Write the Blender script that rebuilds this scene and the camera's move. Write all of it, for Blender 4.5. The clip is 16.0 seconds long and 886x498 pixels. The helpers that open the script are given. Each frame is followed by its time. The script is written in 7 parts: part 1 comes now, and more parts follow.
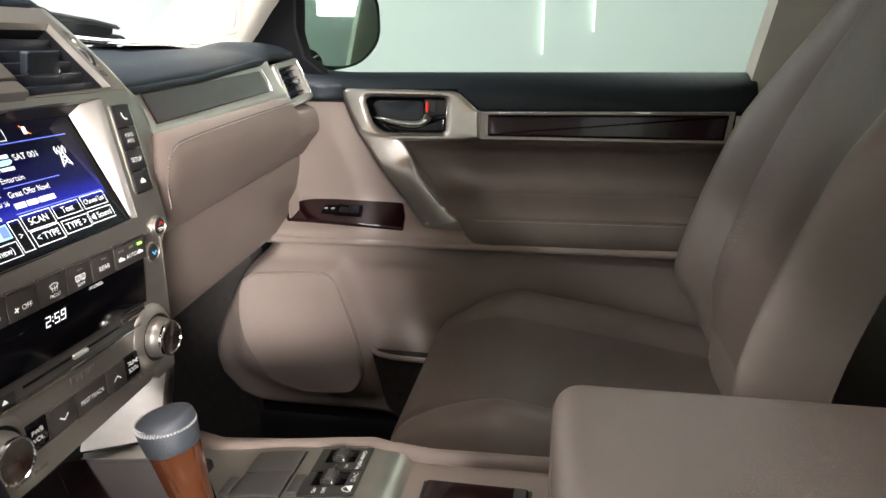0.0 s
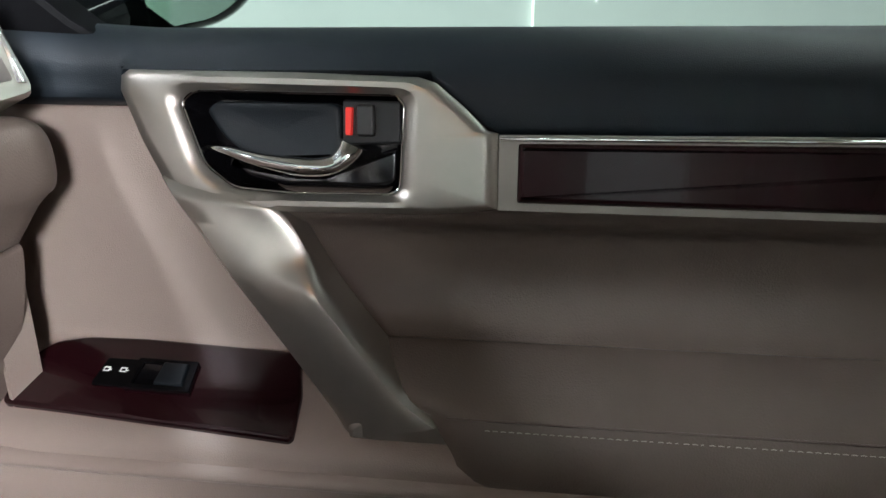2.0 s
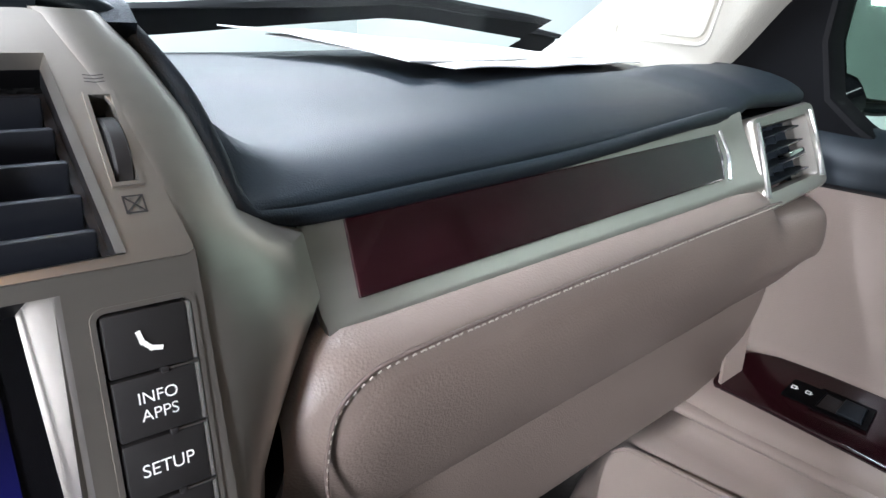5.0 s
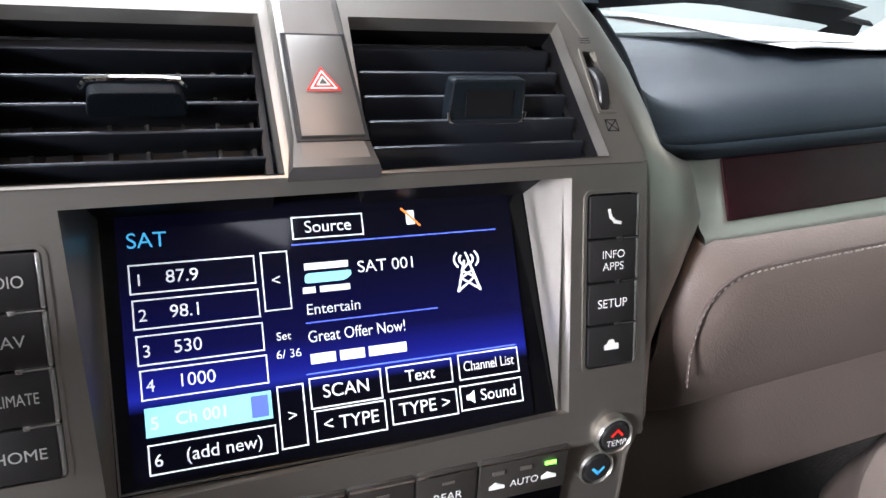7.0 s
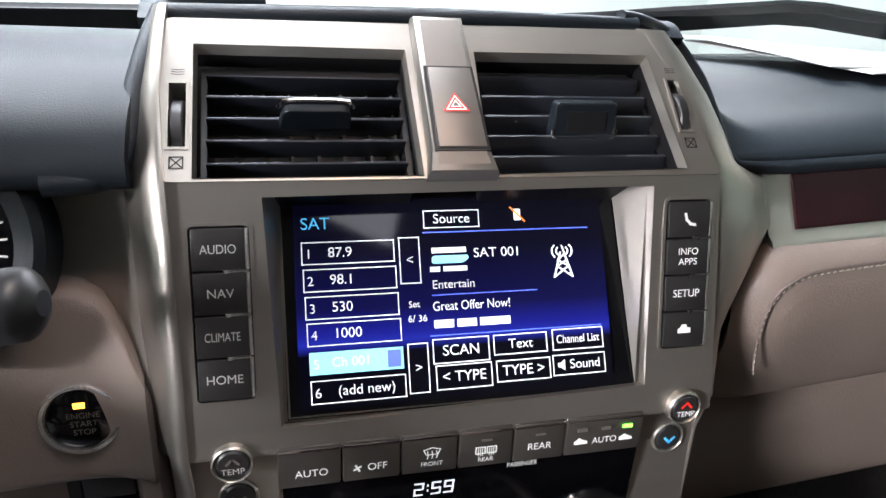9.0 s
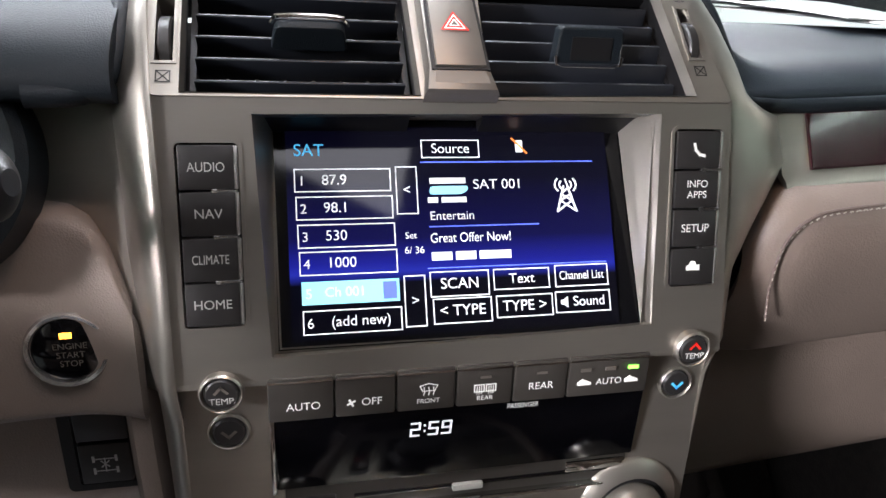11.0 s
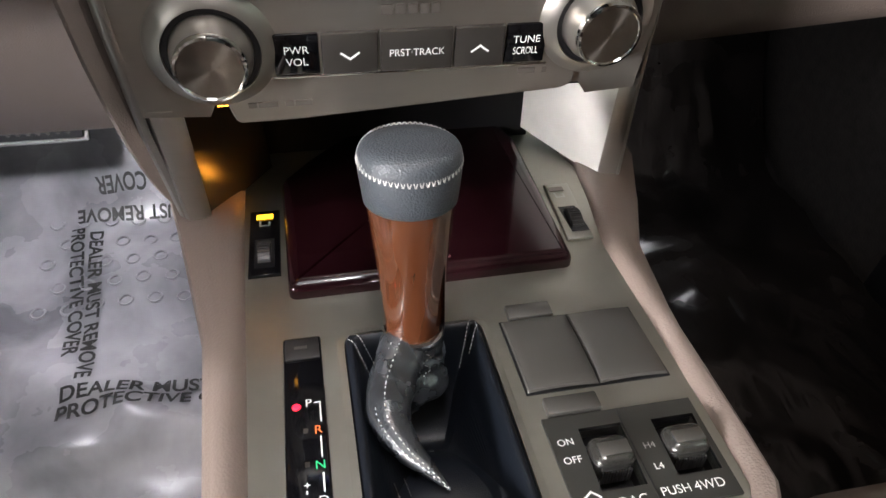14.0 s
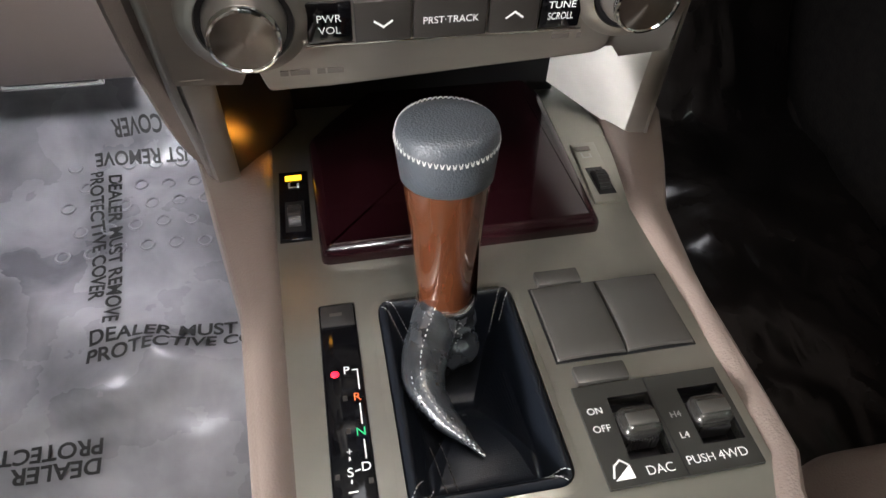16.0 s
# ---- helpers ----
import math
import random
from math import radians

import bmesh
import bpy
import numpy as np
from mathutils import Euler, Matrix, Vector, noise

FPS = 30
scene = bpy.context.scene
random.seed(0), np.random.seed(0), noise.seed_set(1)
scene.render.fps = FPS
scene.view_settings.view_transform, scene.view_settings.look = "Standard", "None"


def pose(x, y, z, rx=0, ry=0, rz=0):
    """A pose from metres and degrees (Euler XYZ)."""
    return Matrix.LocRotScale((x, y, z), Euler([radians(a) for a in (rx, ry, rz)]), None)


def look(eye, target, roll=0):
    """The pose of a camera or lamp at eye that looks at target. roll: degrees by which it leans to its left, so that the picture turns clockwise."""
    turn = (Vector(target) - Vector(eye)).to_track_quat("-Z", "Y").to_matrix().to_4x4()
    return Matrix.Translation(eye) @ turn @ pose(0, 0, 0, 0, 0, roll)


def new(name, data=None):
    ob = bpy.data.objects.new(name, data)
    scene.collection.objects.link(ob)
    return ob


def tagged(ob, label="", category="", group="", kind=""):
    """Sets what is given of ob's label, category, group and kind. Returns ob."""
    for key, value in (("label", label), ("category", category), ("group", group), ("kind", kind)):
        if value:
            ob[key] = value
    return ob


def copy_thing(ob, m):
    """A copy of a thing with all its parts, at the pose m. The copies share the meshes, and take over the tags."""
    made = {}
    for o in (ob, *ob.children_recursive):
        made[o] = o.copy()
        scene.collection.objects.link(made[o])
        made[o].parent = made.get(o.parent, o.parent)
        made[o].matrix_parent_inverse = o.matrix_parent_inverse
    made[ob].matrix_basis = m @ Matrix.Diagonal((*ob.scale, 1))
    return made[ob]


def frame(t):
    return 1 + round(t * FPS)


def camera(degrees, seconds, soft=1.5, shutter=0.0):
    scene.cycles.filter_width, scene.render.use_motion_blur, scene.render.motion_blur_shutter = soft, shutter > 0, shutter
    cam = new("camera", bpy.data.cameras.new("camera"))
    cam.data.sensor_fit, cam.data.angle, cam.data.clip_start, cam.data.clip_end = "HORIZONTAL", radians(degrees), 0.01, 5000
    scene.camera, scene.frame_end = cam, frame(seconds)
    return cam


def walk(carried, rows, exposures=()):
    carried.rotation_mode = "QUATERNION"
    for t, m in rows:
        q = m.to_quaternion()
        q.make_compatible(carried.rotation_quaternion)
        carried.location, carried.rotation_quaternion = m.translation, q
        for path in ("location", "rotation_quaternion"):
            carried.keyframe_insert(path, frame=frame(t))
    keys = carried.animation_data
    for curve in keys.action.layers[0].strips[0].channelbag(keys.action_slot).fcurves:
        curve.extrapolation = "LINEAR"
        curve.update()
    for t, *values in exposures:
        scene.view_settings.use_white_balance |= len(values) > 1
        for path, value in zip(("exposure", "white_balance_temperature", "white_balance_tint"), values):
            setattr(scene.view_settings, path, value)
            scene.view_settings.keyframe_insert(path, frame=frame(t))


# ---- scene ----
cam = camera(66.4, 16.0)
PATH = [
    (0, (-0.471, 0.083, 1.172), (1.419, 0.412, 0.605), -0.3),
    (0.5, (-0.16, 0.145, 1.151), (1.721, 0.428, 0.534), -0.5),
    (1, (0.153, 0.188, 1.132), (2.039, 0.406, 0.503), -0.1),
    (1.5, (0.267, 0.194, 1.128), (2.154, 0.418, 0.504), 0.1),
    (2, (0.298, 0.203, 1.127), (2.188, 0.445, 0.521), -0.1),
    (2.5, (0.284, 0.21, 1.138), (2.174, 0.471, 0.536), -0.1),
    (3, (0.284, 0.21, 1.135), (2.171, 0.485, 0.532), -0.2),
    (3.5, (0.251, 0.237, 1.155), (2.108, 0.67, 0.551), 0.1),
    (4, (0.178, 0.295, 1.184), (1.925, 1.064, 0.586), 1.1),
    (4.5, (0.118, 0.296, 1.204), (1.593, 1.5, 0.593), 1.7),
    (5, (0.07, 0.291, 1.21), (1.303, 1.736, 0.581), 2.4),
    (5.2, (0.052, 0.288, 1.215), (1.214, 1.791, 0.589), 2.5),
    (7.3, (-0.069, 0.232, 1.203), (0.586, 1.995, 0.523), 2.4),
    (7.5, (-0.073, 0.226, 1.203), (0.573, 1.997, 0.536), 2.2),
    (8, (-0.082, 0.205, 1.207), (0.505, 1.993, 0.53), 2.4),
    (8.5, (-0.097, 0.18, 1.216), (0.4, 1.999, 0.55), 2.6),
    (11, (-0.088, 0.176, 1.176), (0.342, 2.014, 0.516), 2.4),
    (11.5, (-0.081, 0.173, 1.151), (0.338, 1.947, 0.328), 2.7),
    (12, (-0.08, 0.162, 1.136), (0.306, 1.847, 0.131), 2.7),
    (12.5, (-0.078, 0.158, 1.123), (0.297, 1.774, 0.007), 3.0),
    (13, (-0.07, 0.153, 1.107), (0.292, 1.711, -0.095), 3.3),
    (13.5, (-0.062, 0.155, 1.086), (0.292, 1.626, -0.222), 3.7),
    (14, (-0.054, 0.153, 1.062), (0.291, 1.528, -0.349), 4.1),
    (14.5, (-0.047, 0.152, 1.049), (0.291, 1.44, -0.444), 4.6),
    (15, (-0.045, 0.154, 1.041), (0.286, 1.374, -0.509), 5.0),
    (15.5, (-0.045, 0.157, 1.043), (0.281, 1.346, -0.532), 5.2),
    (16, (-0.066, 0.169, 1.08), (0.236, 1.394, -0.472), 4.2),
]
EXPOSURES = [
    (0.0, 0.4, 6650, 14), (1.5, 0.2, 6300, 13), (3.5, 0.25, 6050, 12), (4.2, 0.0, 5900, 12), (5.0, 0.1, 5850, 12), (7.3, -0.1, 6000, 14), (8.7, 0.0, 6150, 14),
    (11.0, 0.05, 6300, 15), (11.5, 0.2, 6300, 15), (12.0, 0.95, 6350, 15), (12.5, 1.28, 6450, 16), (13.0, 1.15, 6450, 16), (13.5, 0.82, 6450, 15), (14.0, 0.62, 6400, 13), (16.0, 0.5, 6400, 12),
]
walk(cam, [(t, look(eye, target, roll)) for t, eye, target, roll in PATH], EXPOSURES)

# ---- light: a white hall round the car, lit by added lamps out of view ----
world = bpy.data.worlds.new("world")
scene.world = world
world.use_nodes = True
world.node_tree.nodes["Background"].inputs[0].default_value = (0.74, 0.82, 0.84, 1)
world.node_tree.nodes["Background"].inputs[1].default_value = 0.25


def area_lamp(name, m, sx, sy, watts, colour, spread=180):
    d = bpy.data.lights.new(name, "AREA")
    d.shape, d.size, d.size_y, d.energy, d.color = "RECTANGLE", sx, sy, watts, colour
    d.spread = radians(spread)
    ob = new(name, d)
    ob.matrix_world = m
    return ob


# unseen lamps, added over the windscreen and in front to brighten the cabin
area_lamp("hall_fill", pose(-0.75, 0.98, 2.85), 2.0, 0.3, 105, (0.92, 0.97, 1.0))
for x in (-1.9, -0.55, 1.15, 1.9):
    area_lamp("hall_fill", look((x, 3.1, 2.95), (0.1, 0.5, 1.0)), 0.45, 0.2, 22, (0.94, 0.98, 1.0))
# unseen wall washers, added to whiten the hall walls
area_lamp("hall_fill", look((0.0, 4.0, 2.9), (0.0, 5.6, 1.2)), 5.0, 0.6, 230, (0.96, 0.99, 1.0))
area_lamp("hall_fill", look((-2.5, 0.3, 2.95), (-3.6, 0.3, 1.2)), 0.4, 6.0, 24, (0.97, 0.98, 1.0))
area_lamp("hall_fill", look((3.1, -0.6, 3.02), (3.6, -0.6, 1.8)), 0.2, 6.0, 30, (0.96, 1.0, 0.98))
# unseen narrow beam from the left rear, added to light the passenger side
area_lamp("hall_fill", look((-3.3, -1.42, 1.75), (0.72, 0.56, 0.87)), 0.7, 0.6, 7.2, (1.0, 0.98, 0.96), 24)
# unseen footwell lamps: the driver's for the bright film, the other added fill
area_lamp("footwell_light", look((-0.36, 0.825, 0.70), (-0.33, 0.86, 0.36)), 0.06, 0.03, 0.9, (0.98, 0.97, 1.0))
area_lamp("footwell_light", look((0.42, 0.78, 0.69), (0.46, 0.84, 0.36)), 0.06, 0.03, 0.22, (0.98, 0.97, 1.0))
# unseen roof lamps, added to brighten the console and give it highlights
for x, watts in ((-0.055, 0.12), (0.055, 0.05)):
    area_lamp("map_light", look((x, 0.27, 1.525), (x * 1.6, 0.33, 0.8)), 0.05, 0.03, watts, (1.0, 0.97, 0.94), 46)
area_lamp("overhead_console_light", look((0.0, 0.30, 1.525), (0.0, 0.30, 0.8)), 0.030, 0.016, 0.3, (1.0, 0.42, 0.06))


# ---- materials ----
def material(name, colour, rough=0.5, metal=0.0, vary=0.10, scale=8.0, grain=0.0, grain_scale=400.0, coat=0.0, emit=None, power=0.0, spec=0.5, stretch=(1, 1, 1), rough_vary=0.06):
    m = bpy.data.materials.new(name)
    m.use_nodes = True
    nt = m.node_tree
    b = nt.nodes["Principled BSDF"]
    b.inputs["Metallic"].default_value = metal
    b.inputs["Coat Weight"].default_value = coat
    b.inputs["Coat Roughness"].default_value = 0.04
    b.inputs["Specular IOR Level"].default_value = spec
    tc = nt.nodes.new("ShaderNodeTexCoord")
    mp = nt.nodes.new("ShaderNodeMapping")
    mp.inputs["Scale"].default_value = stretch
    nt.links.new(tc.outputs["Object"], mp.inputs["Vector"])
    n = nt.nodes.new("ShaderNodeTexNoise")
    n.inputs["Scale"].default_value, n.inputs["Detail"].default_value = scale, 5
    nt.links.new(mp.outputs[0], n.inputs["Vector"])
    r = nt.nodes.new("ShaderNodeValToRGB")
    lo, hi = [tuple(max(0, c * k) for c in colour) + (1,) for k in (1 - vary, 1 + vary)]
    r.color_ramp.elements[0].position, r.color_ramp.elements[1].position = 0.3, 0.7
    r.color_ramp.elements[0].color, r.color_ramp.elements[1].color = lo, hi
    nt.links.new(n.outputs[0], r.inputs[0])
    nt.links.new(r.outputs[0], b.inputs["Base Color"])
    mr = nt.nodes.new("ShaderNodeMapRange")
    mr.inputs["To Min"].default_value, mr.inputs["To Max"].default_value = max(0.02, rough - rough_vary), rough + rough_vary
    nt.links.new(n.outputs[0], mr.inputs[0])
    nt.links.new(mr.outputs[0], b.inputs["Roughness"])
    if grain:
        v = nt.nodes.new("ShaderNodeTexVoronoi")
        v.inputs["Scale"].default_value = grain_scale
        nt.links.new(mp.outputs[0], v.inputs["Vector"])
        bump = nt.nodes.new("ShaderNodeBump")
        bump.inputs["Strength"].default_value, bump.inputs["Distance"].default_value = grain, 0.0006
        nt.links.new(v.outputs["Distance"], bump.inputs["Height"])
        nt.links.new(bump.outputs[0], b.inputs["Normal"])
    if emit:
        b.inputs["Emission Color"].default_value = (*emit, 1)
        b.inputs["Emission Strength"].default_value = power
    return m


LEATHER = material("beige_leather", (0.176, 0.138, 0.117), 0.46, vary=0.07, grain=0.35, grain_scale=700)
LEATHER_DARK = material("beige_leather_seam", (0.125, 0.094, 0.082), 0.5, vary=0.06, grain=0.6, grain_scale=420)
TRIM = material("beige_plastic", (0.258, 0.207, 0.180), 0.48, vary=0.05, grain=0.3, grain_scale=900)
GLOSS_DISPLAY = material("display_black", (0.002, 0.002, 0.003), 0.12, vary=0.1, spec=0.15)
CEILING = material("dark_ceiling_paint", (0.10, 0.11, 0.11), 0.7, vary=0.15, scale=1.0)
SAIL = material("matt_black_plastic", (0.003, 0.003, 0.0035), 0.55, vary=0.2, spec=0.06)
DARK = material("charcoal_soft_plastic", (0.0060, 0.0094, 0.0130), 0.48, vary=0.10, grain=0.22, grain_scale=1200, spec=0.30)
BLACK = material("black_plastic", (0.008, 0.008, 0.009), 0.4, vary=0.15)
GLOSS = material("gloss_black", (0.004, 0.004, 0.005), 0.08, vary=0.1, rough_vary=0.03)
SILVER = material("champagne_metal_paint", (0.41, 0.385, 0.345), 0.34, metal=0.88, rough_vary=0.02, vary=0.05, scale=60, stretch=(0.15, 1, 1))
FRAME_PAINT = material("satin_frame_paint", (0.34, 0.315, 0.28), 0.5, metal=0.6, vary=0.05, scale=40)
HANDLE_PAINT = material("bright_champagne_paint", (0.47, 0.445, 0.40), 0.34, metal=0.9, rough_vary=0.02, vary=0.04, scale=60, stretch=(0.15, 1, 1))
PERFORATED = material("perforated_brown_leather", (0.104, 0.078, 0.064), 0.5, vary=0.08, grain=0.9, grain_scale=330)
SLAT = material("charcoal_louvre_plastic", (0.011, 0.013, 0.018), 0.42, vary=0.1, spec=0.4)
HAZARD = material("deep_champagne_paint", (0.20, 0.185, 0.165), 0.44, metal=0.7, vary=0.05, scale=60)
DOOR_LEATHER = material("brown_beige_leather", (0.132, 0.104, 0.087), 0.46, vary=0.07, grain=0.35, grain_scale=700)
# bay walls: shade is put into the left one's colour, light into the right's
SHADED_BAY_WALL = material("shaded_bay_wall", (0.016, 0.013, 0.011), 0.32, vary=0.1)
LIT_BAY_WALL = material("lit_bay_wall", (0.68, 0.66, 0.62), 0.36, metal=0.0, vary=0.05, scale=40)
CONSOLE = material("champagne_console_paint", (0.385, 0.375, 0.325), 0.34, metal=0.85, vary=0.05, scale=40)
SATIN = material("bright_satin_metal", (0.66, 0.65, 0.63), 0.24, metal=0.85, vary=0.03, rough_vary=0.02)
CHROME = material("chrome", (0.80, 0.79, 0.77), 0.07, metal=1.0, vary=0.03, rough_vary=0.03)
WOOD = material("mahogany_lacquer", (0.0120, 0.0027, 0.0040), 0.16, vary=0.45, scale=18, coat=0.45, spec=0.35, stretch=(1.0, 0.15, 1.0))
WOOD_BROWN = material("brown_wood_lacquer", (0.080, 0.025, 0.010), 0.14, vary=0.25, scale=30, coat=1.0, stretch=(1, 1, 0.15))
CARPET = material("dark_carpet", (0.02, 0.017, 0.015), 0.95, vary=0.35, scale=60, grain=1.0, grain_scale=260)
HEADLINER = material("light_headliner_cloth", (0.50, 0.475, 0.41), 0.9, vary=0.05, grain=0.4, grain_scale=500)
STITCH = material("pale_thread", (0.46, 0.42, 0.37), 0.8, vary=0.15, scale=300)
GREY_LEATHER = material("slate_grey_leather", (0.046, 0.053, 0.061), 0.45, vary=0.08, grain=0.5, grain_scale=900)
BLACK_LEATHER = material("black_soft_leather", (0.0035, 0.005, 0.008), 0.42, vary=0.2, grain=0.15, grain_scale=1500, spec=0.32)
HALL = material("pale_hall_paint", (0.70, 0.74, 0.71), 0.5, vary=0.03, scale=1.0)
FLOORING = material("grey_hall_floor", (0.35, 0.36, 0.34), 0.3, vary=0.12, scale=2.0)
BODY_PAINT = material("dark_car_paint", (0.03, 0.035, 0.04), 0.2, metal=0.4, vary=0.05, coat=1.0)
PAPER = material("white_paper", (0.78, 0.78, 0.76), 0.7, vary=0.03)


def glass_material(name, tint, rough=0.0):
    m = bpy.data.materials.new(name)
    m.use_nodes = True
    b = m.node_tree.nodes["Principled BSDF"]
    b.inputs["Base Color"].default_value = (*tint, 1)
    b.inputs["Transmission Weight"].default_value = 1.0
    b.inputs["Roughness"].default_value = rough
    b.inputs["IOR"].default_value = 1.03
    return m


GLASS = glass_material("window_glass", (0.98, 1.0, 0.985))
REAR_GLASS = glass_material("dark_rear_glass", (0.10, 0.11, 0.11))
TINTED = glass_material("green_tinted_glass", (0.80, 0.93, 0.84))


# ---- building helpers ----
def frame_of(origin, right, up):
    r, u = Vector(right).normalized(), Vector(up).normalized()
    n = r.cross(u)
    return Matrix(((r.x, u.x, n.x, origin[0]), (r.y, u.y, n.y, origin[1]), (r.z, u.z, n.z, origin[2]), (0, 0, 0, 1)))


MU = frame_of((0, 0.478, 1.003), (1, 0, 0), (0, 0.19, 1))
MV = frame_of((0, 0.503, 1.137), (1, 0, 0), (0, 0.9, 1))
MS = frame_of((0, 0.487, 1.020), (1, 0, 0), (0, 0.48, 1))
ML = frame_of((0, 0.488, 0.900), (1, 0, 0), (0, 0, 1))
MC = frame_of((0, 0.522, 0.738), (1, 0, 0), (0, 1, -0.14))


def mesh_of(name, bm, mat, smooth=True, angle=40):
    bmesh.ops.recalc_face_normals(bm, faces=bm.faces)
    me = bpy.data.meshes.new(name)
    for e in bm.edges:
        if len(e.link_faces) == 2:
            e.smooth = e.calc_face_angle(0) < radians(angle)
    for f in bm.faces:
        f.smooth = smooth and len(f.verts) <= 4
    bm.to_mesh(me)
    bm.free()
    if mat:
        me.materials.append(mat)
    return me


def part(name, bm, mat, parent, label=""):
    ob = new(name, mesh_of(name, bm, mat))
    ob.parent = parent
    if label:
        ob["label"] = label
    return ob


def thing(name, label, category, group="", kind="", bm=None, mat=None):
    ob = new(name, mesh_of(name, bm, mat) if bm else None)
    return tagged(ob, label, category, group, kind)


def rbox(m, x0, x1, y0, y1, z0, z1, r=0.0, seg=2, bm=None):
    """A box in the frame m, its edges rounded by r."""
    bm2 = bmesh.new()
    bmesh.ops.create_cube(bm2, size=1)
    for v in bm2.verts:
        v.co = ((x0 + x1) / 2 + v.co.x * (x1 - x0), (y0 + y1) / 2 + v.co.y * (y1 - y0), (z0 + z1) / 2 + v.co.z * (z1 - z0))
    if r > 0:
        bmesh.ops.bevel(bm2, geom=list(bm2.edges), offset=min(r, 0.49 * min(x1 - x0, y1 - y0, z1 - z0)), segments=seg, affect="EDGES", profile=0.5)
    bm2.transform(m)
    return merge(bm, bm2)


def merge(bm, other):
    if bm is None:
        return other
    me = bpy.data.meshes.new("tmp")
    other.to_mesh(me)
    other.free()
    bm.from_mesh(me)
    bpy.data.meshes.remove(me)
    return bm


def prism(m, outline, z0, z1, r=0.0, seg=2, bm=None):
    """A polygon of (x, y) in the frame m, drawn out from z0 to z1; the z1 rim is rounded by r."""
    bm2 = bmesh.new()
    lo = [bm2.verts.new((x, y, z0)) for x, y in outline]
    hi = [bm2.verts.new((x, y, z1)) for x, y in outline]
    bm2.faces.new(lo)
    top = bm2.faces.new(hi)
    n = len(outline)
    for i in range(n):
        bm2.faces.new((lo[i], lo[(i + 1) % n], hi[(i + 1) % n], hi[i]))
    bmesh.ops.recalc_face_normals(bm2, faces=bm2.faces)
    if r > 0:
        bmesh.ops.bevel(bm2, geom=list(top.edges), offset=r, segments=seg, affect="EDGES", profile=0.5)
    bm2.transform(m)
    return merge(bm, bm2)


def round_rect(x0, x1, y0, y1, r, n=5):
    pts = []
    for cx, cy, a0 in ((x1 - r, y1 - r, 0), (x0 + r, y1 - r, 90), (x0 + r, y0 + r, 180), (x1 - r, y0 + r, 270)):
        for i in range(n + 1):
            a = radians(a0 + 90 * i / n)
            pts.append((cx + r * math.cos(a), cy + r * math.sin(a)))
    return pts


def round_poly(pts, r, n=4):
    """The polygon with every corner rounded by about r."""
    out = []
    k = len(pts)
    for i in range(k):
        p0, p, p1 = Vector(pts[i - 1]), Vector(pts[i]), Vector(pts[(i + 1) % k])
        a, b = p0 - p, p1 - p
        d = min(r, a.length * 0.45, b.length * 0.45)
        s, e = p + a.normalized() * d, p + b.normalized() * d
        for j in range(n + 1):
            t = j / n
            q = s * (1 - t) ** 2 + p * 2 * t * (1 - t) + e * t ** 2
            out.append((q.x, q.y))
    return out


def ring_prism(m, outer, inner, z0, z1, bm=None):
    """A frame between two outlines with the same number of points."""
    bm2 = bmesh.new()
    n = len(outer)
    rows = [[bm2.verts.new((x, y, z)) for x, y in o] for o, z in ((outer, z0), (outer, z1), (inner, z1), (inner, z0))]
    for a in range(4):
        for i in range(n):
            bm2.faces.new((rows[a][i], rows[a][(i + 1) % n], rows[(a + 1) % 4][(i + 1) % n], rows[(a + 1) % 4][i]))
    bm2.transform(m)
    return merge(bm, bm2)


def sheet(rows, thick=0.0, bm=None, close=False):
    """A surface through rows of points, given a thickness on its back."""
    bm2 = bmesh.new()
    vs = [[bm2.verts.new(p) for p in r] for r in rows]
    for i in range(len(vs) - 1):
        m = len(vs[i])
        for j in range(m - (0 if close else 1)):
            bm2.faces.new((vs[i][j], vs[i][(j + 1) % m], vs[i + 1][(j + 1) % m], vs[i + 1][j]))
    bmesh.ops.recalc_face_normals(bm2, faces=bm2.faces)
    if thick:
        seen_side = Vector((0, 0.1, 1.3))
        bm2.normal_update()
        if sum(f.normal.dot(seen_side - f.calc_center_median()) * f.calc_area() for f in bm2.faces) < 0:
            bmesh.ops.reverse_faces(bm2, faces=list(bm2.faces))
        bm2.normal_update()
        rim = [e for e in bm2.edges if len(e.link_faces) == 1]
        faces = list(bm2.faces)
        back = {v: bm2.verts.new(v.co - v.normal * thick) for v in list(bm2.verts)}
        for f in faces:
            bm2.faces.new([back[v] for v in reversed(f.verts)])
        for e in rim:
            a, b = e.verts
            bm2.faces.new((b, a, back[a], back[b]))
    return merge(bm, bm2)


def smooth_line(pts, n=6):
    """A Catmull-Rom line through the points."""
    ps = [Vector(p) for p in pts]
    ps = [ps[0] * 2 - ps[1]] + ps + [ps[-1] * 2 - ps[-2]]
    out = []
    for i in range(1, len(ps) - 2):
        a, b, c, d = ps[i - 1:i + 3]
        for j in range(n):
            t = j / n
            out.append(0.5 * (2 * b + (c - a) * t + (2 * a - 5 * b + 4 * c - d) * t * t + (3 * b - a - 3 * c + d) * t ** 3))
    out.append(ps[-2])
    return out


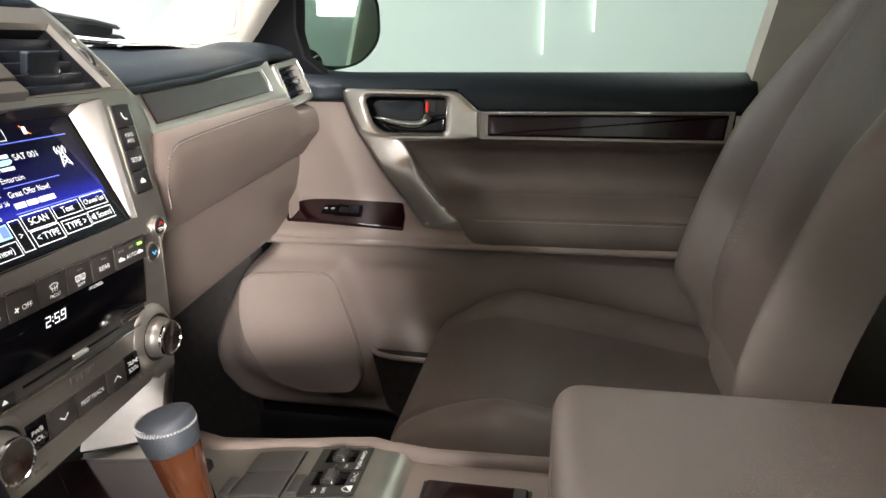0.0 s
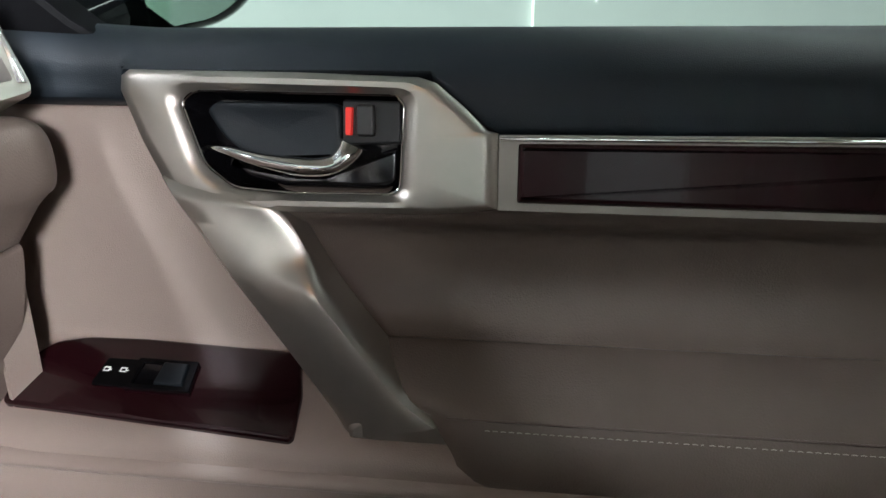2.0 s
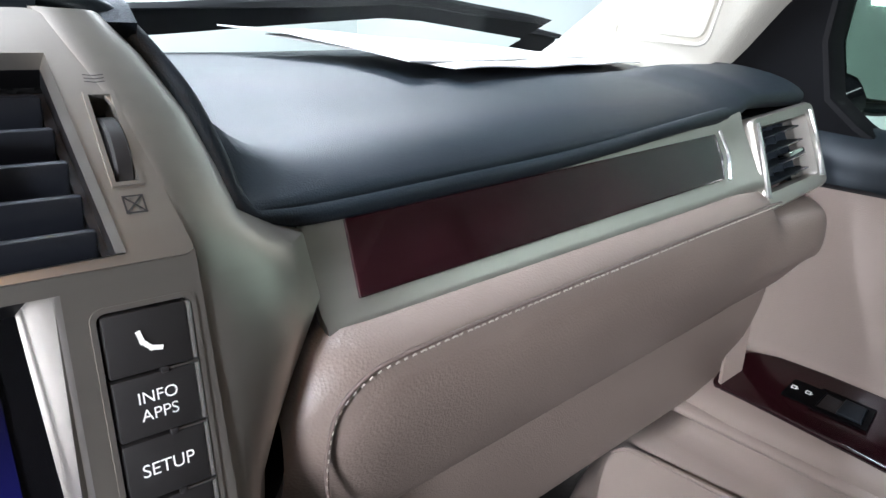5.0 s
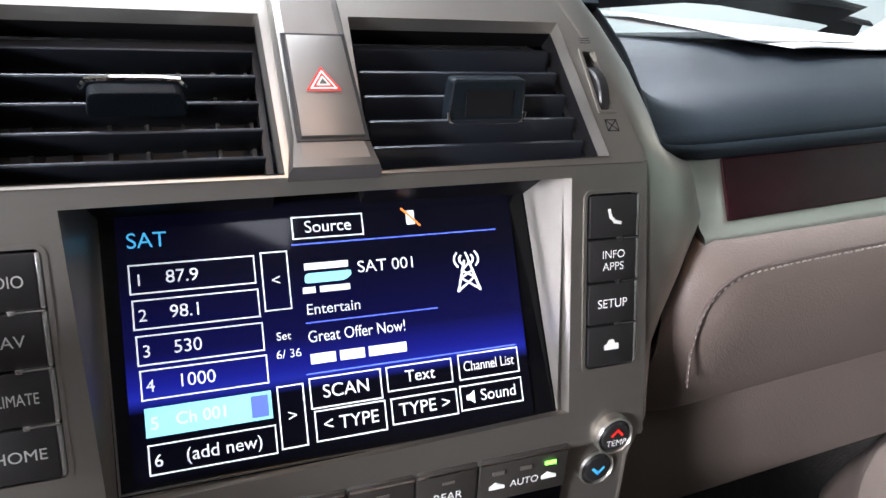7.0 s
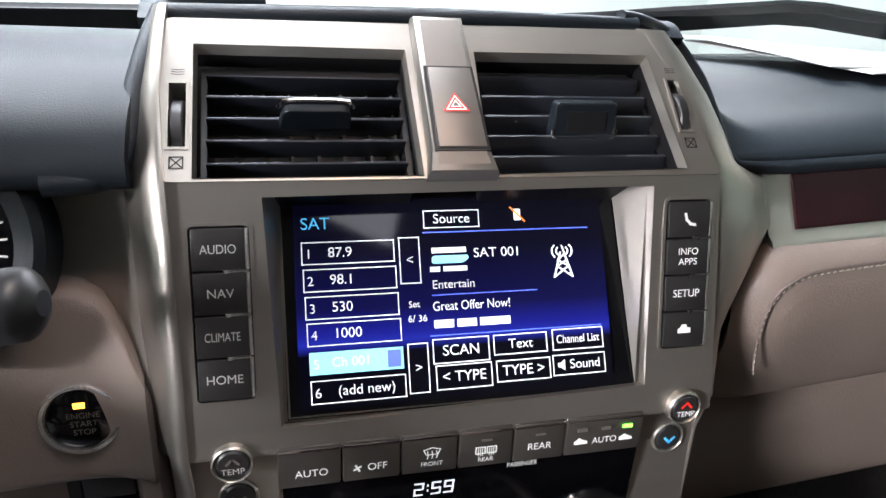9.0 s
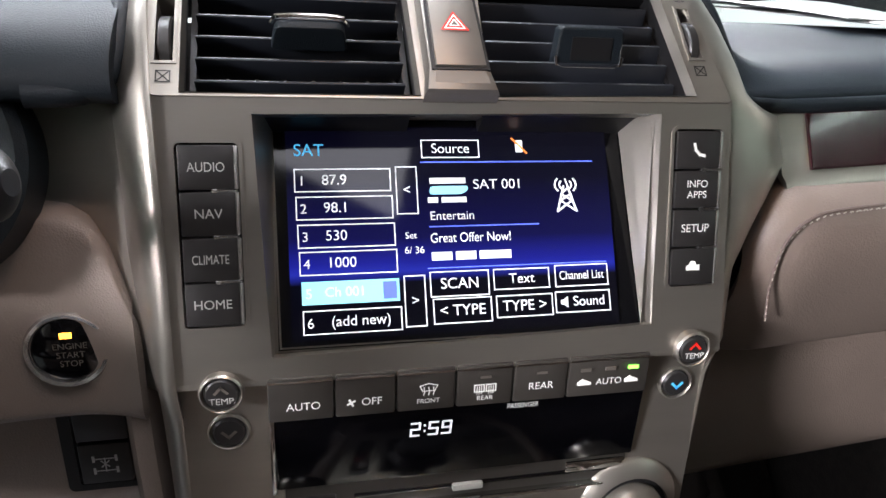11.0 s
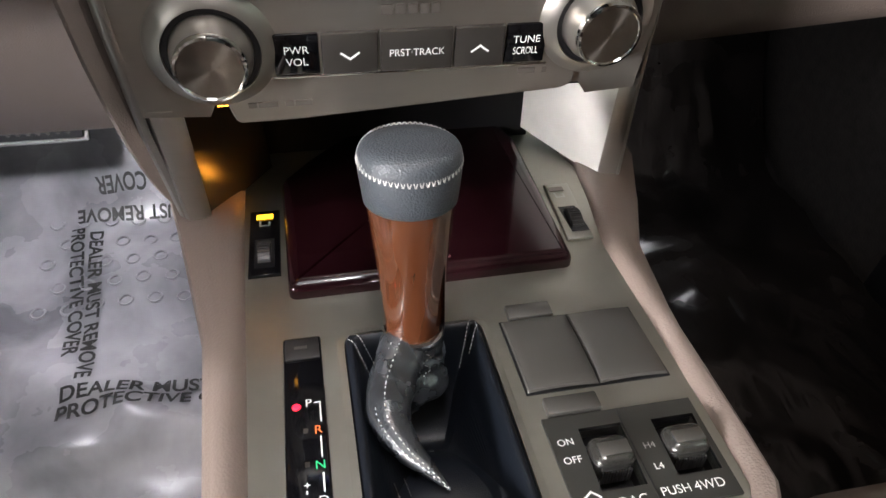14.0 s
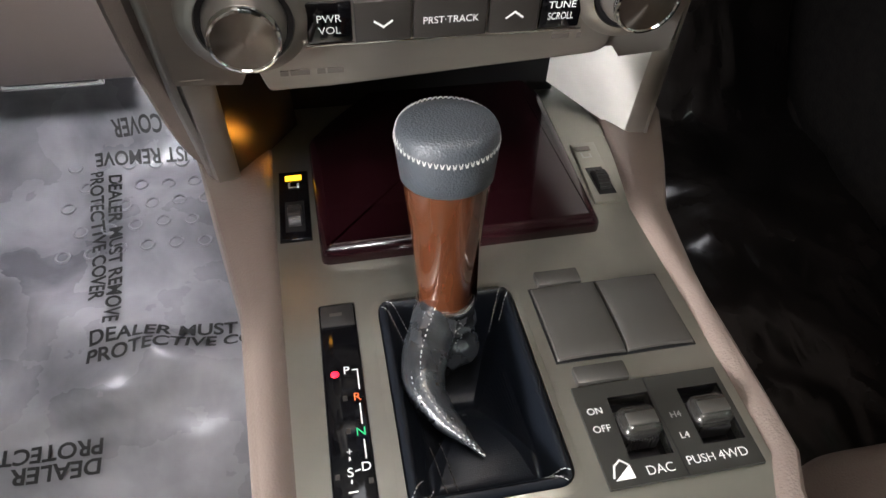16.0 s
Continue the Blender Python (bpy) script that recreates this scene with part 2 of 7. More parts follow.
def tube(pts, r, n=8, bm=None, flat=1.0):
    """A round bar along a line of points; r may be a list."""
    bm2 = bmesh.new()
    ps = [Vector(p) for p in pts]
    rows = []
    up = Vector((0.13, 0.21, 1)).normalized()
    for i, p in enumerate(ps):
        d = (ps[min(i + 1, len(ps) - 1)] - ps[max(i - 1, 0)]).normalized()
        s = d.cross(up)
        s = s.normalized() if s.length > 1e-4 else Vector((1, 0, 0))
        u = s.cross(d)
        rr = r[i] if isinstance(r, (list, tuple)) else r
        rows.append([bm2.verts.new(p + (s * math.cos(2 * math.pi * k / n) + u * flat * math.sin(2 * math.pi * k / n)) * rr) for k in range(n)])
    for a, b in zip(rows, rows[1:]):
        for k in range(n):
            bm2.faces.new((a[k], a[(k + 1) % n], b[(k + 1) % n], b[k]))
    bm2.faces.new(rows[0])
    bm2.faces.new(rows[-1])
    return merge(bm, bm2)


def lathe(m, profile, n=32, bm=None):
    """A turned body round the frame's z axis from (radius, z) pairs."""
    bm2 = bmesh.new()
    rows = [[bm2.verts.new((r * math.cos(2 * math.pi * k / n), r * math.sin(2 * math.pi * k / n), z)) for k in range(n)] for r, z in profile]
    for a, b in zip(rows, rows[1:]):
        for k in range(n):
            bm2.faces.new((a[k], a[(k + 1) % n], b[(k + 1) % n], b[k]))
    bm2.faces.new(rows[0])
    bm2.faces.new(rows[-1])
    bm2.transform(m)
    return merge(bm, bm2)


def at(m, x, y, z=0.0):
    return m @ Matrix.Translation((x, y, z))


def lerp(a, b, t):
    return a + (b - a) * t


def plate(m, outer, holes, z0, z1, bm=None):
    """A flat plate with holes in the frame m, from z0 to z1."""
    bm2 = bmesh.new()
    edges = []
    for loop in (outer, *holes):
        vs = [bm2.verts.new((x, y, z1)) for x, y in loop]
        edges += [bm2.edges.new((vs[i], vs[(i + 1) % len(vs)])) for i in range(len(vs))]
    bmesh.ops.triangle_fill(bm2, use_beauty=True, use_dissolve=True, edges=edges)
    faces = list(bm2.faces)
    ret = bmesh.ops.extrude_face_region(bm2, geom=faces)
    bmesh.ops.translate(bm2, verts=[v for v in ret["geom"] if isinstance(v, bmesh.types.BMVert)], vec=(0, 0, z0 - z1))
    bm2.transform(m)
    return merge(bm, bm2)


def emitter(name, colour, power):
    return material(name, colour, 0.4, vary=0.02, emit=colour, power=power)


LEGEND = emitter("white_legend", (0.75, 0.75, 0.72), 0.35)
LEGEND_DIM = material("grey_legend", (0.45, 0.45, 0.43), 0.5)
RED = emitter("red_mark", (0.75, 0.03, 0.02), 0.25)
BLUE_MARK = emitter("blue_mark", (0.08, 0.45, 0.75), 0.4)
AMBER = emitter("amber_lamp", (1.0, 0.42, 0.04), 5.0)
YELLOW = emitter("yellow_lamp", (1.0, 0.55, 0.02), 2.2)
GREEN = emitter("green_lamp", (0.25, 0.95, 0.08), 3.0)
RED_LAMP = emitter("red_lamp", (1.0, 0.01, 0.03), 2.2)
GREEN_MARK = emitter("green_mark", (0.02, 0.45, 0.16), 0.5)
ORANGE_MARK = emitter("orange_mark", (0.85, 0.16, 0.04), 0.5)
SCREEN_WHITE = emitter("screen_white", (0.95, 0.97, 1.0), 0.56)
SCREEN_BLUE = emitter("screen_light_blue", (0.10, 0.55, 0.95), 0.8)
SCREEN_CYAN = emitter("screen_cyan", (0.35, 0.80, 0.92), 0.8)
SCREEN_LINE = emitter("screen_line", (0.12, 0.18, 0.95), 0.9)
SCREEN_ORANGE = emitter("screen_orange", (0.95, 0.25, 0.05), 0.9)
BUTTON = material("dark_grey_button", (0.020, 0.019, 0.019), 0.38, vary=0.1)
BUTTON_GREY = material("brown_grey_button", (0.055, 0.050, 0.045), 0.38, metal=0.3, vary=0.08)
PLATE_GREY = material("satin_grey_plate", (0.13, 0.125, 0.115), 0.34, metal=0.7, vary=0.05)
ROLLER = material("dark_roller_metal", (0.10, 0.098, 0.092), 0.26, metal=0.8, vary=0.05)
SWITCH_PANEL = material("dark_satin_panel", (0.060, 0.060, 0.054), 0.36, metal=0.6, vary=0.06)
FAINT = material("faint_grey_print", (0.20, 0.18, 0.16), 0.4, metal=0.5)
INK = material("black_print", (0.01, 0.01, 0.01), 0.6)


def words(body, m, x, y, cap, mat, parent, width=None, align="CENTER", z=0.0006, name="legend", bold=0.0):
    """Raised lettering in the frame m: capital height cap, centred (or set) at (x, y)."""
    c = bpy.data.curves.new(name, "FONT")
    c.body, c.size, c.align_x, c.align_y, c.extrude = body, cap / 0.69, align, "CENTER", 0.0
    c.space_line = 0.85
    c.offset = cap * bold
    tmp = bpy.data.objects.new(name, c)
    scene.collection.objects.link(tmp)
    me = bpy.data.meshes.new_from_object(tmp.evaluated_get(bpy.context.evaluated_depsgraph_get()))
    bpy.data.objects.remove(tmp)
    bpy.data.curves.remove(c)
    k = 1.0
    xs = [v.co.x for v in me.vertices]
    if width and xs:
        k = width / (max(xs) - min(xs))
    me.transform(m @ Matrix.Translation((x, y, z)) @ Matrix.Diagonal((k, 1, 1, 1)))
    me.materials.clear()
    me.materials.append(mat)
    ob = new(name, me)
    ob.parent = parent
    return ob


def bar(m, x0, x1, y0, y1, mat, parent, name="mark", z=0.0, h=0.0006):
    return part(name, rbox(m, x0, x1, y0, y1, z, z + h), mat, parent)


def stroke(m, pts, r, mat, parent, name="mark", z=0.0006, closed=False):
    """A flat line drawn through (x, y) points in the frame m."""
    bm = bmesh.new()
    n = len(pts)
    for i in range(n if closed else n - 1):
        a, b = Vector(pts[i]), Vector(pts[(i + 1) % n])
        d = (b - a).normalized() * r
        s = Vector((-d.y, d.x))
        vs = [bm.verts.new(m @ Vector((p.x, p.y, z))) for p in (a - d + s, a - d - s, b + d - s, b + d + s)]
        bm.faces.new(vs)
    return part(name, bm, mat, parent)


def stitches(pts, mat, parent, pitch=0.0032, r=0.00042, length=0.0022, name="stitching"):
    """A run of separate thread stitches along a line, joined into one mesh."""
    ps = [Vector(p) for p in pts]
    bm = bmesh.new()
    d = 0.0
    for a, b in zip(ps, ps[1:]):
        seg = (b - a).length
        u = (b - a).normalized()
        while d < seg:
            bm = tube([a + u * d, a + u * (d + length * 0.5) + Vector((0, 0, r)), a + u * min(seg, d + length)], r, 5, bm)
            d += pitch
        d -= seg
    return part(name, bm, mat, parent, "pale thread stitching")


# ---- the hall round the car ----
GROUND = -0.32


def hall():
    ground = thing("ground", "smooth grey concrete hall floor under the car", "floor", kind="structure", bm=rbox(Matrix(), -6, 6, -8, 8, GROUND - 0.1, GROUND), mat=FLOORING)
    for name, a in (("wall_east", (3.6, 3.8, -6, 6)), ("wall_west", (-3.8, -3.6, -6, 6)), ("wall_north", (-3.6, 3.6, 5.6, 5.8)), ("wall_south", (-3.6, 3.6, -5.8, -5.6))):
        thing(name, "pale green-white painted wall of the hall", "wall", kind="structure", bm=rbox(Matrix(), *a, GROUND, 3.1), mat=HALL)
    thing("ceiling", "dark painted ceiling of the hall", "ceiling", kind="structure", bm=rbox(Matrix(), -3.8, 3.8, -5.8, 5.8, 3.1, 3.2), mat=CEILING)


hall()
# glowing bars stand in for the upright streaks reflected in the pale wall
GLOW = material("glowing_streak", (0.8, 0.8, 0.8), 0.5, emit=(0.95, 1.0, 0.97), power=1.1)
for y, z0 in ((0.21, 1.14), (-0.07, 1.26)):
    thing("wall_streak", "slim upright glowing bar for a white streak reflected in the pale wall", "wall light", "wall lights", bm=rbox(Matrix(), 3.575, 3.601, y - 0.005, y + 0.005, z0, z0 + 0.9, 0.004), mat=GLOW)


# ---- the car's shell ----
def car_shell():
    car = thing("car_body", "car cabin shell with light cloth roof lining and pale pillars", "car")
    # roof lining, unseen; its front edge is drawn forward to block light
    rows = []
    for i in range(9):
        x = lerp(-0.62, 0.62, i / 8)
        rows.append([(x, y, 1.60 - 0.05 * (x / 0.62) ** 4 - dz) for y, dz in ((0.585, 0.196), (0.50, 0.145), (0.40, 0.095), (0.30, 0.045), (0.20, 0.015), (0.0, 0.0), (-1.0, 0.0), (-1.9, 0.04), (-2.1, 0.12))])
    part("roof_lining", sheet(rows, 0.03), HEADLINER, car, "unseen pale cloth roof lining, drawn forward to block light")
    # floor, tunnel and firewall
    part("floor_pan", rbox(Matrix(), -0.80, 0.80, -2.1, 1.15, 0.28, 0.335, 0.01), CARPET, car, "dark carpet")
    part("firewall", sheet([[(x, 0.88, 0.325), (x, 1.04, 0.38), (x, 1.13, 0.60), (x, 1.14, 1.15)] for x in (-0.80, -0.4, 0.0, 0.4, 0.80)], 0.03), CARPET, car)
    part("rear_wall", rbox(Matrix(), -0.78, 0.78, -2.16, -2.10, 0.3, 1.05, 0.01), TRIM, car)
    # A pillars with tweeter grilles, B pillars
    for s in (1, -1):
        rows = []
        for z, x0, yr, yf in ((1.10, 0.745, 0.70, 1.04), (1.165, 0.732, 0.675, 0.93), (1.20, 0.722, 0.645, 0.865), (1.24, 0.712, 0.615, 0.80), (1.30, 0.698, 0.56, 0.72), (1.38, 0.675, 0.46, 0.585), (1.46, 0.645, 0.35, 0.45), (1.54, 0.615, 0.22, 0.31), (1.58, 0.60, 0.15, 0.24)):
            rows.append(smooth_line([(s * (x0 + 0.05), yr - 0.005, z), (s * (x0 + 0.012), yr, z), (s * x0, yr + 0.02, z), (s * (x0 - 0.006), lerp(yr, yf, 0.5), z), (s * x0, yf - 0.02, z), (s * (x0 + 0.012), yf, z), (s * (x0 + 0.06), yf + 0.02, z)], 3))
        pl = part("front_pillar", sheet(rows, 0.006), HEADLINER, car, "pale cloth-covered windscreen pillar")
        gm = frame_of((s * 0.712, 0.712, 1.232), (0, -s, 0), (-s * 0.24, -0.15, 1))
        part("tweeter_grille", prism(gm, round_poly([(-0.052, -0.020), (0.050, -0.026), (0.062, 0.030), (-0.030, 0.040)], 0.012), -0.004, 0.0045, 0.002), HEADLINER, pl, "pale speaker grille")
        part("grille_rim", tube([gm @ Vector((x, y, 0.004)) for x, y in round_poly([(-0.058, -0.026), (0.056, -0.032), (0.069, 0.035), (-0.034, 0.046)], 0.014)], 0.002, 6), HEADLINER, pl)
        rows = []
        for y0, x0, z0 in ((-0.27, 0.77, 0.35), (-0.27, 0.755, 0.9), (-0.265, 0.755, 1.10), (-0.31, 0.70, 1.38), (-0.35, 0.62, 1.55)):
            rows.append([(s * (x0 + 0.04), y0 + 0.05, z0), (s * x0, y0 + 0.045, z0), (s * (x0 - 0.02), y0 - 0.03, z0), (s * (x0 - 0.02), y0 - 0.12, z0), (s * (x0 + 0.03), y0 - 0.16, z0)])
        part("middle_pillar", sheet(rows, 0.015), HEADLINER, car, "pale plastic middle pillar")
        # rear side walls below and rails above the windows
        part("rear_door_card", rbox(Matrix(), *sorted((s * 0.73, s * 0.80)), -2.1, -0.34, 0.33, 1.12, 0.03), TRIM, car)
        # unseen dark panes, added to hold back light from the rear
        part("rear_block_pane", sheet([[(s * 0.775, y, 1.10), (s * 0.755, y, 1.25), (s * 0.70, y, 1.50)] for y in (-0.40, -1.2, -2.0)], 0.003), REAR_GLASS, car, "unseen dark rear pane, added to block light")
        part("roof_rail", tube([(s * 0.66, 0.25, 1.565), (s * 0.68, -0.3, 1.59), (s * 0.68, -1.2, 1.57), (s * 0.64, -2.1, 1.49)], 0.045), HEADLINER, car)
        part("rear_pillar", tube([(s * 0.76, -2.1, 1.08), (s * 0.66, -2.08, 1.5)], 0.09, flat=1.6), HEADLINER, car)
        part("kick_panel", rbox(Matrix(), *sorted((s * 0.735, s * 0.80)), 0.68 if s > 0 else 0.62, 1.14, 0.32, 1.10, 0.02), CARPET, car, "dark footwell side panel")
        part("door_sill", rbox(Matrix(), *sorted((s * 0.73, s * 0.82)), -0.30, 0.70, 0.28, 0.44, 0.02), BLACK, car, "dark door sill")
    # unseen tailgate pane, dark to keep rear light out
    part("tailgate_glass", sheet([[(x, -2.12, 1.04), (x, -2.08, 1.3), (x, -2.02, 1.53)] for x in (-0.66, 0.0, 0.66)], 0.003), REAR_GLASS, car, "unseen dark tailgate pane, added to block light")
    def crest(x):
        for (x0, z0), (x1, z1) in zip(((-0.9, 1.180), (-0.37, 1.194), (0.0, 1.203), (0.31, 1.206), (0.47, 1.220), (0.655, 1.233)), ((-0.37, 1.194), (0.0, 1.203), (0.31, 1.206), (0.47, 1.220), (0.655, 1.233), (0.9, 1.205))):
            if x <= x1:
                return lerp(z0, z1, (x - x0) / (x1 - x0))
        return 1.2
    rows = []
    for i in range(33):
        x = lerp(-0.92, 0.92, i / 32)
        y, z = 1.115 - 0.06 * (x / 0.75) ** 2, crest(x)
        rows.append([(x, y - 0.004, z - 0.004 - 0.008 * max(0, min(1, (x - 0.35) / 0.2)) * max(0, min(1, (0.95 - x) / 0.2))), (x, y - 0.003, z - 0.003), (x, y + 0.002, z), (x, y + 0.012, z - 0.004), (x, y + 0.02, z - 0.03)])
    part("cowl_strip", sheet(rows, 0.003), BLACK, car, "black strip at the foot of the windscreen")
    # bonnet seen over the dash
    rows = [[(x, y, z - 0.05 * (x / 0.8) ** 2) for y, z in ((1.15, 1.10), (1.6, 1.08), (2.1, 1.0), (2.35, 0.8), (2.4, 0.2))] for x in (-0.85, -0.6, -0.2, 0.2, 0.6, 0.85)]
    part("bonnet", sheet(rows, 0.02), BODY_PAINT, car, "dark painted bonnet")
    ws = new("windscreen", mesh_of("windscreen", sheet([[(x, lerp(1.10, 0.22, t) - 0.10 * (x / 0.75) ** 2, lerp(1.165, 1.585, t)) for t in (0, 0.25, 0.5, 0.75, 1)] for x in (-0.74, -0.4, 0, 0.4, 0.74)]), GLASS))
    ws.parent = car
    ws.visible_shadow = False
    return car


car_shell()




# ---- centre stack: vents, screen, climate panel, radio ----
def screen_material():
    m = bpy.data.materials.new("lit_display")
    m.use_nodes = True
    nt = m.node_tree
    b = nt.nodes["Principled BSDF"]
    b.inputs["Base Color"].default_value = (0.004, 0.004, 0.005, 1)
    b.inputs["Roughness"].default_value = 0.07
    b.inputs["Specular IOR Level"].default_value = 0.5
    tc = nt.nodes.new("ShaderNodeTexCoord")
    sp = nt.nodes.new("ShaderNodeSeparateXYZ")
    nt.links.new(tc.outputs["Object"], sp.inputs[0])
    mr = nt.nodes.new("ShaderNodeMapRange")
    mr.inputs["From Min"].default_value, mr.inputs["From Max"].default_value = 1.016, 1.118
    nt.links.new(sp.outputs["Z"], mr.inputs[0])
    r = nt.nodes.new("ShaderNodeValToRGB")
    e = r.color_ramp.elements
    e[0].position, e[0].color = 0.0, (0.0, 0.0, 0.002, 1)
    e[1].position, e[1].color = 1.0, (0.001, 0.001, 0.004, 1)
    for p, c in ((0.27, (0.0, 0.0, 0.004, 1)), (0.32, (0.02, 0.03, 0.42, 1)), (0.36, (0.012, 0.015, 0.30, 1)), (0.47, (0.004, 0.004, 0.07, 1)), (0.75, (0.001, 0.001, 0.012, 1))):
        n = e.new(p)
        n.color = c
    nt.links.new(mr.outputs[0], r.inputs[0])
    nt.links.new(r.outputs[0], b.inputs["Emission Color"])
    b.inputs["Emission Strength"].default_value = 1.0
    return m


def dial_button(m, x, y, r, mat, parent, name):
    b = part(name, lathe(at(m, x, y), [(r * 1.25, -0.004), (r * 1.25, 0.0012), (r * 1.14, 0.0022), (r * 1.05, 0.0012), (r * 1.03, -0.003)], 28), SILVER, parent, "round button with metal rim")
    part("button_cap", lathe(at(m, x, y), [(r, -0.004), (r, 0.0010), (r * 0.85, 0.0022), (0.0005, 0.0026)], 28), mat, b)
    return b


def vent(name, m, x0, x1, y0, y1, parent, slats, tilt, lean=0.0, thick=1.0):
    """A louvred outlet set back in the face: box, slats, uprights."""
    v = part(name, plate(m, [(x0, y0), (x1 + lean, y0), (x1, y1), (x0, y1)], [], -0.055, -0.052), BLACK, parent, "black louvred air outlet")
    bm = ring_prism(m, [(x0 - 0.001, y0 - 0.001), (x1 + lean + 0.001, y0 - 0.001), (x1 + 0.001, y1 + 0.001), (x0 - 0.001, y1 + 0.001)], [(x0 + 0.002, y0 + 0.003), (x1 + lean - 0.002, y0 + 0.003), (x1 - 0.002, y1 - 0.003), (x0 + 0.002, y1 - 0.003)], -0.055, -0.016)
    part("vent_duct", bm, BLACK, v)
    for i in range(slats):
        y = lerp(y0, y1, (i + 0.72) / (slats + 0.35))
        sl = rbox(at(m, 0, y, -0.014) @ pose(0, 0, 0, tilt), x0 + 0.002, lerp(x1 + lean, x1, (y - y0) / (y1 - y0)) - 0.002, -0.0009 * thick, 0.0009 * thick, -0.012, 0.006, 0.0008 * thick)
        part("slat", sl, SLAT, v)
    return v


def stack():
    c = thing("centre_stack", "champagne metallic centre stack with lit screen, air vents and radio", "centre stack")
    hole = [(-0.105, 0.1275), (-0.100, 0.0105), (0.103, 0.0155), (0.1035, 0.1295)]
    lbt = round_rect(-0.1405, -0.1105, 0.0265, 0.1155, 0.003)
    rbt = round_rect(0.1105, 0.1415, 0.0350, 0.1225, 0.003)
    outer = [(-0.149, 0.1365), (-0.1475, 0.03), (-0.147, -0.003), (0.146, -0.003), (0.147, 0.03), (0.1445, 0.1365)]
    part("face_plate", plate(MU, outer, [hole, lbt, rbt], -0.006, 0.0), SILVER, c, "champagne metallic face plate")
    # funnel down to the screen
    so = [(-0.0965, 0.1115), (-0.0955, -0.0045), (0.0985, -0.0045), (0.0945, 0.1115)]
    part("screen_surround", sheet([[MU @ Vector((*p, 0.0)) for p in hole], [MU @ Vector((p[0] * 0.99, p[1], -0.006)) for p in hole], [MS @ Vector((*p, 0.001)) for p in so]], close=True), SILVER, c, "champagne bevel round the screen")
    part("screen_frame", rbox(MS, -0.097, 0.099, -0.006, 0.113, -0.008, 0.0), GLOSS, c, "gloss black screen border")
    s = part("screen", rbox(MS, -0.0905, 0.086, -0.002, 0.1075, 0.0002, 0.0012), screen_material(), c, "lit radio display with white boxes and text")

    def row(z):
        return (z - 1.020) * 1.1093
    for i, (z, t) in enumerate(((1.0915, "87.9"), (1.0785, "98.1"), (1.0655, "530"), (1.053, "1000"), (1.0395, ""), (1.0262, "(add new)"))):
        y = row(z)
        x0, x1 = -0.0865 + i * 0.0004, -0.0375 + i * 0.0005
        if i == 4:
            bar(MS, x0, x1, y - 0.0058, y + 0.0058, SCREEN_CYAN, s, "list_box", 0.0013)
            bar(MS, x1 - 0.0085, x1 - 0.0015, y - 0.0045, y + 0.0045, SCREEN_LINE, s, "list_mark", 0.0019)
            words("Ch 001", MS, (x0 + x1) / 2 - 0.003, y, 0.0048, SCREEN_WHITE, s, z=0.0021)
        else:
            stroke(MS, [(x0, y - 0.0058), (x1, y - 0.0058), (x1, y + 0.0058), (x0, y + 0.0058)], 0.00032, SCREEN_WHITE, s, "list_box", 0.0016, True)
            words(t, MS, x0 + 0.0135, y, 0.0052, SCREEN_WHITE, s, align="LEFT", z=0.0016)
        words(str(i + 1), MS, x0 + 0.0035, y - 0.0006, 0.0048, SCREEN_WHITE, s, z=0.0021)
    words("SAT", MS, -0.079, row(1.1055), 0.0062, SCREEN_BLUE, s, z=0.0016)
    for x0, x1, z0, z1, t, cap in ((-0.020, 0.0115, 1.102, 1.1105, "Source", 0.0052), (-0.019, 0.0125, 1.0352, 1.0468, "SCAN", 0.0056), (0.0155, 0.0465, 1.0372, 1.0468, "Text", 0.0052), (-0.018, 0.0132, 1.0225, 1.034, "< TYPE", 0.0056), (0.0162, 0.0475, 1.0238, 1.034, "TYPE >", 0.0056), (0.0495, 0.081, 1.0245, 1.0345, "Sound", 0.0052), (0.0502, 0.0808, 1.0372, 1.0475, "Channel List", 0.0046), (-0.0345, -0.0235, 1.075, 1.0975, "<", 0.005), (-0.0328, -0.022, 1.022, 1.0455, ">", 0.005)):
        y0, y1 = row(z0), row(z1)
        stroke(MS, [(x0, y0), (x1, y0), (x1, y1), (x0, y1)], 0.00032, SCREEN_WHITE, s, "key_box", 0.0016, True)
        if t == "Sound":
            words(t, MS, (x0 + x1) / 2 + 0.0035, (y0 + y1) / 2, cap, SCREEN_WHITE, s, width=0.018, z=0.0016)
            part("speaker_icon", prism(MS, [(x0 + 0.003, (y0 + y1) / 2 - 0.0012), (x0 + 0.0045, (y0 + y1) / 2 - 0.0012), (x0 + 0.007, (y0 + y1) / 2 - 0.003), (x0 + 0.007, (y0 + y1) / 2 + 0.003), (x0 + 0.0045, (y0 + y1) / 2 + 0.0012), (x0 + 0.003, (y0 + y1) / 2 + 0.0012)], 0.0012, 0.0016), SCREEN_WHITE, s)
        else:
            words(t, MS, (x0 + x1) / 2, (y0 + y1) / 2, cap, SCREEN_WHITE, s, width=0.026 if t == "Channel List" else None, z=0.0016)
    words("SAT 001", MS, 0.021, row(1.0885), 0.0052, SCREEN_WHITE, s, width=0.026, z=0.0016)
    words("Entertain", MS, -0.0175, row(1.0735), 0.0046, SCREEN_WHITE, s, align="LEFT", z=0.0016)
    words("Great Offer Now!", MS, 0.0045, row(1.0628), 0.005, SCREEN_WHITE, s, width=0.044, z=0.0016)
    words("Set", MS, -0.028, row(1.0645), 0.0034, SCREEN_WHITE, s, z=0.0016)
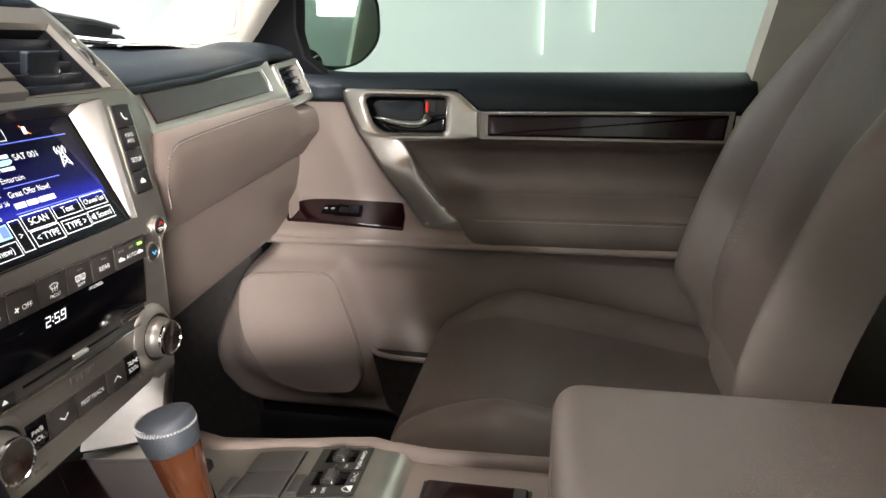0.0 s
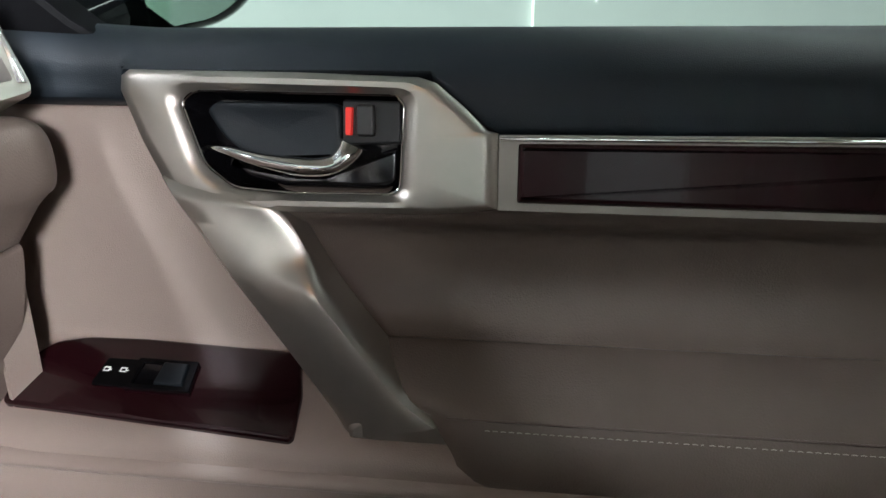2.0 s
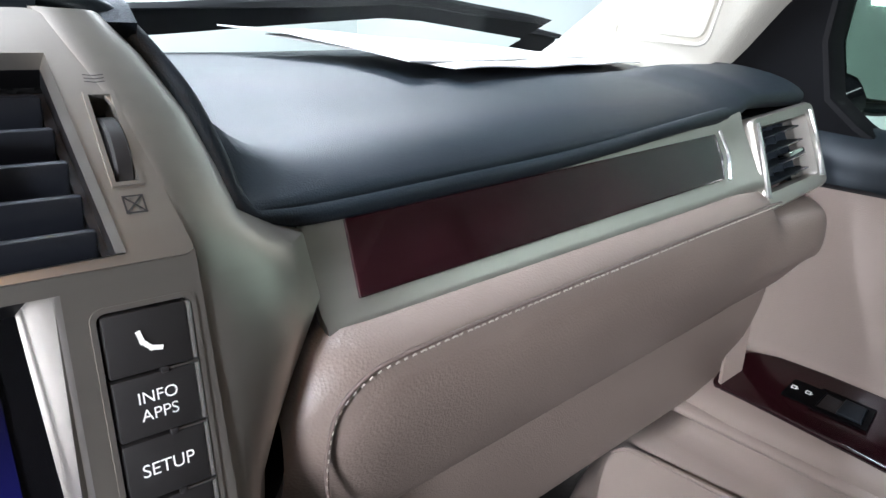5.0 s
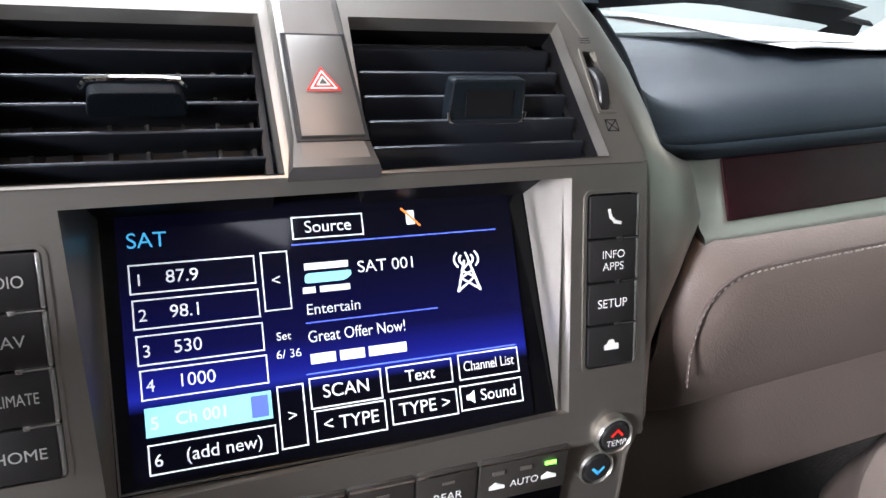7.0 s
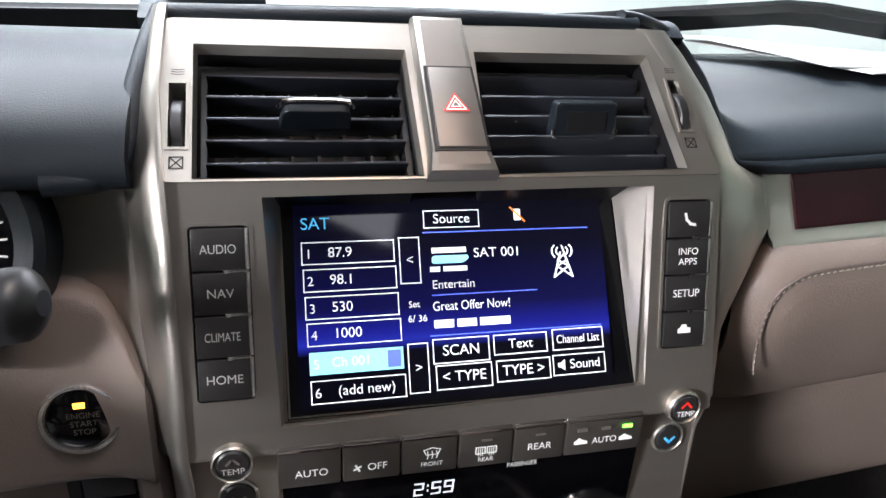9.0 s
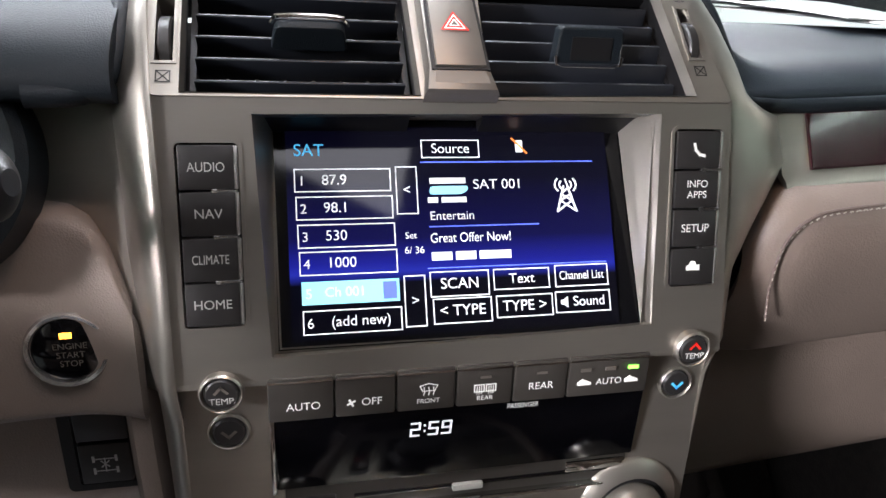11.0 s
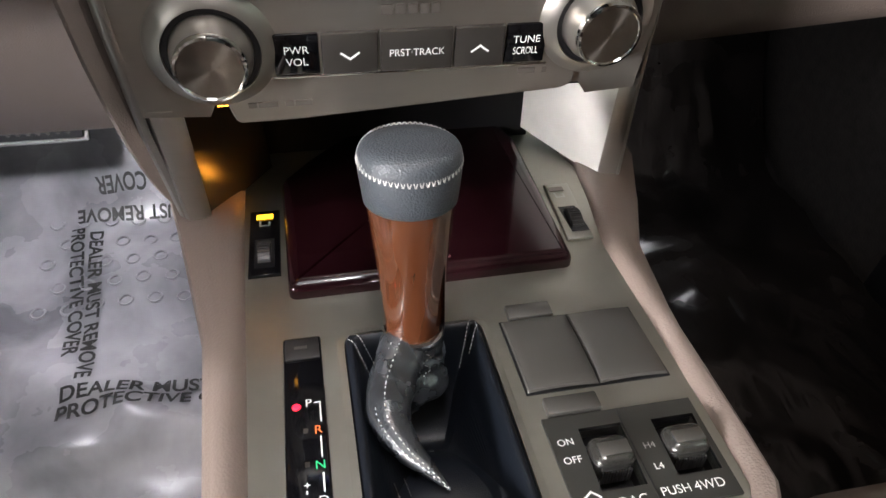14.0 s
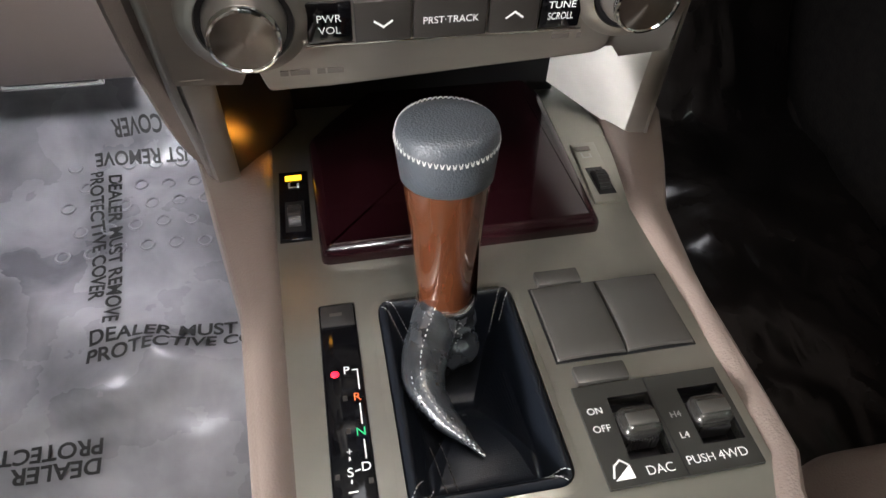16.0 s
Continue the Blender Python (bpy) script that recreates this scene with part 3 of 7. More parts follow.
    words("6/ 36", MS, -0.0265, row(1.0575), 0.0036, SCREEN_WHITE, s, z=0.0016)
    for x0, x1 in ((-0.0175, -0.0065), (-0.0045, 0.0065), (0.0085, 0.026)):
        bar(MS, x0, x1, row(1.0543) - 0.0022, row(1.0543) + 0.0022, SCREEN_WHITE, s, "text_bar", 0.0013)
    bar(MS, -0.0165, 0.003, row(1.0905) - 0.0014, row(1.0905) + 0.0016, SCREEN_WHITE, s, "text_bar", 0.0013)
    part("badge", prism(MS, round_poly([(-0.017, row(1.086) - 0.0022), (0.001, row(1.086) - 0.0022), (0.0042, row(1.086)), (0.004, row(1.086) + 0.0022), (-0.0165, row(1.086) + 0.0022)], 0.002), 0.0012, 0.0018), SCREEN_CYAN, s)
    for x0, x1 in ((-0.018, -0.0125), (-0.0105, 0.003)):
        bar(MS, x0, x1, row(1.0812) - 0.0013, row(1.0812) + 0.0015, SCREEN_WHITE, s, "text_bar", 0.0013)
    for x0, x1, z in ((-0.021, 0.077, 1.0997), (-0.018, 0.043, 1.0685), (-0.020, 0.0805, 1.0487)):
        bar(MS, x0, x1, row(z) - 0.0003, row(z) + 0.0003, SCREEN_LINE, s, "rule", 0.0013)
    # radio mast icon
    yb, yt, xm = row(1.0745), row(1.0905), 0.060
    stroke(MS, [(xm - 0.0055, yb), (xm - 0.0012, yt - 0.004)], 0.0006, SCREEN_WHITE, s, "mast", 0.0016)
    stroke(MS, [(xm + 0.0055, yb), (xm + 0.0012, yt - 0.004)], 0.0006, SCREEN_WHITE, s, "mast", 0.0016)
    stroke(MS, [(xm - 0.0055, yb), (xm + 0.0035, yb + 0.006), (xm - 0.0028, yb + 0.0095), (xm + 0.0015, yt - 0.0045), (xm, yt)], 0.0005, SCREEN_WHITE, s, "mast", 0.0016)
    stroke(MS, [(xm + 0.0055, yb), (xm - 0.0035, yb + 0.006), (xm + 0.0028, yb + 0.0095)], 0.0005, SCREEN_WHITE, s, "mast", 0.0016)
    for k in (1, -1):
        for r in (0.0035, 0.0062):
            stroke(MS, [(xm + k * r * math.cos(a), yt - 0.003 + r * 0.8 * math.sin(a)) for a in (-0.7, -0.35, 0, 0.35, 0.7)], 0.0005, SCREEN_WHITE, s, "wave", 0.0016)
    part("phone_icon", prism(MS, round_rect(0.0325, 0.0365, row(1.1045), row(1.1105), 0.0006), 0.0012, 0.0016), SCREEN_WHITE, s)
    stroke(MS, [(0.0305, row(1.1112)), (0.0385, row(1.1040))], 0.0005, SCREEN_ORANGE, s, "slash", 0.002)

    # side keys
    def keys(x0, x1, y0, y1, texts, light):
        part("key_well", rbox(MU, x0 - 0.0015, x1 + 0.0015, y0 - 0.0015, y1 + 0.0015, -0.012, -0.006), BLACK, c)
        part("key_rim", ring_prism(MU, round_rect(x0 - 0.0022, x1 + 0.0022, y0 - 0.0022, y1 + 0.0022, 0.004), round_rect(x0 - 0.0005, x1 + 0.0005, y0 - 0.0005, y1 + 0.0005, 0.0028), -0.006, 0.0006), SILVER, c)
        n = len(texts)
        for i, t in enumerate(texts):
            b1 = y1 - (y1 - y0) * i / n
            b0 = y1 - (y1 - y0) * (i + 1) / n
            k = part("key", rbox(MU, x0 + 0.0006, x1 - 0.0016, b0 + 0.0005, b1 - 0.0005, -0.008, 0.0014, 0.0008), BUTTON, c, "dark key with white legend")
            part("key_edge", rbox(MU, x1 - 0.0016, x1, b0 + 0.0008, b1 - 0.0008, -0.004, 0.0010, 0.0003), SATIN, k)
            if i < n - 1:
                px = lerp(x0, x1, 0.60)
                part("pip", rbox(MU, px - 0.0012, px + 0.0012, b0 - 0.0010, b0 + 0.0010, 0.0, 0.0024, 0.0003), SATIN if light is LEGEND_DIM else BUTTON, k, "bright square pip" if light is LEGEND_DIM else "")
                part("key_line", rbox(MU, px, x1 - 0.0004, b0 - 0.0003, b0 + 0.0003, 0.0, 0.0018), SATIN if light is LEGEND_DIM else PLATE_GREY, k)
            ym, xm_ = (b0 + b1) / 2, (x0 + x1) / 2 - 0.0005
            if t == "phone":
                stroke(MU, [(xm_ - 0.003, ym + 0.003), (xm_ - 0.0022, ym), (xm_ + 0.0002, ym - 0.0024), (xm_ + 0.003, ym - 0.003)], 0.0008, light, k, "phone_icon", 0.0021)
            elif t == "car":
                part("car_icon", prism(MU, [(xm_ - 0.004, ym - 0.002), (xm_ + 0.004, ym - 0.002), (xm_ + 0.004, ym + 0.001), (xm_ + 0.002, ym + 0.001), (xm_ + 0.0012, ym + 0.003), (xm_ - 0.0015, ym + 0.003), (xm_ - 0.0025, ym + 0.001), (xm_ - 0.004, ym + 0.0005)], 0.0014, 0.0018), light, k)
            elif "\n" in t:
                a, b2 = t.split("\n")
                words(a, MU, xm_, ym + 0.0029, 0.0038, light, k, z=0.0018)
                words(b2, MU, xm_, ym - 0.0029, 0.0038, light, k, z=0.0018)
            else:
                words(t, MU, xm_, ym, 0.0043, light, k, width=0.0165 if len(t) > 4 else None, z=0.0018)
    keys(-0.139, -0.112, 0.0280, 0.1140, ("AUDIO", "NAV", "CLIMATE", "HOME"), LEGEND_DIM)
    keys(0.112, 0.140, 0.0365, 0.1210, ("phone", "INFO\nAPPS", "SETUP", "car"), LEGEND)

    # leaning vent face
    vl, vr = (-0.133, -0.0285), (0.0125, 0.1165)
    out = round_poly([(-0.1495, -0.001), (-0.1525, 0.05), (-0.150, 0.094), (0.120, 0.098), (0.136, 0.06), (0.1445, -0.001)], 0.004)
    h1 = [(vl[0] - 0.003, 0.0005), (vl[1] + 0.003, 0.0005), (vl[1] + 0.001, 0.0775), (vl[0] - 0.003, 0.0775)]
    h2 = [(vr[0] - 0.003, 0.0005), (0.1235, 0.0025), (vr[1] + 0.0012, 0.0785), (vr[0] - 0.001, 0.0775)]
    w1, w2 = round_rect(-0.1475, -0.1385, 0.017, 0.054, 0.001, 2), round_rect(0.1265, 0.1345, 0.027, 0.062, 0.001, 2)
    part("vent_face", plate(MV, out, [h1, h2, w1, w2], -0.006, 0.0), SILVER, c, "champagne metallic vent surround")
    for h in (h1, h2):
        cx, cy = sum(p[0] for p in h) / 4, sum(p[1] for p in h) / 4
        part("vent_bevel", sheet([[MV @ Vector((*p, 0.0008)) for p in h], [MV @ Vector((cx + (p[0] - cx) * 0.975, cy + (p[1] - cy) * 0.95, -0.0055)) for p in h]], close=True), SILVER, c)
    for h in (h1, h2):
        cx, cy = sum(p[0] for p in h) / 4, sum(p[1] for p in h) / 4
        part("vent_collar", sheet([[MV @ Vector((cx + (p[0] - cx) * a, cy + (p[1] - cy) * b, z)) for p in h] for a, b, z in ((0.975, 0.95, -0.0055), (1.0, 1.0, -0.018))], close=True), BLACK, c)
    a = vent("air_vent", MV, vl[0], vl[1], 0.004, 0.0735, c, 5, 4)
    for i in range(7):
        x = lerp(-0.118, -0.034, i / 6)
        part("upright", rbox(MV, x, x + 0.0016, 0.006, 0.072, -0.046, -0.024), BUTTON_GREY, a)
    part("tab", prism(at(MV, -0.077, 0.0368, -0.012) @ pose(0, 0, 0, 94), round_poly([(-0.019, 0.0), (-0.016, 0.019), (0.016, 0.019), (0.019, 0.0)], 0.004), -0.002, 0.002, 0.0008), DARK, a)
    part("tab_rim", tube([MV @ Vector((x, 0.0368 + 0.0016, z)) for x, z in ((-0.0955, 0.0035), (-0.093, 0.0085), (-0.085, 0.0095), (-0.069, 0.0095), (-0.061, 0.0085), (-0.0585, 0.0035))], 0.0011, 6), CHROME, a, "chrome edge")
    b = vent("air_vent", MV, vr[0], vr[1], 0.004, 0.0735, c, 5, -38, lean=0.006, thick=2.0)
    part("tab", prism(at(MV, 0.071, 0.0375, -0.006) @ pose(0, 0, 0, 48), round_poly([(-0.020, -0.010), (-0.0185, 0.011), (0.0185, 0.011), (0.020, -0.010)], 0.003), -0.003, 0.004, 0.0015), DARK, b, "dark tab")
    part("tab_rim", tube([at(MV, 0.071, 0.0375, -0.006) @ pose(0, 0, 0, 48) @ Vector((x, y, 0.0042)) for x, y in ((-0.0195, -0.004), (-0.0185, -0.0085), (-0.015, -0.0098), (0.015, -0.0098), (0.0185, -0.0085), (0.0195, -0.004))], 0.0009, 6), CHROME, b, "chrome edge")
    part("tab_grip", rbox(at(MV, 0.071, 0.0375, -0.006) @ pose(0, 0, 0, 48), -0.011, 0.012, -0.006, 0.006, 0.004, 0.0046), BLACK, b)
    # hazard switch on its proud bar
    hz = part("hazard_bar", prism(MV, [(-0.0245, -0.002), (0.0125, -0.002), (0.0095, 0.012), (0.0058, 0.0955), (-0.0235, 0.0955), (-0.0225, 0.012)], -0.006, 0.009, 0.004), HAZARD, c, "champagne bar with warning switch")
    part("hazard_gap", prism(MV, [(-0.0204, 0.0094), (0.0083, 0.0094), (0.0057, 0.0606), (-0.0209, 0.0606)], 0.008, 0.0096), BLACK, hz)
    part("hazard_switch", prism(MV, [(-0.0188, 0.0108), (0.0066, 0.0108), (0.0042, 0.0590), (-0.0193, 0.0590)], 0.008, 0.0112, 0.0012), HAZARD, hz, "champagne warning switch")
    for r, mt in ((0.0066, RED), (0.0050, LEGEND), (0.0036, RED), (0.0023, LEGEND)):
        stroke(MV, [(-0.0072 - r, 0.0350 - r * 0.6), (-0.0072 + r, 0.0350 - r * 0.6), (-0.0072, 0.0350 + r * 1.0)], 0.00034, mt, hz, "warning_triangle", 0.0122, True)
    # thumb wheels and their prints
    for x0, x1, y0, y1 in ((-0.1475, -0.1385, 0.017, 0.054), (0.1265, 0.1345, 0.027, 0.062)):
        xm = (x0 + x1) / 2
        part("wheel_frame", ring_prism(MV, [(x0 - 0.001, y0 - 0.001), (x1 + 0.001, y0 - 0.001), (x1 + 0.001, y1 + 0.001), (x0 - 0.001, y1 + 0.001)], [(x0 + 0.0005, y0 + 0.0005), (x1 - 0.0005, y0 + 0.0005), (x1 - 0.0005, y1 - 0.0005), (x0 + 0.0005, y1 - 0.0005)], -0.012, 0.0006), SILVER, c)
        part("wheel_pit", rbox(MV, x0, x1, y0, y1, -0.014, -0.012), BLACK, c)
        mw = at(MV, x0 + 0.0015, (y0 + y1) / 2 - 0.003, -0.013) @ pose(0, 0, 0, 0, 90, 0)
        part("thumb_wheel", lathe(mw, [(0.0155, 0.0), (0.0165, 0.0008), (0.0165, 0.0052), (0.0155, 0.006)], 40), BUTTON, c, "dark ribbed thumb wheel")
        stroke(MV, [(xm - 0.003, y0 - 0.011), (xm + 0.003, y0 - 0.011), (xm + 0.003, y0 - 0.005), (xm - 0.003, y0 - 0.005)], 0.0003, INK, c, "shut_mark", 0.0004, True)
        stroke(MV, [(xm - 0.003, y0 - 0.011), (xm + 0.003, y0 - 0.005)], 0.0003, INK, c, "shut_mark", 0.0004)
        stroke(MV, [(xm + 0.003, y0 - 0.011), (xm - 0.003, y0 - 0.005)], 0.0003, INK, c, "shut_mark", 0.0004)
        for k in range(3):
            stroke(MV, [(xm - 0.003, y1 + 0.005 + k * 0.0014), (xm, y1 + 0.0046 + k * 0.0014), (xm + 0.003, y1 + 0.005 + k * 0.0014)], 0.0002, INK, c, "open_mark", 0.0004)
    # rolled top edge and the two cheeks down the sides
    lip = [MV @ Vector((x, y, z)) for x, y, z in ((-0.150, 0.094, -0.002), (0.0, 0.0965, 0.0), (0.120, 0.098, -0.002))]
    part("top_border", tube([p + Vector((0, 0.006, 0.003)) for p in smooth_line(lip, 6)], 0.0055, 10), DARK, c, "charcoal rolled border over the vents")
    part("top_edge", sheet([[p, p + Vector((0, 0.010, 0.004)), p + Vector((0, 0.03, 0.002))] for p in smooth_line(lip, 6)], 0.004), DARK, c, "charcoal edge over the vents")
    for sgn in (-1, 1):
        rows = []
        for x, y, z, ow, od in (((0.1435, 0.1735)[sgn > 0], 0.5235, 0.742, 0.003, 0.03), ((0.1455, 0.1535)[sgn > 0], 0.4965, 0.83, 0.006, 0.05), (0.1465, 0.488, 0.90, 0.010, 0.045), (0.1465, 0.486, 0.98, 0.013, 0.04), (0.147, 0.4785, 1.003, 0.014, 0.04), (0.1475, 0.490, 1.06, 0.020, 0.035), ((0.1495, 0.1445)[sgn > 0], 0.503, 1.137, 0.018, 0.03), ((0.1525, 0.1385)[sgn > 0], 0.5345, 1.172, 0.010, 0.018), ((0.151, 0.1285)[sgn > 0], 0.560, 1.20, 0.005, 0.010), ((0.150, 0.1200)[sgn > 0], 0.571, 1.211, 0.003, 0.006)):
            rows.append(smooth_line([(sgn * (x - 0.0015), y + 0.001, z), (sgn * (x + 0.001), y + 0.0015, z), (sgn * (x + 0.4 * ow), y + 0.25 * od, z), (sgn * (x + ow), y + od, z), (sgn * (x + ow + 0.003), y + od + 0.02, z)], 3))
        if sgn > 0:
            rows = rows[:4]
            for p, q in (((0.1468, 0.4790, 1.006), (0.168, 0.545, 1.006)), ((0.1472, 0.4870, 1.04), (0.176, 0.545, 1.04)), ((0.1470, 0.4945, 1.075), (0.190, 0.522, 1.078)), ((0.1460, 0.4985, 1.10), (0.2035, 0.5262, 1.0985)), ((0.1448, 0.5030, 1.125), (0.2035, 0.5405, 1.124)), ((0.1442, 0.5075, 1.140), (0.1795, 0.553, 1.136)), ((0.1415, 0.5200, 1.156), (0.1755, 0.562, 1.152)), ((0.1368, 0.5380, 1.176), (0.1705, 0.575, 1.171)), ((0.1258, 0.5585, 1.199), (0.158, 0.585, 1.193)), ((0.1192, 0.5693, 1.2105), (0.146, 0.590, 1.207))):
                p, q = Vector(p), Vector(q)
                m1 = p.lerp(q, 0.5) + Vector((0.006, -0.006, 0.001))
                rows.append(smooth_line([p + Vector((-0.002, 0.002, 0)), p, p.lerp(m1, 0.35) + Vector((0.001, -0.002, 0)), m1, q, q + Vector((0.004, 0.02, 0))], 3)[:13])
        part("side_cheek", sheet(rows, 0.004), SILVER, c, "champagne metallic side cheek")
    # lower face: temperature keys, climate row, black display, disc slot
    low = [(-0.1465, 0.103), (-0.1465, 0.0), (-0.143, -0.056), (-0.108, -0.058), (-0.104, -0.05), (0.106, -0.05), (0.112, -0.058), (0.143, -0.056), (0.1465, 0.0), (0.1465, 0.103)]
    part("lower_plate", plate(ML, low, [], -0.012, 0.0), SILVER, c, "champagne metallic lower plate")
    part("nose", sheet([[(-0.1475, 0.488, 0.995), (-0.1475, 0.481, 1.0005), (-0.1475, 0.4775, 1.0015), (-0.1475, 0.479, 1.006)], [(0.1465, 0.488, 0.995), (0.1465, 0.481, 1.0005), (0.1465, 0.4775, 1.0015), (0.1465, 0.479, 1.006)]]), SILVER, c)
    for x, y, t in ((-0.1245, 0.098, "TEMP"), (-0.1235, 0.069, "v"), (0.128, 0.1035, "TEMP"), (0.1285, 0.0755, "v")):
        lit = x > 0
        ML2 = at(ML, 0, 0, 0.0115 if y > 0.09 else 0.0)
        b = dial_button(ML2, x, y, 0.0085, BUTTON, c, "temperature_button")
        if t == "TEMP":
            words(t, ML2, x, y - 0.003, 0.0034, LEGEND if lit else LEGEND_DIM, b, width=0.0115, z=0.0030)
            stroke(ML2, [(x - 0.0028, y + 0.0015), (x, y + 0.0045), (x + 0.0028, y + 0.0015)], 0.0007, RED if lit else FAINT, b, "arrow", 0.003)
        else:
            stroke(ML, [(x - 0.0030, y + 0.0008), (x, y - 0.0022), (x + 0.0030, y + 0.0008)], 0.0008, BLUE_MARK if lit else FAINT, b, "arrow", 0.003)
    cuts = (-0.1035, -0.0705, -0.0390, -0.0075, 0.0240, 0.0550, 0.1035)
    for i, (x0, x1) in enumerate(zip(cuts, cuts[1:])):
        k = part("climate_key", rbox(ML, x0 + 0.0003, x1 - 0.0003, 0.0785, 0.103, -0.004, 0.0115, 0.0014), BUTTON_GREY, c, "dark grey climate key")
        part("key_strip", rbox(ML, x0 + 0.001, x1 - 0.001, 0.1005, 0.1015, 0.0108, 0.0120), CHROME, k)
        xm = (x0 + x1) / 2
        z = 0.0121
        if i == 0:
            words("AUTO", ML, xm + 0.001, 0.087, 0.0042, LEGEND, k, z=z)
        elif i == 1:
            words("OFF", ML, xm + 0.003, 0.087, 0.0042, LEGEND, k, z=z)
            for q in range(4):
                a0 = math.pi / 2 * q + 0.5
                stroke(ML, [(xm - 0.0075, 0.087), (xm - 0.0075 + 0.0018 * math.cos(a0), 0.087 + 0.0018 * math.sin(a0))], 0.0006, LEGEND, k, "fan_icon", z)
        elif i == 2:
            words("FRONT", ML, xm + 0.001, 0.0845, 0.0026, LEGEND, k, z=z)
            stroke(ML, [(xm - 0.0022, 0.0905), (xm - 0.0036, 0.0935), (xm + 0.001, 0.0948), (xm + 0.0056, 0.0935), (xm + 0.0042, 0.0905)], 0.0003, LEGEND, k, "screen_icon", z, True)
            for q in (-0.0015, 0.001, 0.0035):
                stroke(ML, [(xm + q, 0.0882), (xm + q + 0.0004, 0.090), (xm + q, 0.0925)], 0.0003, LEGEND, k, "heat_icon", z)
        elif i == 3:
            words("REAR", ML, xm, 0.0835, 0.0026, LEGEND, k, z=z)
            for o in (-0.0032, 0.0032):
                stroke(ML, [(xm + o - 0.0026, 0.0875), (xm + o + 0.0026, 0.0875), (xm + o + 0.0026, 0.0915), (xm + o - 0.0026, 0.0915)], 0.00035, LEGEND, k, "mirror_icon", z, True)
                for q in (-0.0012, 0, 0.0012):
                    stroke(ML, [(xm + o + q, 0.0862), (xm + o + q, 0.0905)], 0.00025, LEGEND, k, "heat_icon", z)
            bar(ML, xm - 0.003, xm + 0.003, 0.0955, 0.0968, FAINT, k, "lamp", z)
        elif i == 4:
            words("REAR", ML, xm, 0.088, 0.0042, LEGEND, k, z=z)
            bar(ML, xm - 0.003, xm + 0.003, 0.0955, 0.0968, FAINT, k, "lamp", z)
        else:
            words("AUTO", ML, xm, 0.0875, 0.0038, LEGEND, k, z=z)
            for o, lamp in ((-0.0145, FAINT), (0.0, FAINT), (0.0135, GREEN)):
                bar(ML, xm + o - 0.003, xm + o + 0.003, 0.0945, 0.0965, lamp, k, "lamp", z)
            for o in (-0.0145, 0.0135):
                part("car_icon", prism(ML, [(xm + o - 0.004, 0.086), (xm + o + 0.004, 0.086), (xm + o + 0.004, 0.0875), (xm + o + 0.0015, 0.0885), (xm + o - 0.001, 0.0898), (xm + o - 0.0025, 0.0885), (xm + o - 0.004, 0.0878)], z - 0.0006, z), LEGEND, k)
    dp = part("climate_display", rbox(ML @ pose(0, 0.055, 0, 4), -0.1010, 0.1055, -0.024, 0.0238, -0.002, 0.0045, 0.0008), GLOSS_DISPLAY, c, "gloss black display with white clock digits")
    part("display_side", rbox(ML, -0.1035, -0.1008, 0.030, 0.079, -0.002, 0.006, 0.0008), CHROME, dp)
    md = ML @ pose(0, 0.055, 0, 4)
    seg = {"2": "abged", "5": "afgcd", "9": "abcdfg"}
    for ch, x in (("2", -0.0295), ("5", -0.0195), ("9", -0.0122)):
        q = {"a": ((0, 0.008), (0.0042, 0.008)), "b": ((0.0044, 0.0045), (0.0046, 0.0078)), "c": ((0.0042, 0.0004), (0.0044, 0.0037)), "d": ((-0.0004, 0), (0.0038, 0)), "e": ((-0.0004, 0.0004), (-0.0002, 0.0037)), "f": ((-0.0002, 0.0045), (0, 0.0078)), "g": ((-0.0002, 0.004), (0.004, 0.004))}
        for sname in seg[ch]:
            stroke(md, [(x + a, 0.0045 + b) for a, b in q[sname]], 0.0006, SCREEN_WHITE, dp, "digit", 0.0051)
    for y in (0.0067, 0.0103):
        bar(md, -0.0228, -0.0219, y, y + 0.0010, SCREEN_WHITE, dp, "colon_dot", 0.0048)
    words("PASSENGER", md, 0.0325, 0.0185, 0.0030, LEGEND, dp, width=0.018, z=0.0051)
    tr = part("disc_slot", rbox(ML, -0.097, 0.103, 0.012, 0.030, -0.003, 0.0015, 0.001), BUTTON_GREY, c, "dark disc slot with chrome lip")
    part("slot_lip", rbox(ML, -0.098, 0.104, 0.0115, 0.0140, -0.002, 0.006, 0.001), CHROME, tr)
    part("slot_line", rbox(ML, -0.060, 0.095, 0.020, 0.0225, 0.001, 0.0022, 0.0005), GLOSS, tr)
    part("slot_shine", rbox(ML, 0.064, 0.101, 0.0215, 0.0285, 0.001, 0.003, 0.001), CHROME, tr)
    part("slot_clip", rbox(ML, -0.0045, 0.0135, 0.0185, 0.0225, 0.001, 0.0045, 0.0008), LEGEND_DIM, tr, "pale clip")
    ej = part("eject_key", rbox(ML, -0.093, -0.070, 0.0150, 0.0240, 0.0, 0.0040, 0.0008), BUTTON, c, "dark eject key")
    part("eject_mark", prism(ML, [(-0.0835, 0.0185), (-0.0785, 0.0185), (-0.0785, 0.0192), (-0.081, 0.0222), (-0.0835, 0.0192)], 0.004, 0.0046), LEGEND, ej)
    # radio
    rp = part("radio_plate", prism(ML, round_poly([(-0.0985, 0.010), (-0.0985, -0.046), (-0.094, -0.062), (-0.06, -0.0615), (0.095, -0.052), (0.1015, -0.048), (0.1015, 0.010)], 0.004), -0.004, 0.0030, 0.0012), SILVER, c, "champagne metallic radio plate")
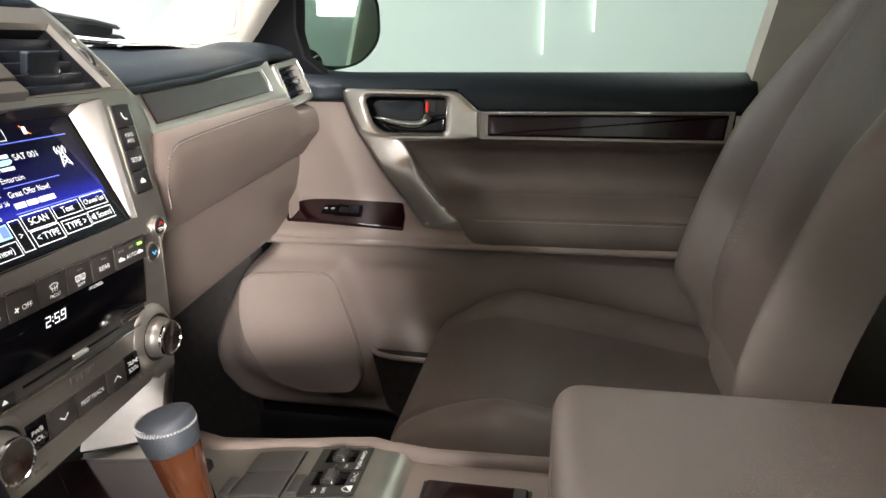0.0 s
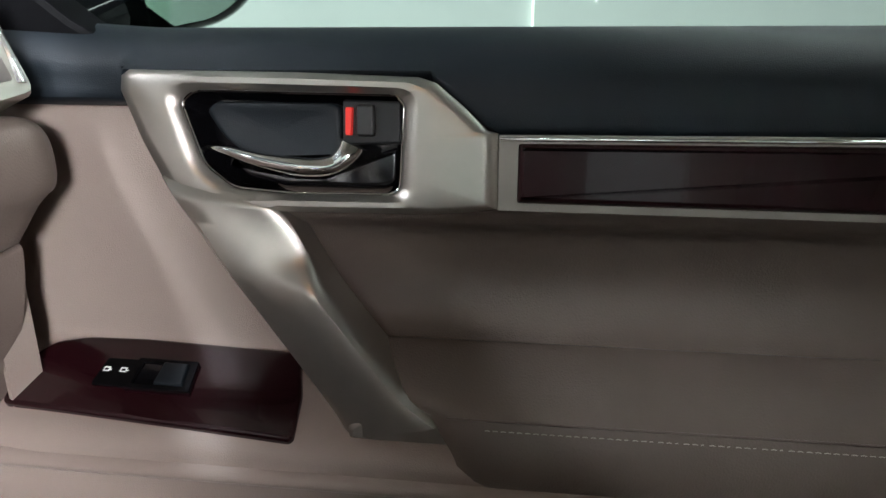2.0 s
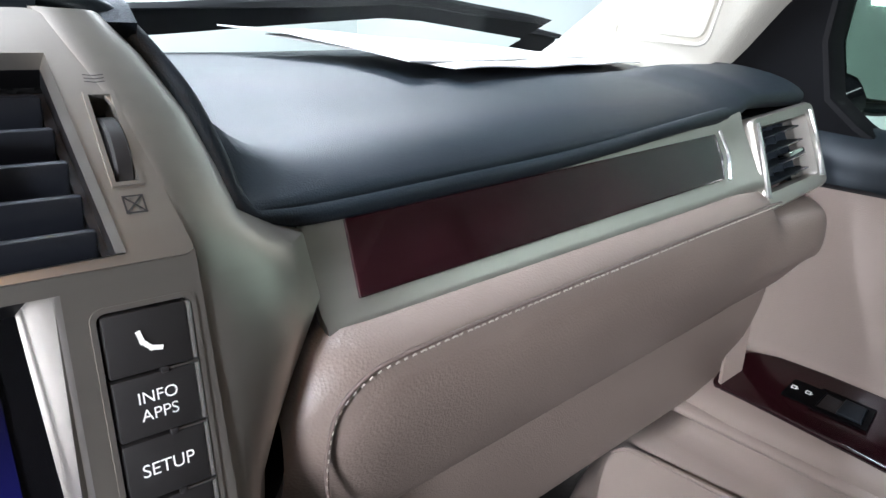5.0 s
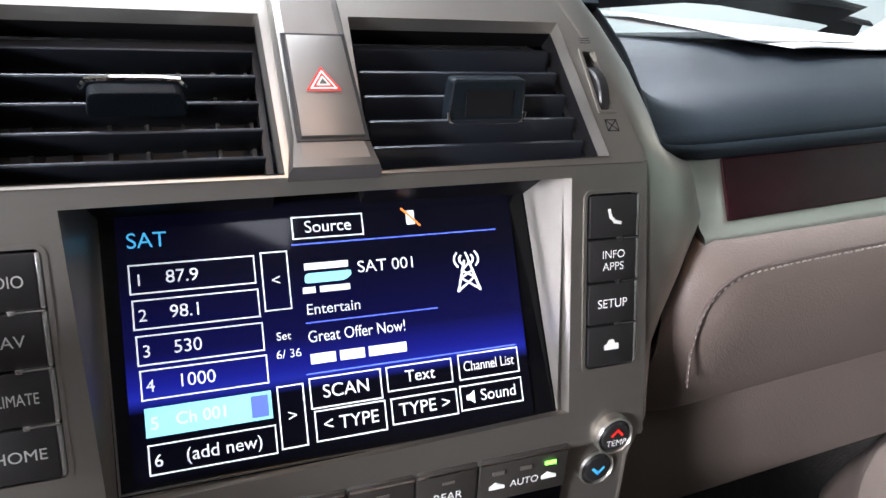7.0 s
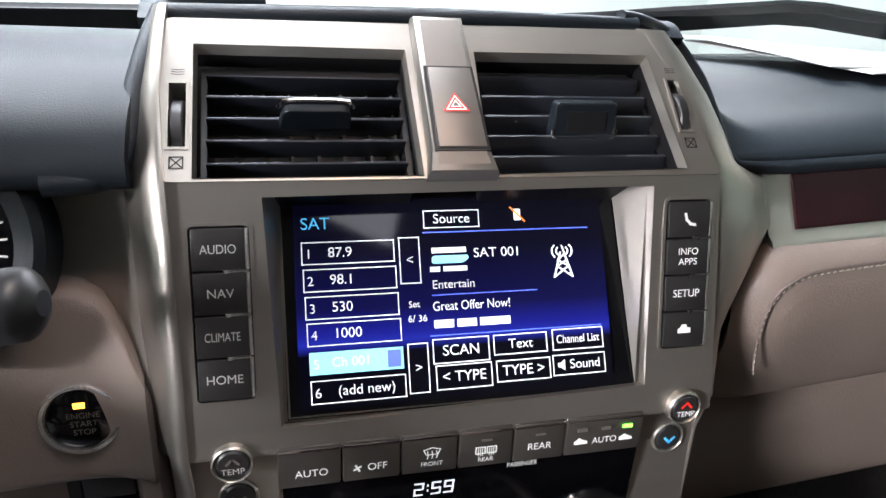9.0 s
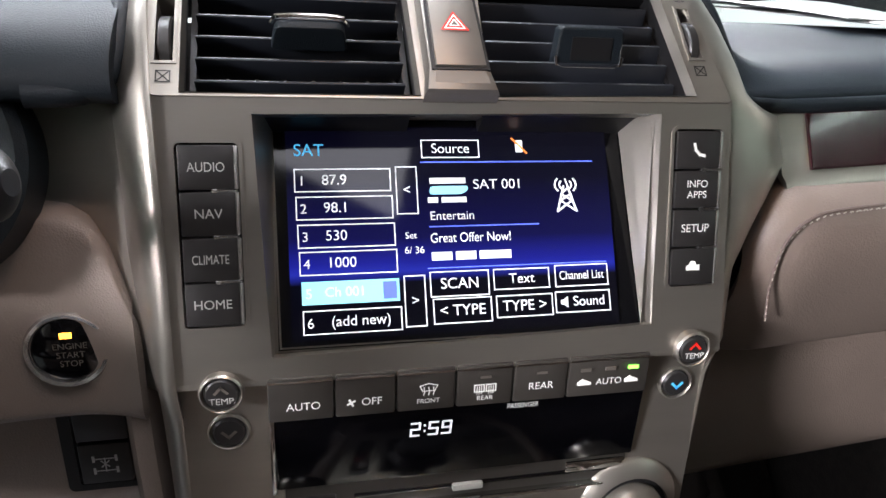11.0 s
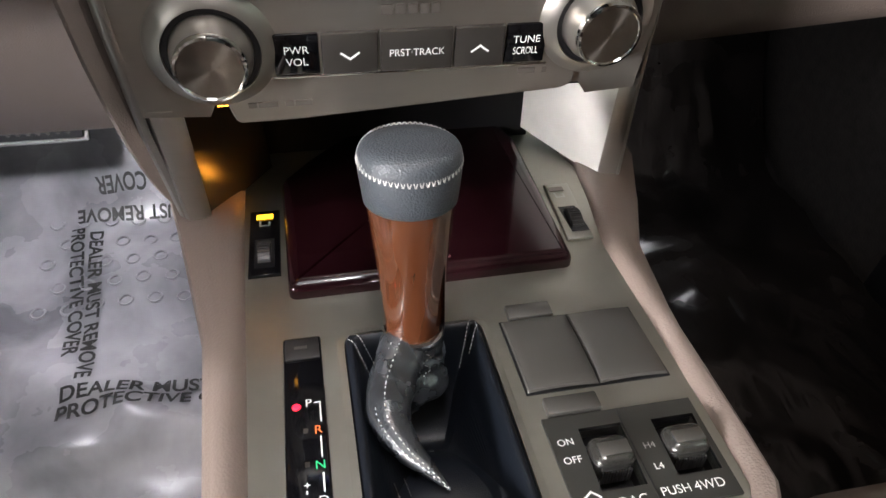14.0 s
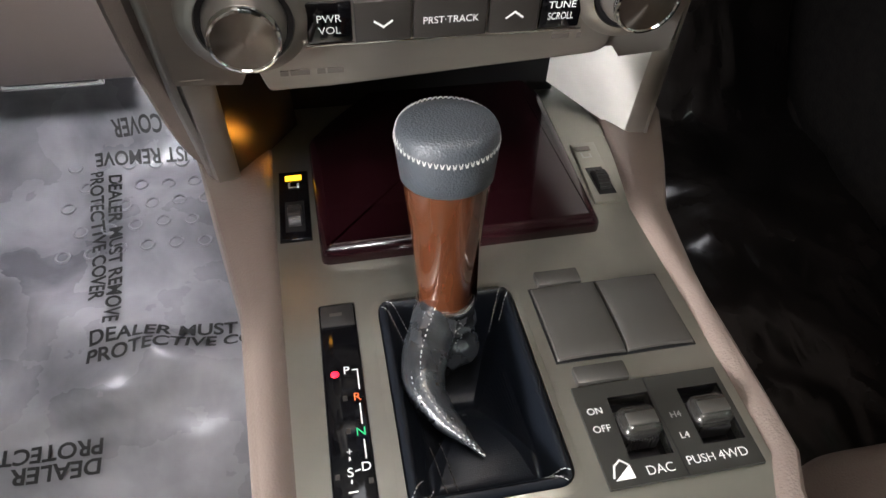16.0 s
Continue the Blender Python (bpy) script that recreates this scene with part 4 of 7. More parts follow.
    for x0, x1 in ((-0.0125, -0.0065), (-0.005, 0.0), (0.0015, 0.0065), (0.008, 0.0125), (0.0140, 0.0185)):
        bar(ML, x0, x1, -0.001, 0.0045, FAINT, rp, "badge_bar", 0.003)
    for x0, x1 in ((-0.0865, -0.082), (-0.081, -0.0705), (-0.0665, -0.062), (-0.061, -0.052), (0.066, 0.076), (0.0805, 0.083)):
        bar(ML, x0, x1, -0.052 + (0.012 if x0 > 0 else 0), -0.0488 + (0.012 if x0 > 0 else 0), FAINT, rp, "print_bar", 0.003)
    for x0, x1, t, mt in ((-0.0700, -0.0455, "PWR\nVOL", GLOSS), (-0.0450, -0.0145, "v", BUTTON_GREY), (-0.0140, 0.0265, "PRST·TRACK", BUTTON_GREY), (0.0270, 0.0555, "^", BUTTON_GREY), (0.0560, 0.0800, "TUNE\nSCROLL", GLOSS)):
        k = part("radio_key", rbox(ML, x0 + 0.0003, x1 - 0.0003, -0.0325, -0.0090, 0.0, 0.0060 if mt is not GLOSS else 0.0045, 0.0010), mt, c, "dark radio key with white legend")
        xm, z = (x0 + x1) / 2, 0.0066 if mt is not GLOSS else 0.0051
        if "\n" in t:
            a, b2 = t.split("\n")
            words(a, ML, xm, -0.0180, 0.0042, LEGEND, k, z=z)
            words(b2, ML, xm, -0.0248, 0.0042, LEGEND, k, width=0.0145 if b2 == "SCROLL" else None, z=z)
        elif len(t) > 1:
            words(t, ML, xm, -0.0215, 0.0040, LEGEND, k, width=0.030, z=z)
        else:
            d = 0.0022 if t == "^" else -0.0022
            stroke(ML, [(xm - 0.0045, -0.0215 - d * 0.6), (xm, -0.0215 + d * 0.9), (xm + 0.0045, -0.0215 - d * 0.6)], 0.0006, LEGEND, k, "arrow", z)
    part("radio_rule", rbox(ML, -0.071, 0.082, -0.0345, -0.0330, 0.002, 0.0042, 0.0004), CHROME, rp)
    for x, y in ((-0.0995, -0.0160), (0.1075, -0.0085)):
        m = at(ML, x, y)
        fl = part("knob_flare", lathe(m, [(0.0345, -0.002), (0.0342, 0.0010), (0.0332, 0.0028), (0.0315, 0.0042), (0.029, 0.0062), (0.0262, 0.0082), (0.0246, 0.0088), (0.0240, 0.004)], 48), SILVER, c, "champagne flared knob base")
        part("knob_gap", lathe(m, [(0.0242, 0.004), (0.0242, 0.0075), (0.0214, 0.0075), (0.0214, 0.004)], 48), BLACK, fl)
        part("knob", lathe(m, [(0.0209, 0.004), (0.0207, 0.0110), (0.0196, 0.0140), (0.0184, 0.0165), (0.0180, 0.0215)], 48), SILVER, fl)
        part("knob_rim", lathe(m, [(0.0180, 0.0195), (0.0183, 0.0225), (0.0176, 0.0242), (0.0164, 0.0246), (0.0158, 0.0236)], 48), CHROME, fl, "chrome rim")
        face = part("knob_face", lathe(Matrix(), [(0.0162, 0.0225), (0.0162, 0.0236), (0.010, 0.0240), (0.0004, 0.0240)], 48), SPUN, fl, "spun metal face")
        face.matrix_local = m
    # legs beside the open bay; its walls carry light and shade in their colour
    for sgn in (-1, 1):
        x = 1.0 if sgn > 0 else -1.0
        rows = []
        for k in range(7):
            t = k / 6
            z, yr = lerp(0.848, 0.737, t), lerp(0.4905, 0.528 if sgn > 0 else 0.520, t)
            xo = lerp(0.1500, 0.1770, t) if sgn > 0 else lerp(0.1420, 0.1425, t)
            xi = lerp(0.1380, 0.1600, t) if sgn > 0 else lerp(0.1255, 0.1295, t)
            far = (lerp(0.098, 0.118, t), lerp(0.560, 0.603, t)) if sgn > 0 else (lerp(0.090, 0.086, t), lerp(0.560, 0.575, t))
            rows.append([(x * (xo + 0.002), yr + 0.06, z), (x * xo, yr + 0.004, z), (x * (xo - 0.003), yr, z), (x * (xi + 0.003), yr, z), (x * (xi - 0.001), yr + 0.003, z), (x * lerp(xi, far[0], 0.5), lerp(yr, far[1], 0.5), z), (x * far[0], far[1], z)])
        part("leg", sheet([r[:5] for r in rows], 0.003), SILVER, c, "champagne leg beside the open bay")
        part("bay_wall", sheet([r[4:] for r in rows], 0.003), LIT_BAY_WALL if sgn > 0 else SHADED_BAY_WALL, c, "wall of the bay, light put into its pale colour" if sgn > 0 else "wall of the bay, shade put into its dark colour, lit amber")
    part("bay", rbox(Matrix(), -0.125, 0.125, 0.606, 0.66, 0.70, 0.86), BLACK, c, "dark open bay")
    part("bay_roof", rbox(Matrix(), -0.112, 0.112, 0.499, 0.66, 0.842, 0.856), BLACK, c)
    # glowing block stands in for an amber reflection under the radio
    part("bay_glow", rbox(Matrix(), -0.106, -0.098, 0.507, 0.513, 0.836, 0.8415), AMBER, c, "small amber block, an amber reflection made to glow")
    part("core", rbox(Matrix(), -0.14, 0.14, 0.56, 0.75, 0.86, 1.10), BLACK, c)
    # unseen amber lamp, added for the glow on the left bay wall
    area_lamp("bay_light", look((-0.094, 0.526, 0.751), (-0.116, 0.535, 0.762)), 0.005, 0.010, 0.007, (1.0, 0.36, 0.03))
    return c


SPUN = material("spun_metal", (0.36, 0.33, 0.29), 0.24, metal=1.0, vary=0.02, scale=90, rough_vary=0.01)
SPUN.node_tree.nodes["Principled BSDF"].inputs["Anisotropic"].default_value = 0.9
turning = SPUN.node_tree.nodes.new("ShaderNodeTangent")
turning.direction_type, turning.axis = "RADIAL", "Z"
SPUN.node_tree.links.new(turning.outputs[0], SPUN.node_tree.nodes["Principled BSDF"].inputs["Tangent"])
stack()


# ---- centre console ----
def cv(y):
    """A place along the car, as a distance on the console's sloping plate."""
    return (y - 0.522) * 1.0098


def console():
    c = thing("centre_console", "champagne metallic centre console with beige sides on the tunnel", "centre console")
    left = [(-0.1085, 0.56), (-0.108, 0.511), (-0.104, 0.40), (-0.0995, 0.277), (-0.0985, 0.243)]
    right = [(0.119, 0.243), (0.128, 0.262), (0.1295, 0.29), (0.1312, 0.36), (0.1325, 0.447), (0.1425, 0.50), (0.149, 0.54), (0.130, 0.62), (-0.09, 0.62)]
    outer = [(x, cv(y)) for x, y in left + right]
    boot = [(x, cv(y)) for x, y in round_rect(-0.0485, 0.0300, 0.2640, 0.3910, 0.009)]
    slot = [(x, cv(y)) for x, y in round_rect(-0.0815, -0.0610, 0.2640, 0.3935, 0.0015, 2)]
    dac1 = [(x, cv(y)) for x, y in ((0.0570, 0.2710), (0.0790, 0.2710), (0.0805, 0.3055), (0.0585, 0.3055))]
    dac2 = [(x, cv(y)) for x, y in ((0.0950, 0.2725), (0.1170, 0.2725), (0.1185, 0.3045), (0.0960, 0.3045))]
    hs1 = [(x, cv(y)) for x, y in ((-0.0955, 0.457), (-0.0855, 0.457), (-0.0855, 0.486), (-0.0955, 0.486))]
    top = part("top_plate", plate(MC, outer, [boot, slot, dac1, dac2, hs1], -0.006, 0.0), CONSOLE, c, "champagne metallic console plate")
    # rear roll down to the cup cover
    rows = []
    for i in range(9):
        x = lerp(-0.0985, 0.119, i / 8)
        p = MC @ Vector((x, cv(0.243), 0))
        rows.append([p, p + Vector((0, -0.008, 0.0006)), p + Vector((0, -0.018, -0.002)), p + Vector((0, -0.026, -0.008)), p + Vector((0, -0.030, -0.017)), p + Vector((0, -0.031, -0.03))])
    part("rear_roll", sheet(rows, 0.004), CONSOLE, c)
    # beige sides
    for s in (-1, 1):
        rows = []
        pts = left if s < 0 else [(0.151, 0.56), (0.1425, 0.50), (0.1325, 0.447), (0.1312, 0.36), (0.1295, 0.29), (0.128, 0.262), (0.119, 0.243)]
        pts = [(pts[0][0] + s * 0.012, 0.66)] + pts + [(s * 0.118, 0.20), (s * 0.122, 0.08), (s * 0.122, -0.40)]
        for x, y in pts:
            z = 0.738 + 0.14 * (0.522 - max(y, 0.24)) - (0.0 if y > 0.23 else 0.004)
            w = 0.010 + 0.035 * max(0, y - 0.25) + 0.019 * max(0, min(1.2, (y - 0.40) / 0.13)) ** 1.4 if s < 0 else 0.0065 + 0.030 * max(0, min(1.2, (y - 0.38) / 0.145)) ** 1.2
            rows.append(smooth_line([(x + s * 0.0005, y, z - 0.012), (x + s * 0.0015, y, z - 0.001), (x + s * 0.006, y, z + 0.0022), (x + s * w, y, z - 0.002), (x + s * (w + 0.004), y, z - 0.02), (x + s * (w + 0.010), y, z - 0.16), (x + s * (w + 0.014), y, 0.33)], 3))
        part("side_panel", sheet(rows, 0.004), LEATHER, c, "beige moulded side panel")
    # shiny mahogany lid of the tray
    lid = part("tray_lid", prism(MC, [(x, cv(y)) for x, y in round_poly([(-0.0770, 0.426), (-0.0795, 0.548), (-0.060, 0.575), (-0.02, 0.62), (0.098, 0.62), (0.1085, 0.585), (0.1015, 0.428)], 0.006)], 0.0, 0.011, 0.007, 4), WOOD, c, "glossy dark mahogany tray lid")
    # small chrome block stands in for a glint on the lid
    part("lid_glint", rbox(at(MC, 0.018, cv(0.438)), -0.005, 0.005, -0.002, 0.002, 0.0105, 0.0125, 0.0008), CHROME, lid, "small chrome block for a glint on the lid")
    # seat heater switches
    for x0, x1, y0, y1, mt, lamp in ((-0.1015, -0.0815, 0.4495, 0.5205, GLOSS, YELLOW), (0.1090, 0.1300, 0.4540, 0.5220, CONSOLE, FAINT)):
        sk = 0.004 if x0 > 0 else 0.0
        o = [(x0 - sk * 0.4, cv(y0)), (x1 - sk, cv(y0)), (x1 + sk * 0.4, cv(y1)), (x0 + sk, cv(y1))]
        h = part("seat_heater", prism(MC, o, 0.0004, 0.0028, 0.0008), mt, c, "seat heater switch with ribbed roller")
        xm = (x0 + x1) / 2
        bar(MC, xm - 0.0055, xm + 0.0055, cv(y1 - 0.0105), cv(y1 - 0.0055), lamp, h, "lamp", 0.0028)
        stroke(MC, [(xm - 0.003, cv(y1 - 0.019)), (xm - 0.003, cv(y1 - 0.014))], 0.0007, LEGEND_DIM, h, "seat_icon", 0.0034)
        stroke(MC, [(xm - 0.003, cv(y1 - 0.019)), (xm + 0.003, cv(y1 - 0.019)), (xm + 0.003, cv(y1 - 0.0155))], 0.0007, LEGEND_DIM, h, "seat_icon", 0.0034)
        part("roller_slot", rbox(MC, xm - 0.0062, xm + 0.0062, cv(y0 + 0.007), cv(y0 + 0.037), 0.002, 0.0031), BLACK, h)
        mr = at(MC, xm - 0.0045, cv(y0 + 0.022), -0.004) @ pose(0, 0, 0, 0, 90, 0)
        part("roller", lathe(mr, [(0.0115, 0.0), (0.0125, 0.0007), (0.0125, 0.0083), (0.0115, 0.009)], 32), BUTTON, h, "ribbed dark roller")
        for k in range(9):
            a = radians(40 + k * 12)
            part("rib", rbox(at(MC, xm, cv(y0 + 0.022), -0.004) @ pose(0, 0, 0, math.degrees(a)), -0.004, 0.004, 0.0122, 0.0131, -0.0004, 0.0004), BUTTON, h)
    # gear indicator strip
    g = part("gear_indicator", rbox(at(MC, 0, 0, 0), -0.0812, -0.0613, cv(0.2645), cv(0.3930), -0.0035, 0.0004, 0.0008), GLOSS, c, "gloss black gear indicator with coloured letters")
    part("lock_cover", rbox(MC, -0.0805, -0.0620, cv(0.3765), cv(0.3920), 0.0002, 0.0014, 0.0005), BUTTON, g)
    bar(MC, -0.0755, -0.0685, cv(0.3835), cv(0.3855), PLATE_GREY, g, "lock_mark", 0.0013)
    z = 0.0012
    for t, x, y, mt in (("P", -0.0695, 0.3455, LEGEND), ("R", -0.0655, 0.3285, ORANGE_MARK), ("N", -0.0655, 0.3085, GREEN_MARK), ("D", -0.0650, 0.2900, LEGEND), ("S", -0.0725, 0.2880, LEGEND), ("+", -0.0720, 0.2985, LEGEND)):
        words(t, MC, x, cv(y), 0.0046 if t != "+" else 0.004, mt, g, z=z)
    stroke(MC, [(-0.0663, cv(0.3455)), (-0.0638, cv(0.3455)), (-0.0638, cv(0.3335))], 0.00035, LEGEND, g, "gate_line", z)
    for y0, y1 in ((0.3245, 0.3130), (0.3040, 0.2945)):
        stroke(MC, [(-0.0645, cv(y0)), (-0.0645, cv(y1))], 0.00035, LEGEND, g, "gate_line", z)
    stroke(MC, [(-0.0700, cv(0.2885)), (-0.0680, cv(0.2890))], 0.00035, LEGEND, g, "gate_line", z)
    stroke(MC, [(-0.0738, cv(0.2785)), (-0.0702, cv(0.2785))], 0.00045, LEGEND, g, "gate_line", z)
    for y in (0.2945, 0.2830):
        stroke(MC, [(-0.0722, cv(y)), (-0.0722, cv(y + 0.0012))], 0.00035, LEGEND, g, "gate_line", z)
    part("lamp", lathe(at(MC, -0.0755, cv(0.3445), 0.0004), [(0.0022, 0), (0.0018, 0.0006), (0.0003, 0.0008)], 16), RED_LAMP, g, "red lit lamp")
    for x, y in ((-0.0715, 0.3290), (-0.0715, 0.3100), (-0.0785, 0.2870), (-0.0635, 0.2830)):
        bar(MC, x - 0.0011, x + 0.0011, cv(y - 0.0013), cv(y + 0.0013), BUTTON_GREY, g, "lamp", 0.0004)
    # cup lid in two halves, its tab
    for x0, x1 in ((0.0415, 0.0806), (0.0811, 0.1195)):
        rows = []
        for i in range(13):
            row = []
            for j in range(13):
                u, v = math.sin(math.pi * (i / 12 - 0.5)) * 0.5 + 0.5, math.sin(math.pi * (j / 12 - 0.5)) * 0.5 + 0.5
                edge = min(1, min(u, 1 - u) / 0.03, min(v, 1 - v) / 0.03)
                row.append(MC @ Vector((lerp(x0, x1, u), lerp(cv(0.3320), cv(0.3845), v), 0.0010 + 0.0016 * edge ** 0.5 + 0.0045 * u * (1 - u) + 0.0045 * v * (1 - v))))
            rows.append(row)
        part("switch_blank", sheet(rows, 0.001), PLATE_GREY, c, "satin grey blank cover, slightly domed")
    part("blank_gap", rbox(MC, 0.0405, 0.1205, cv(0.3310), cv(0.3855), 0.0001, 0.0008), BLACK, c)
    part("blank_tab", rbox(MC, 0.0465, 0.0735, cv(0.3852), cv(0.3965), -0.001, 0.0038, 0.0012), PLATE_GREY, c)
    part("switch_tab", rbox(MC, 0.0465, 0.0750, cv(0.3150), cv(0.3258), -0.001, 0.0042, 0.0012), PLATE_GREY, c)
    # rocker panel
    o = [(x, cv(y)) for x, y in ((0.0425, 0.2585), (0.1200, 0.2590), (0.1215, 0.3140), (0.0425, 0.3140))]
    sp = part("switch_panel", plate(MC, o, [dac1, dac2], 0.0004, 0.0022), SWITCH_PANEL, c, "satin grey switch panel with two rockers")
    part("panel_split", rbox(MC, 0.0810, 0.0814, cv(0.2590), cv(0.3140), 0.0021, 0.0026), BLACK, sp)
    for h, t in ((dac1, "a"), (dac2, "b")):
        cx, cy = sum(p[0] for p in h) / 4, sum(p[1] for p in h) / 4
        part("rocker_well", sheet([[MC @ Vector((*p, 0.0022)) for p in h], [MC @ Vector((*p, -0.013)) for p in h]], close=True), BLACK, sp)
        part("rocker_floor", rbox(MC, h[0][0] - 0.001, h[1][0] + 0.002, h[0][1] - 0.001, h[2][1] + 0.001, -0.014, -0.013), BLACK, sp)
        m = at(MC, cx, cy + 0.001, -0.004)
        r = part("rocker", rbox(m, -0.0105, 0.0105, -0.0085, 0.0085, -0.009, 0.0118, 0.0052, 5), ROLLER, sp, "dark metallic rocker with ribbed lip")
        # raised pale strip puts a highlight into the rocker's top
        part("rocker_shine", rbox(m, -0.0072, 0.0080, -0.0042, 0.0030, 0.0100, 0.0124, 0.0007), PLATE_GREY, r, "pale strip for the highlight on the rocker")
        for k in range(11):
            part("rib", rbox(m, -0.0074 + k * 0.0014, -0.0067 + k * 0.0014, -0.0092, -0.0080, -0.0035, 0.0050), BUTTON, r)
    for t, x, y, cap in (("ON", 0.0495, 0.2985, 0.0036), ("OFF", 0.0495, 0.2885, 0.0036), ("DAC", 0.0690, 0.2640, 0.0046), ("H4", 0.0885, 0.2900, 0.0034), ("L4", 0.0880, 0.2785, 0.0034), ("PUSH", 0.0900, 0.2655, 0.0042), ("4WD", 0.1065, 0.2655, 0.0046)):
        words(t, MC, x, cv(y), cap, LEGEND if t != "H4" else LEGEND_DIM, sp, z=0.0028)
    part("slope_icon", prism(MC, [(0.0465, cv(0.2620)), (0.0560, cv(0.2620)), (0.0555, cv(0.2690))], 0.0022, 0.0027), LEGEND, sp)
    stroke(MC, [(0.0460, cv(0.2635)), (0.0480, cv(0.2690)), (0.0515, cv(0.2715)), (0.0545, cv(0.2690))], 0.0005, LEGEND, sp, "car_icon", 0.0028)
    # raised rim of the boot
    o = [(x, cv(y)) for x, y in round_rect(-0.0525, 0.0340, 0.2600, 0.3950, 0.012)]
    i = [(x, cv(y)) for x, y in round_rect(-0.0485, 0.0300, 0.2640, 0.3910, 0.009)]
    part("boot_rim", sheet([[MC @ Vector((*p, 0.0004)) for p in o], [MC @ Vector((*p, 0.0012)) for p in i], [MC @ Vector((*p, -0.006)) for p in i]], close=True), CONSOLE, c)
    # cup cover behind and the padded box
    part("rear_deck", rbox(Matrix(), -0.122, 0.122, 0.05, 0.225, 0.70, 0.768, 0.004), TRIM, c, "beige deck round the cup cover")
    cc = part("cup_cover", rbox(Matrix(), -0.085, 0.083, 0.098, 0.196, 0.766, 0.774, 0.003), WOOD, c, "glossy mahogany cup holder cover")
    part("cover_gap", rbox(Matrix(), -0.088, 0.086, 0.095, 0.1995, 0.765, 0.7685), BLACK, cc)
    part("cover_grip", rbox(Matrix(), -0.02, 0.079, 0.1005, 0.112, 0.772, 0.7755, 0.001), PLATE_GREY, cc)
    return c


console()


def armrest():
    a = thing("armrest_box", "beige leather padded armrest box behind the console", "armrest")
    part("box_body", rbox(Matrix(), -0.118, 0.118, -0.42, 0.072, 0.45, 0.835, 0.012, 3), DOOR_LEATHER, a)
    lid = part("box_lid", rbox(Matrix(), -0.121, 0.121, -0.42, 0.079, 0.824, 0.876, 0.025, 6), DOOR_LEATHER, a, "padded leather lid")
    part("lid_piping", tube([(-0.118, 0.0775, 0.846), (0.0, 0.0788, 0.846), (0.118, 0.0775, 0.846)], 0.0022, 6), LEATHER_DARK, lid)
    return a


armrest()


# ---- gear lever ----
def shifter():
    g = thing("gear_shifter", "gear lever with grey leather cap, brown wood grip and black boot", "gear lever")
    base, axis = Vector((-0.0105, 0.380, 0.771)), Vector((0.0, 0.024, 0.106)).normalized()
    right = Vector((1, 0, 0))
    m = frame_of(base, right, axis.cross(right))
    part("grip", lathe(m, [(0.0005, -0.004), (0.0145, -0.004), (0.0152, 0.0), (0.0165, 0.022), (0.0187, 0.048), (0.0208, 0.068), (0.0222, 0.0820)], 40), WOOD_BROWN, g, "lacquered brown wood grip")
    # black gloss strip stands in for a dark reflection on the grip
    part("grip_reflection", prism(m @ pose(0, 0, 0.033, 0, 0, 0), [(0.0150, -0.011), (0.0162, -0.006), (0.0162, 0.003), (0.0150, 0.008)], -0.030, 0.032), GLOSS, g)
    part("ring", lathe(m, [(0.0148, -0.006), (0.0166, -0.005), (0.0170, -0.0015), (0.0158, 0.0008)], 36), CHROME, g, "thin chrome ring")
    part("cap", lathe(m, [(0.0221, 0.0790), (0.0229, 0.0800), (0.0236, 0.0860), (0.0246, 0.0950), (0.0249, 0.1010), (0.0243, 0.1050), (0.0229, 0.1076), (0.0212, 0.1086), (0.0160, 0.1098), (0.0080, 0.1104), (0.0005, 0.1106)], 48), GREY_LEATHER, g, "slate grey leather cap")
    bm = bmesh.new()
    n = 56
    for k in range(n):
        for d in (0.45, -0.45):
            a0, a1 = 2 * math.pi * (k + d) / n, 2 * math.pi * (k - d) / n
            p0 = m @ Vector((0.0250 * math.cos(a0), 0.0250 * math.sin(a0), 0.1005 + 0.0035 * math.sin(a0)))
            p1 = m @ Vector((0.0234 * math.cos(a1), 0.0234 * math.sin(a1), 0.1058 + 0.0030 * math.sin(a1)))
            bm = tube([p0, (p0 + p1) / 2 + axis * 0.0007 + (p0 - base).normalized() * 0.0003, p1], 0.00036, 4, bm)
    part("seam", bm, LEGEND_DIM, g, "pale cross stitching")
    # boot: a rolled lip, steep walls, a deep floor, the rear drawn up to the tip of the fold
    def boot_height(x, y):
        edge = min(x + 0.0483, 0.0298 - x, y - 0.2642, 0.3908 - y)
        k = min(1, max(0, (edge - 0.0035) / 0.024))
        pit = -0.058 * k * k * (3 - 2 * k) + 0.0032 * math.sin(math.pi * min(1, max(0, edge) / 0.008))
        pit += 0.0035 * k * noise.noise(Vector((x * 38, y * 38, 2.0)))
        # a crest from the rear lip to the fold, with slack flanks
        q = min(1, max(0, (y - 0.2642) / 0.025))
        away = math.hypot(x - lerp(-0.013, -0.008, q), y - (0.2642 + 0.025 * q))
        crest = -0.0035 - 0.22 * math.hypot((x - lerp(-0.013, -0.008, q)) * 0.7, y - (0.2642 + 0.025 * q)) - 14 * max(0, away - 0.004) ** 2
        return pit + 0.004 * math.log(1 + math.exp((crest - pit) / 0.004))
    out = round_rect(-0.0483, 0.0298, 0.2642, 0.3908, 0.009, 13)
    cx, cy = -0.0093, 0.3275
    rows = []
    for i in range(40):
        t = (i / 39) ** 1.25
        row = []
        for x, y in out:
            px, py = lerp(x, cx, t * 0.97), lerp(y, cy, t * 0.97)
            row.append(MC @ Vector((px, cv(py), boot_height(px, py) if i else -0.002)))
        rows.append(row)
    part("boot", sheet(rows, 0.0012, close=True), BLACK_LEATHER, g, "black leather boot with folds")
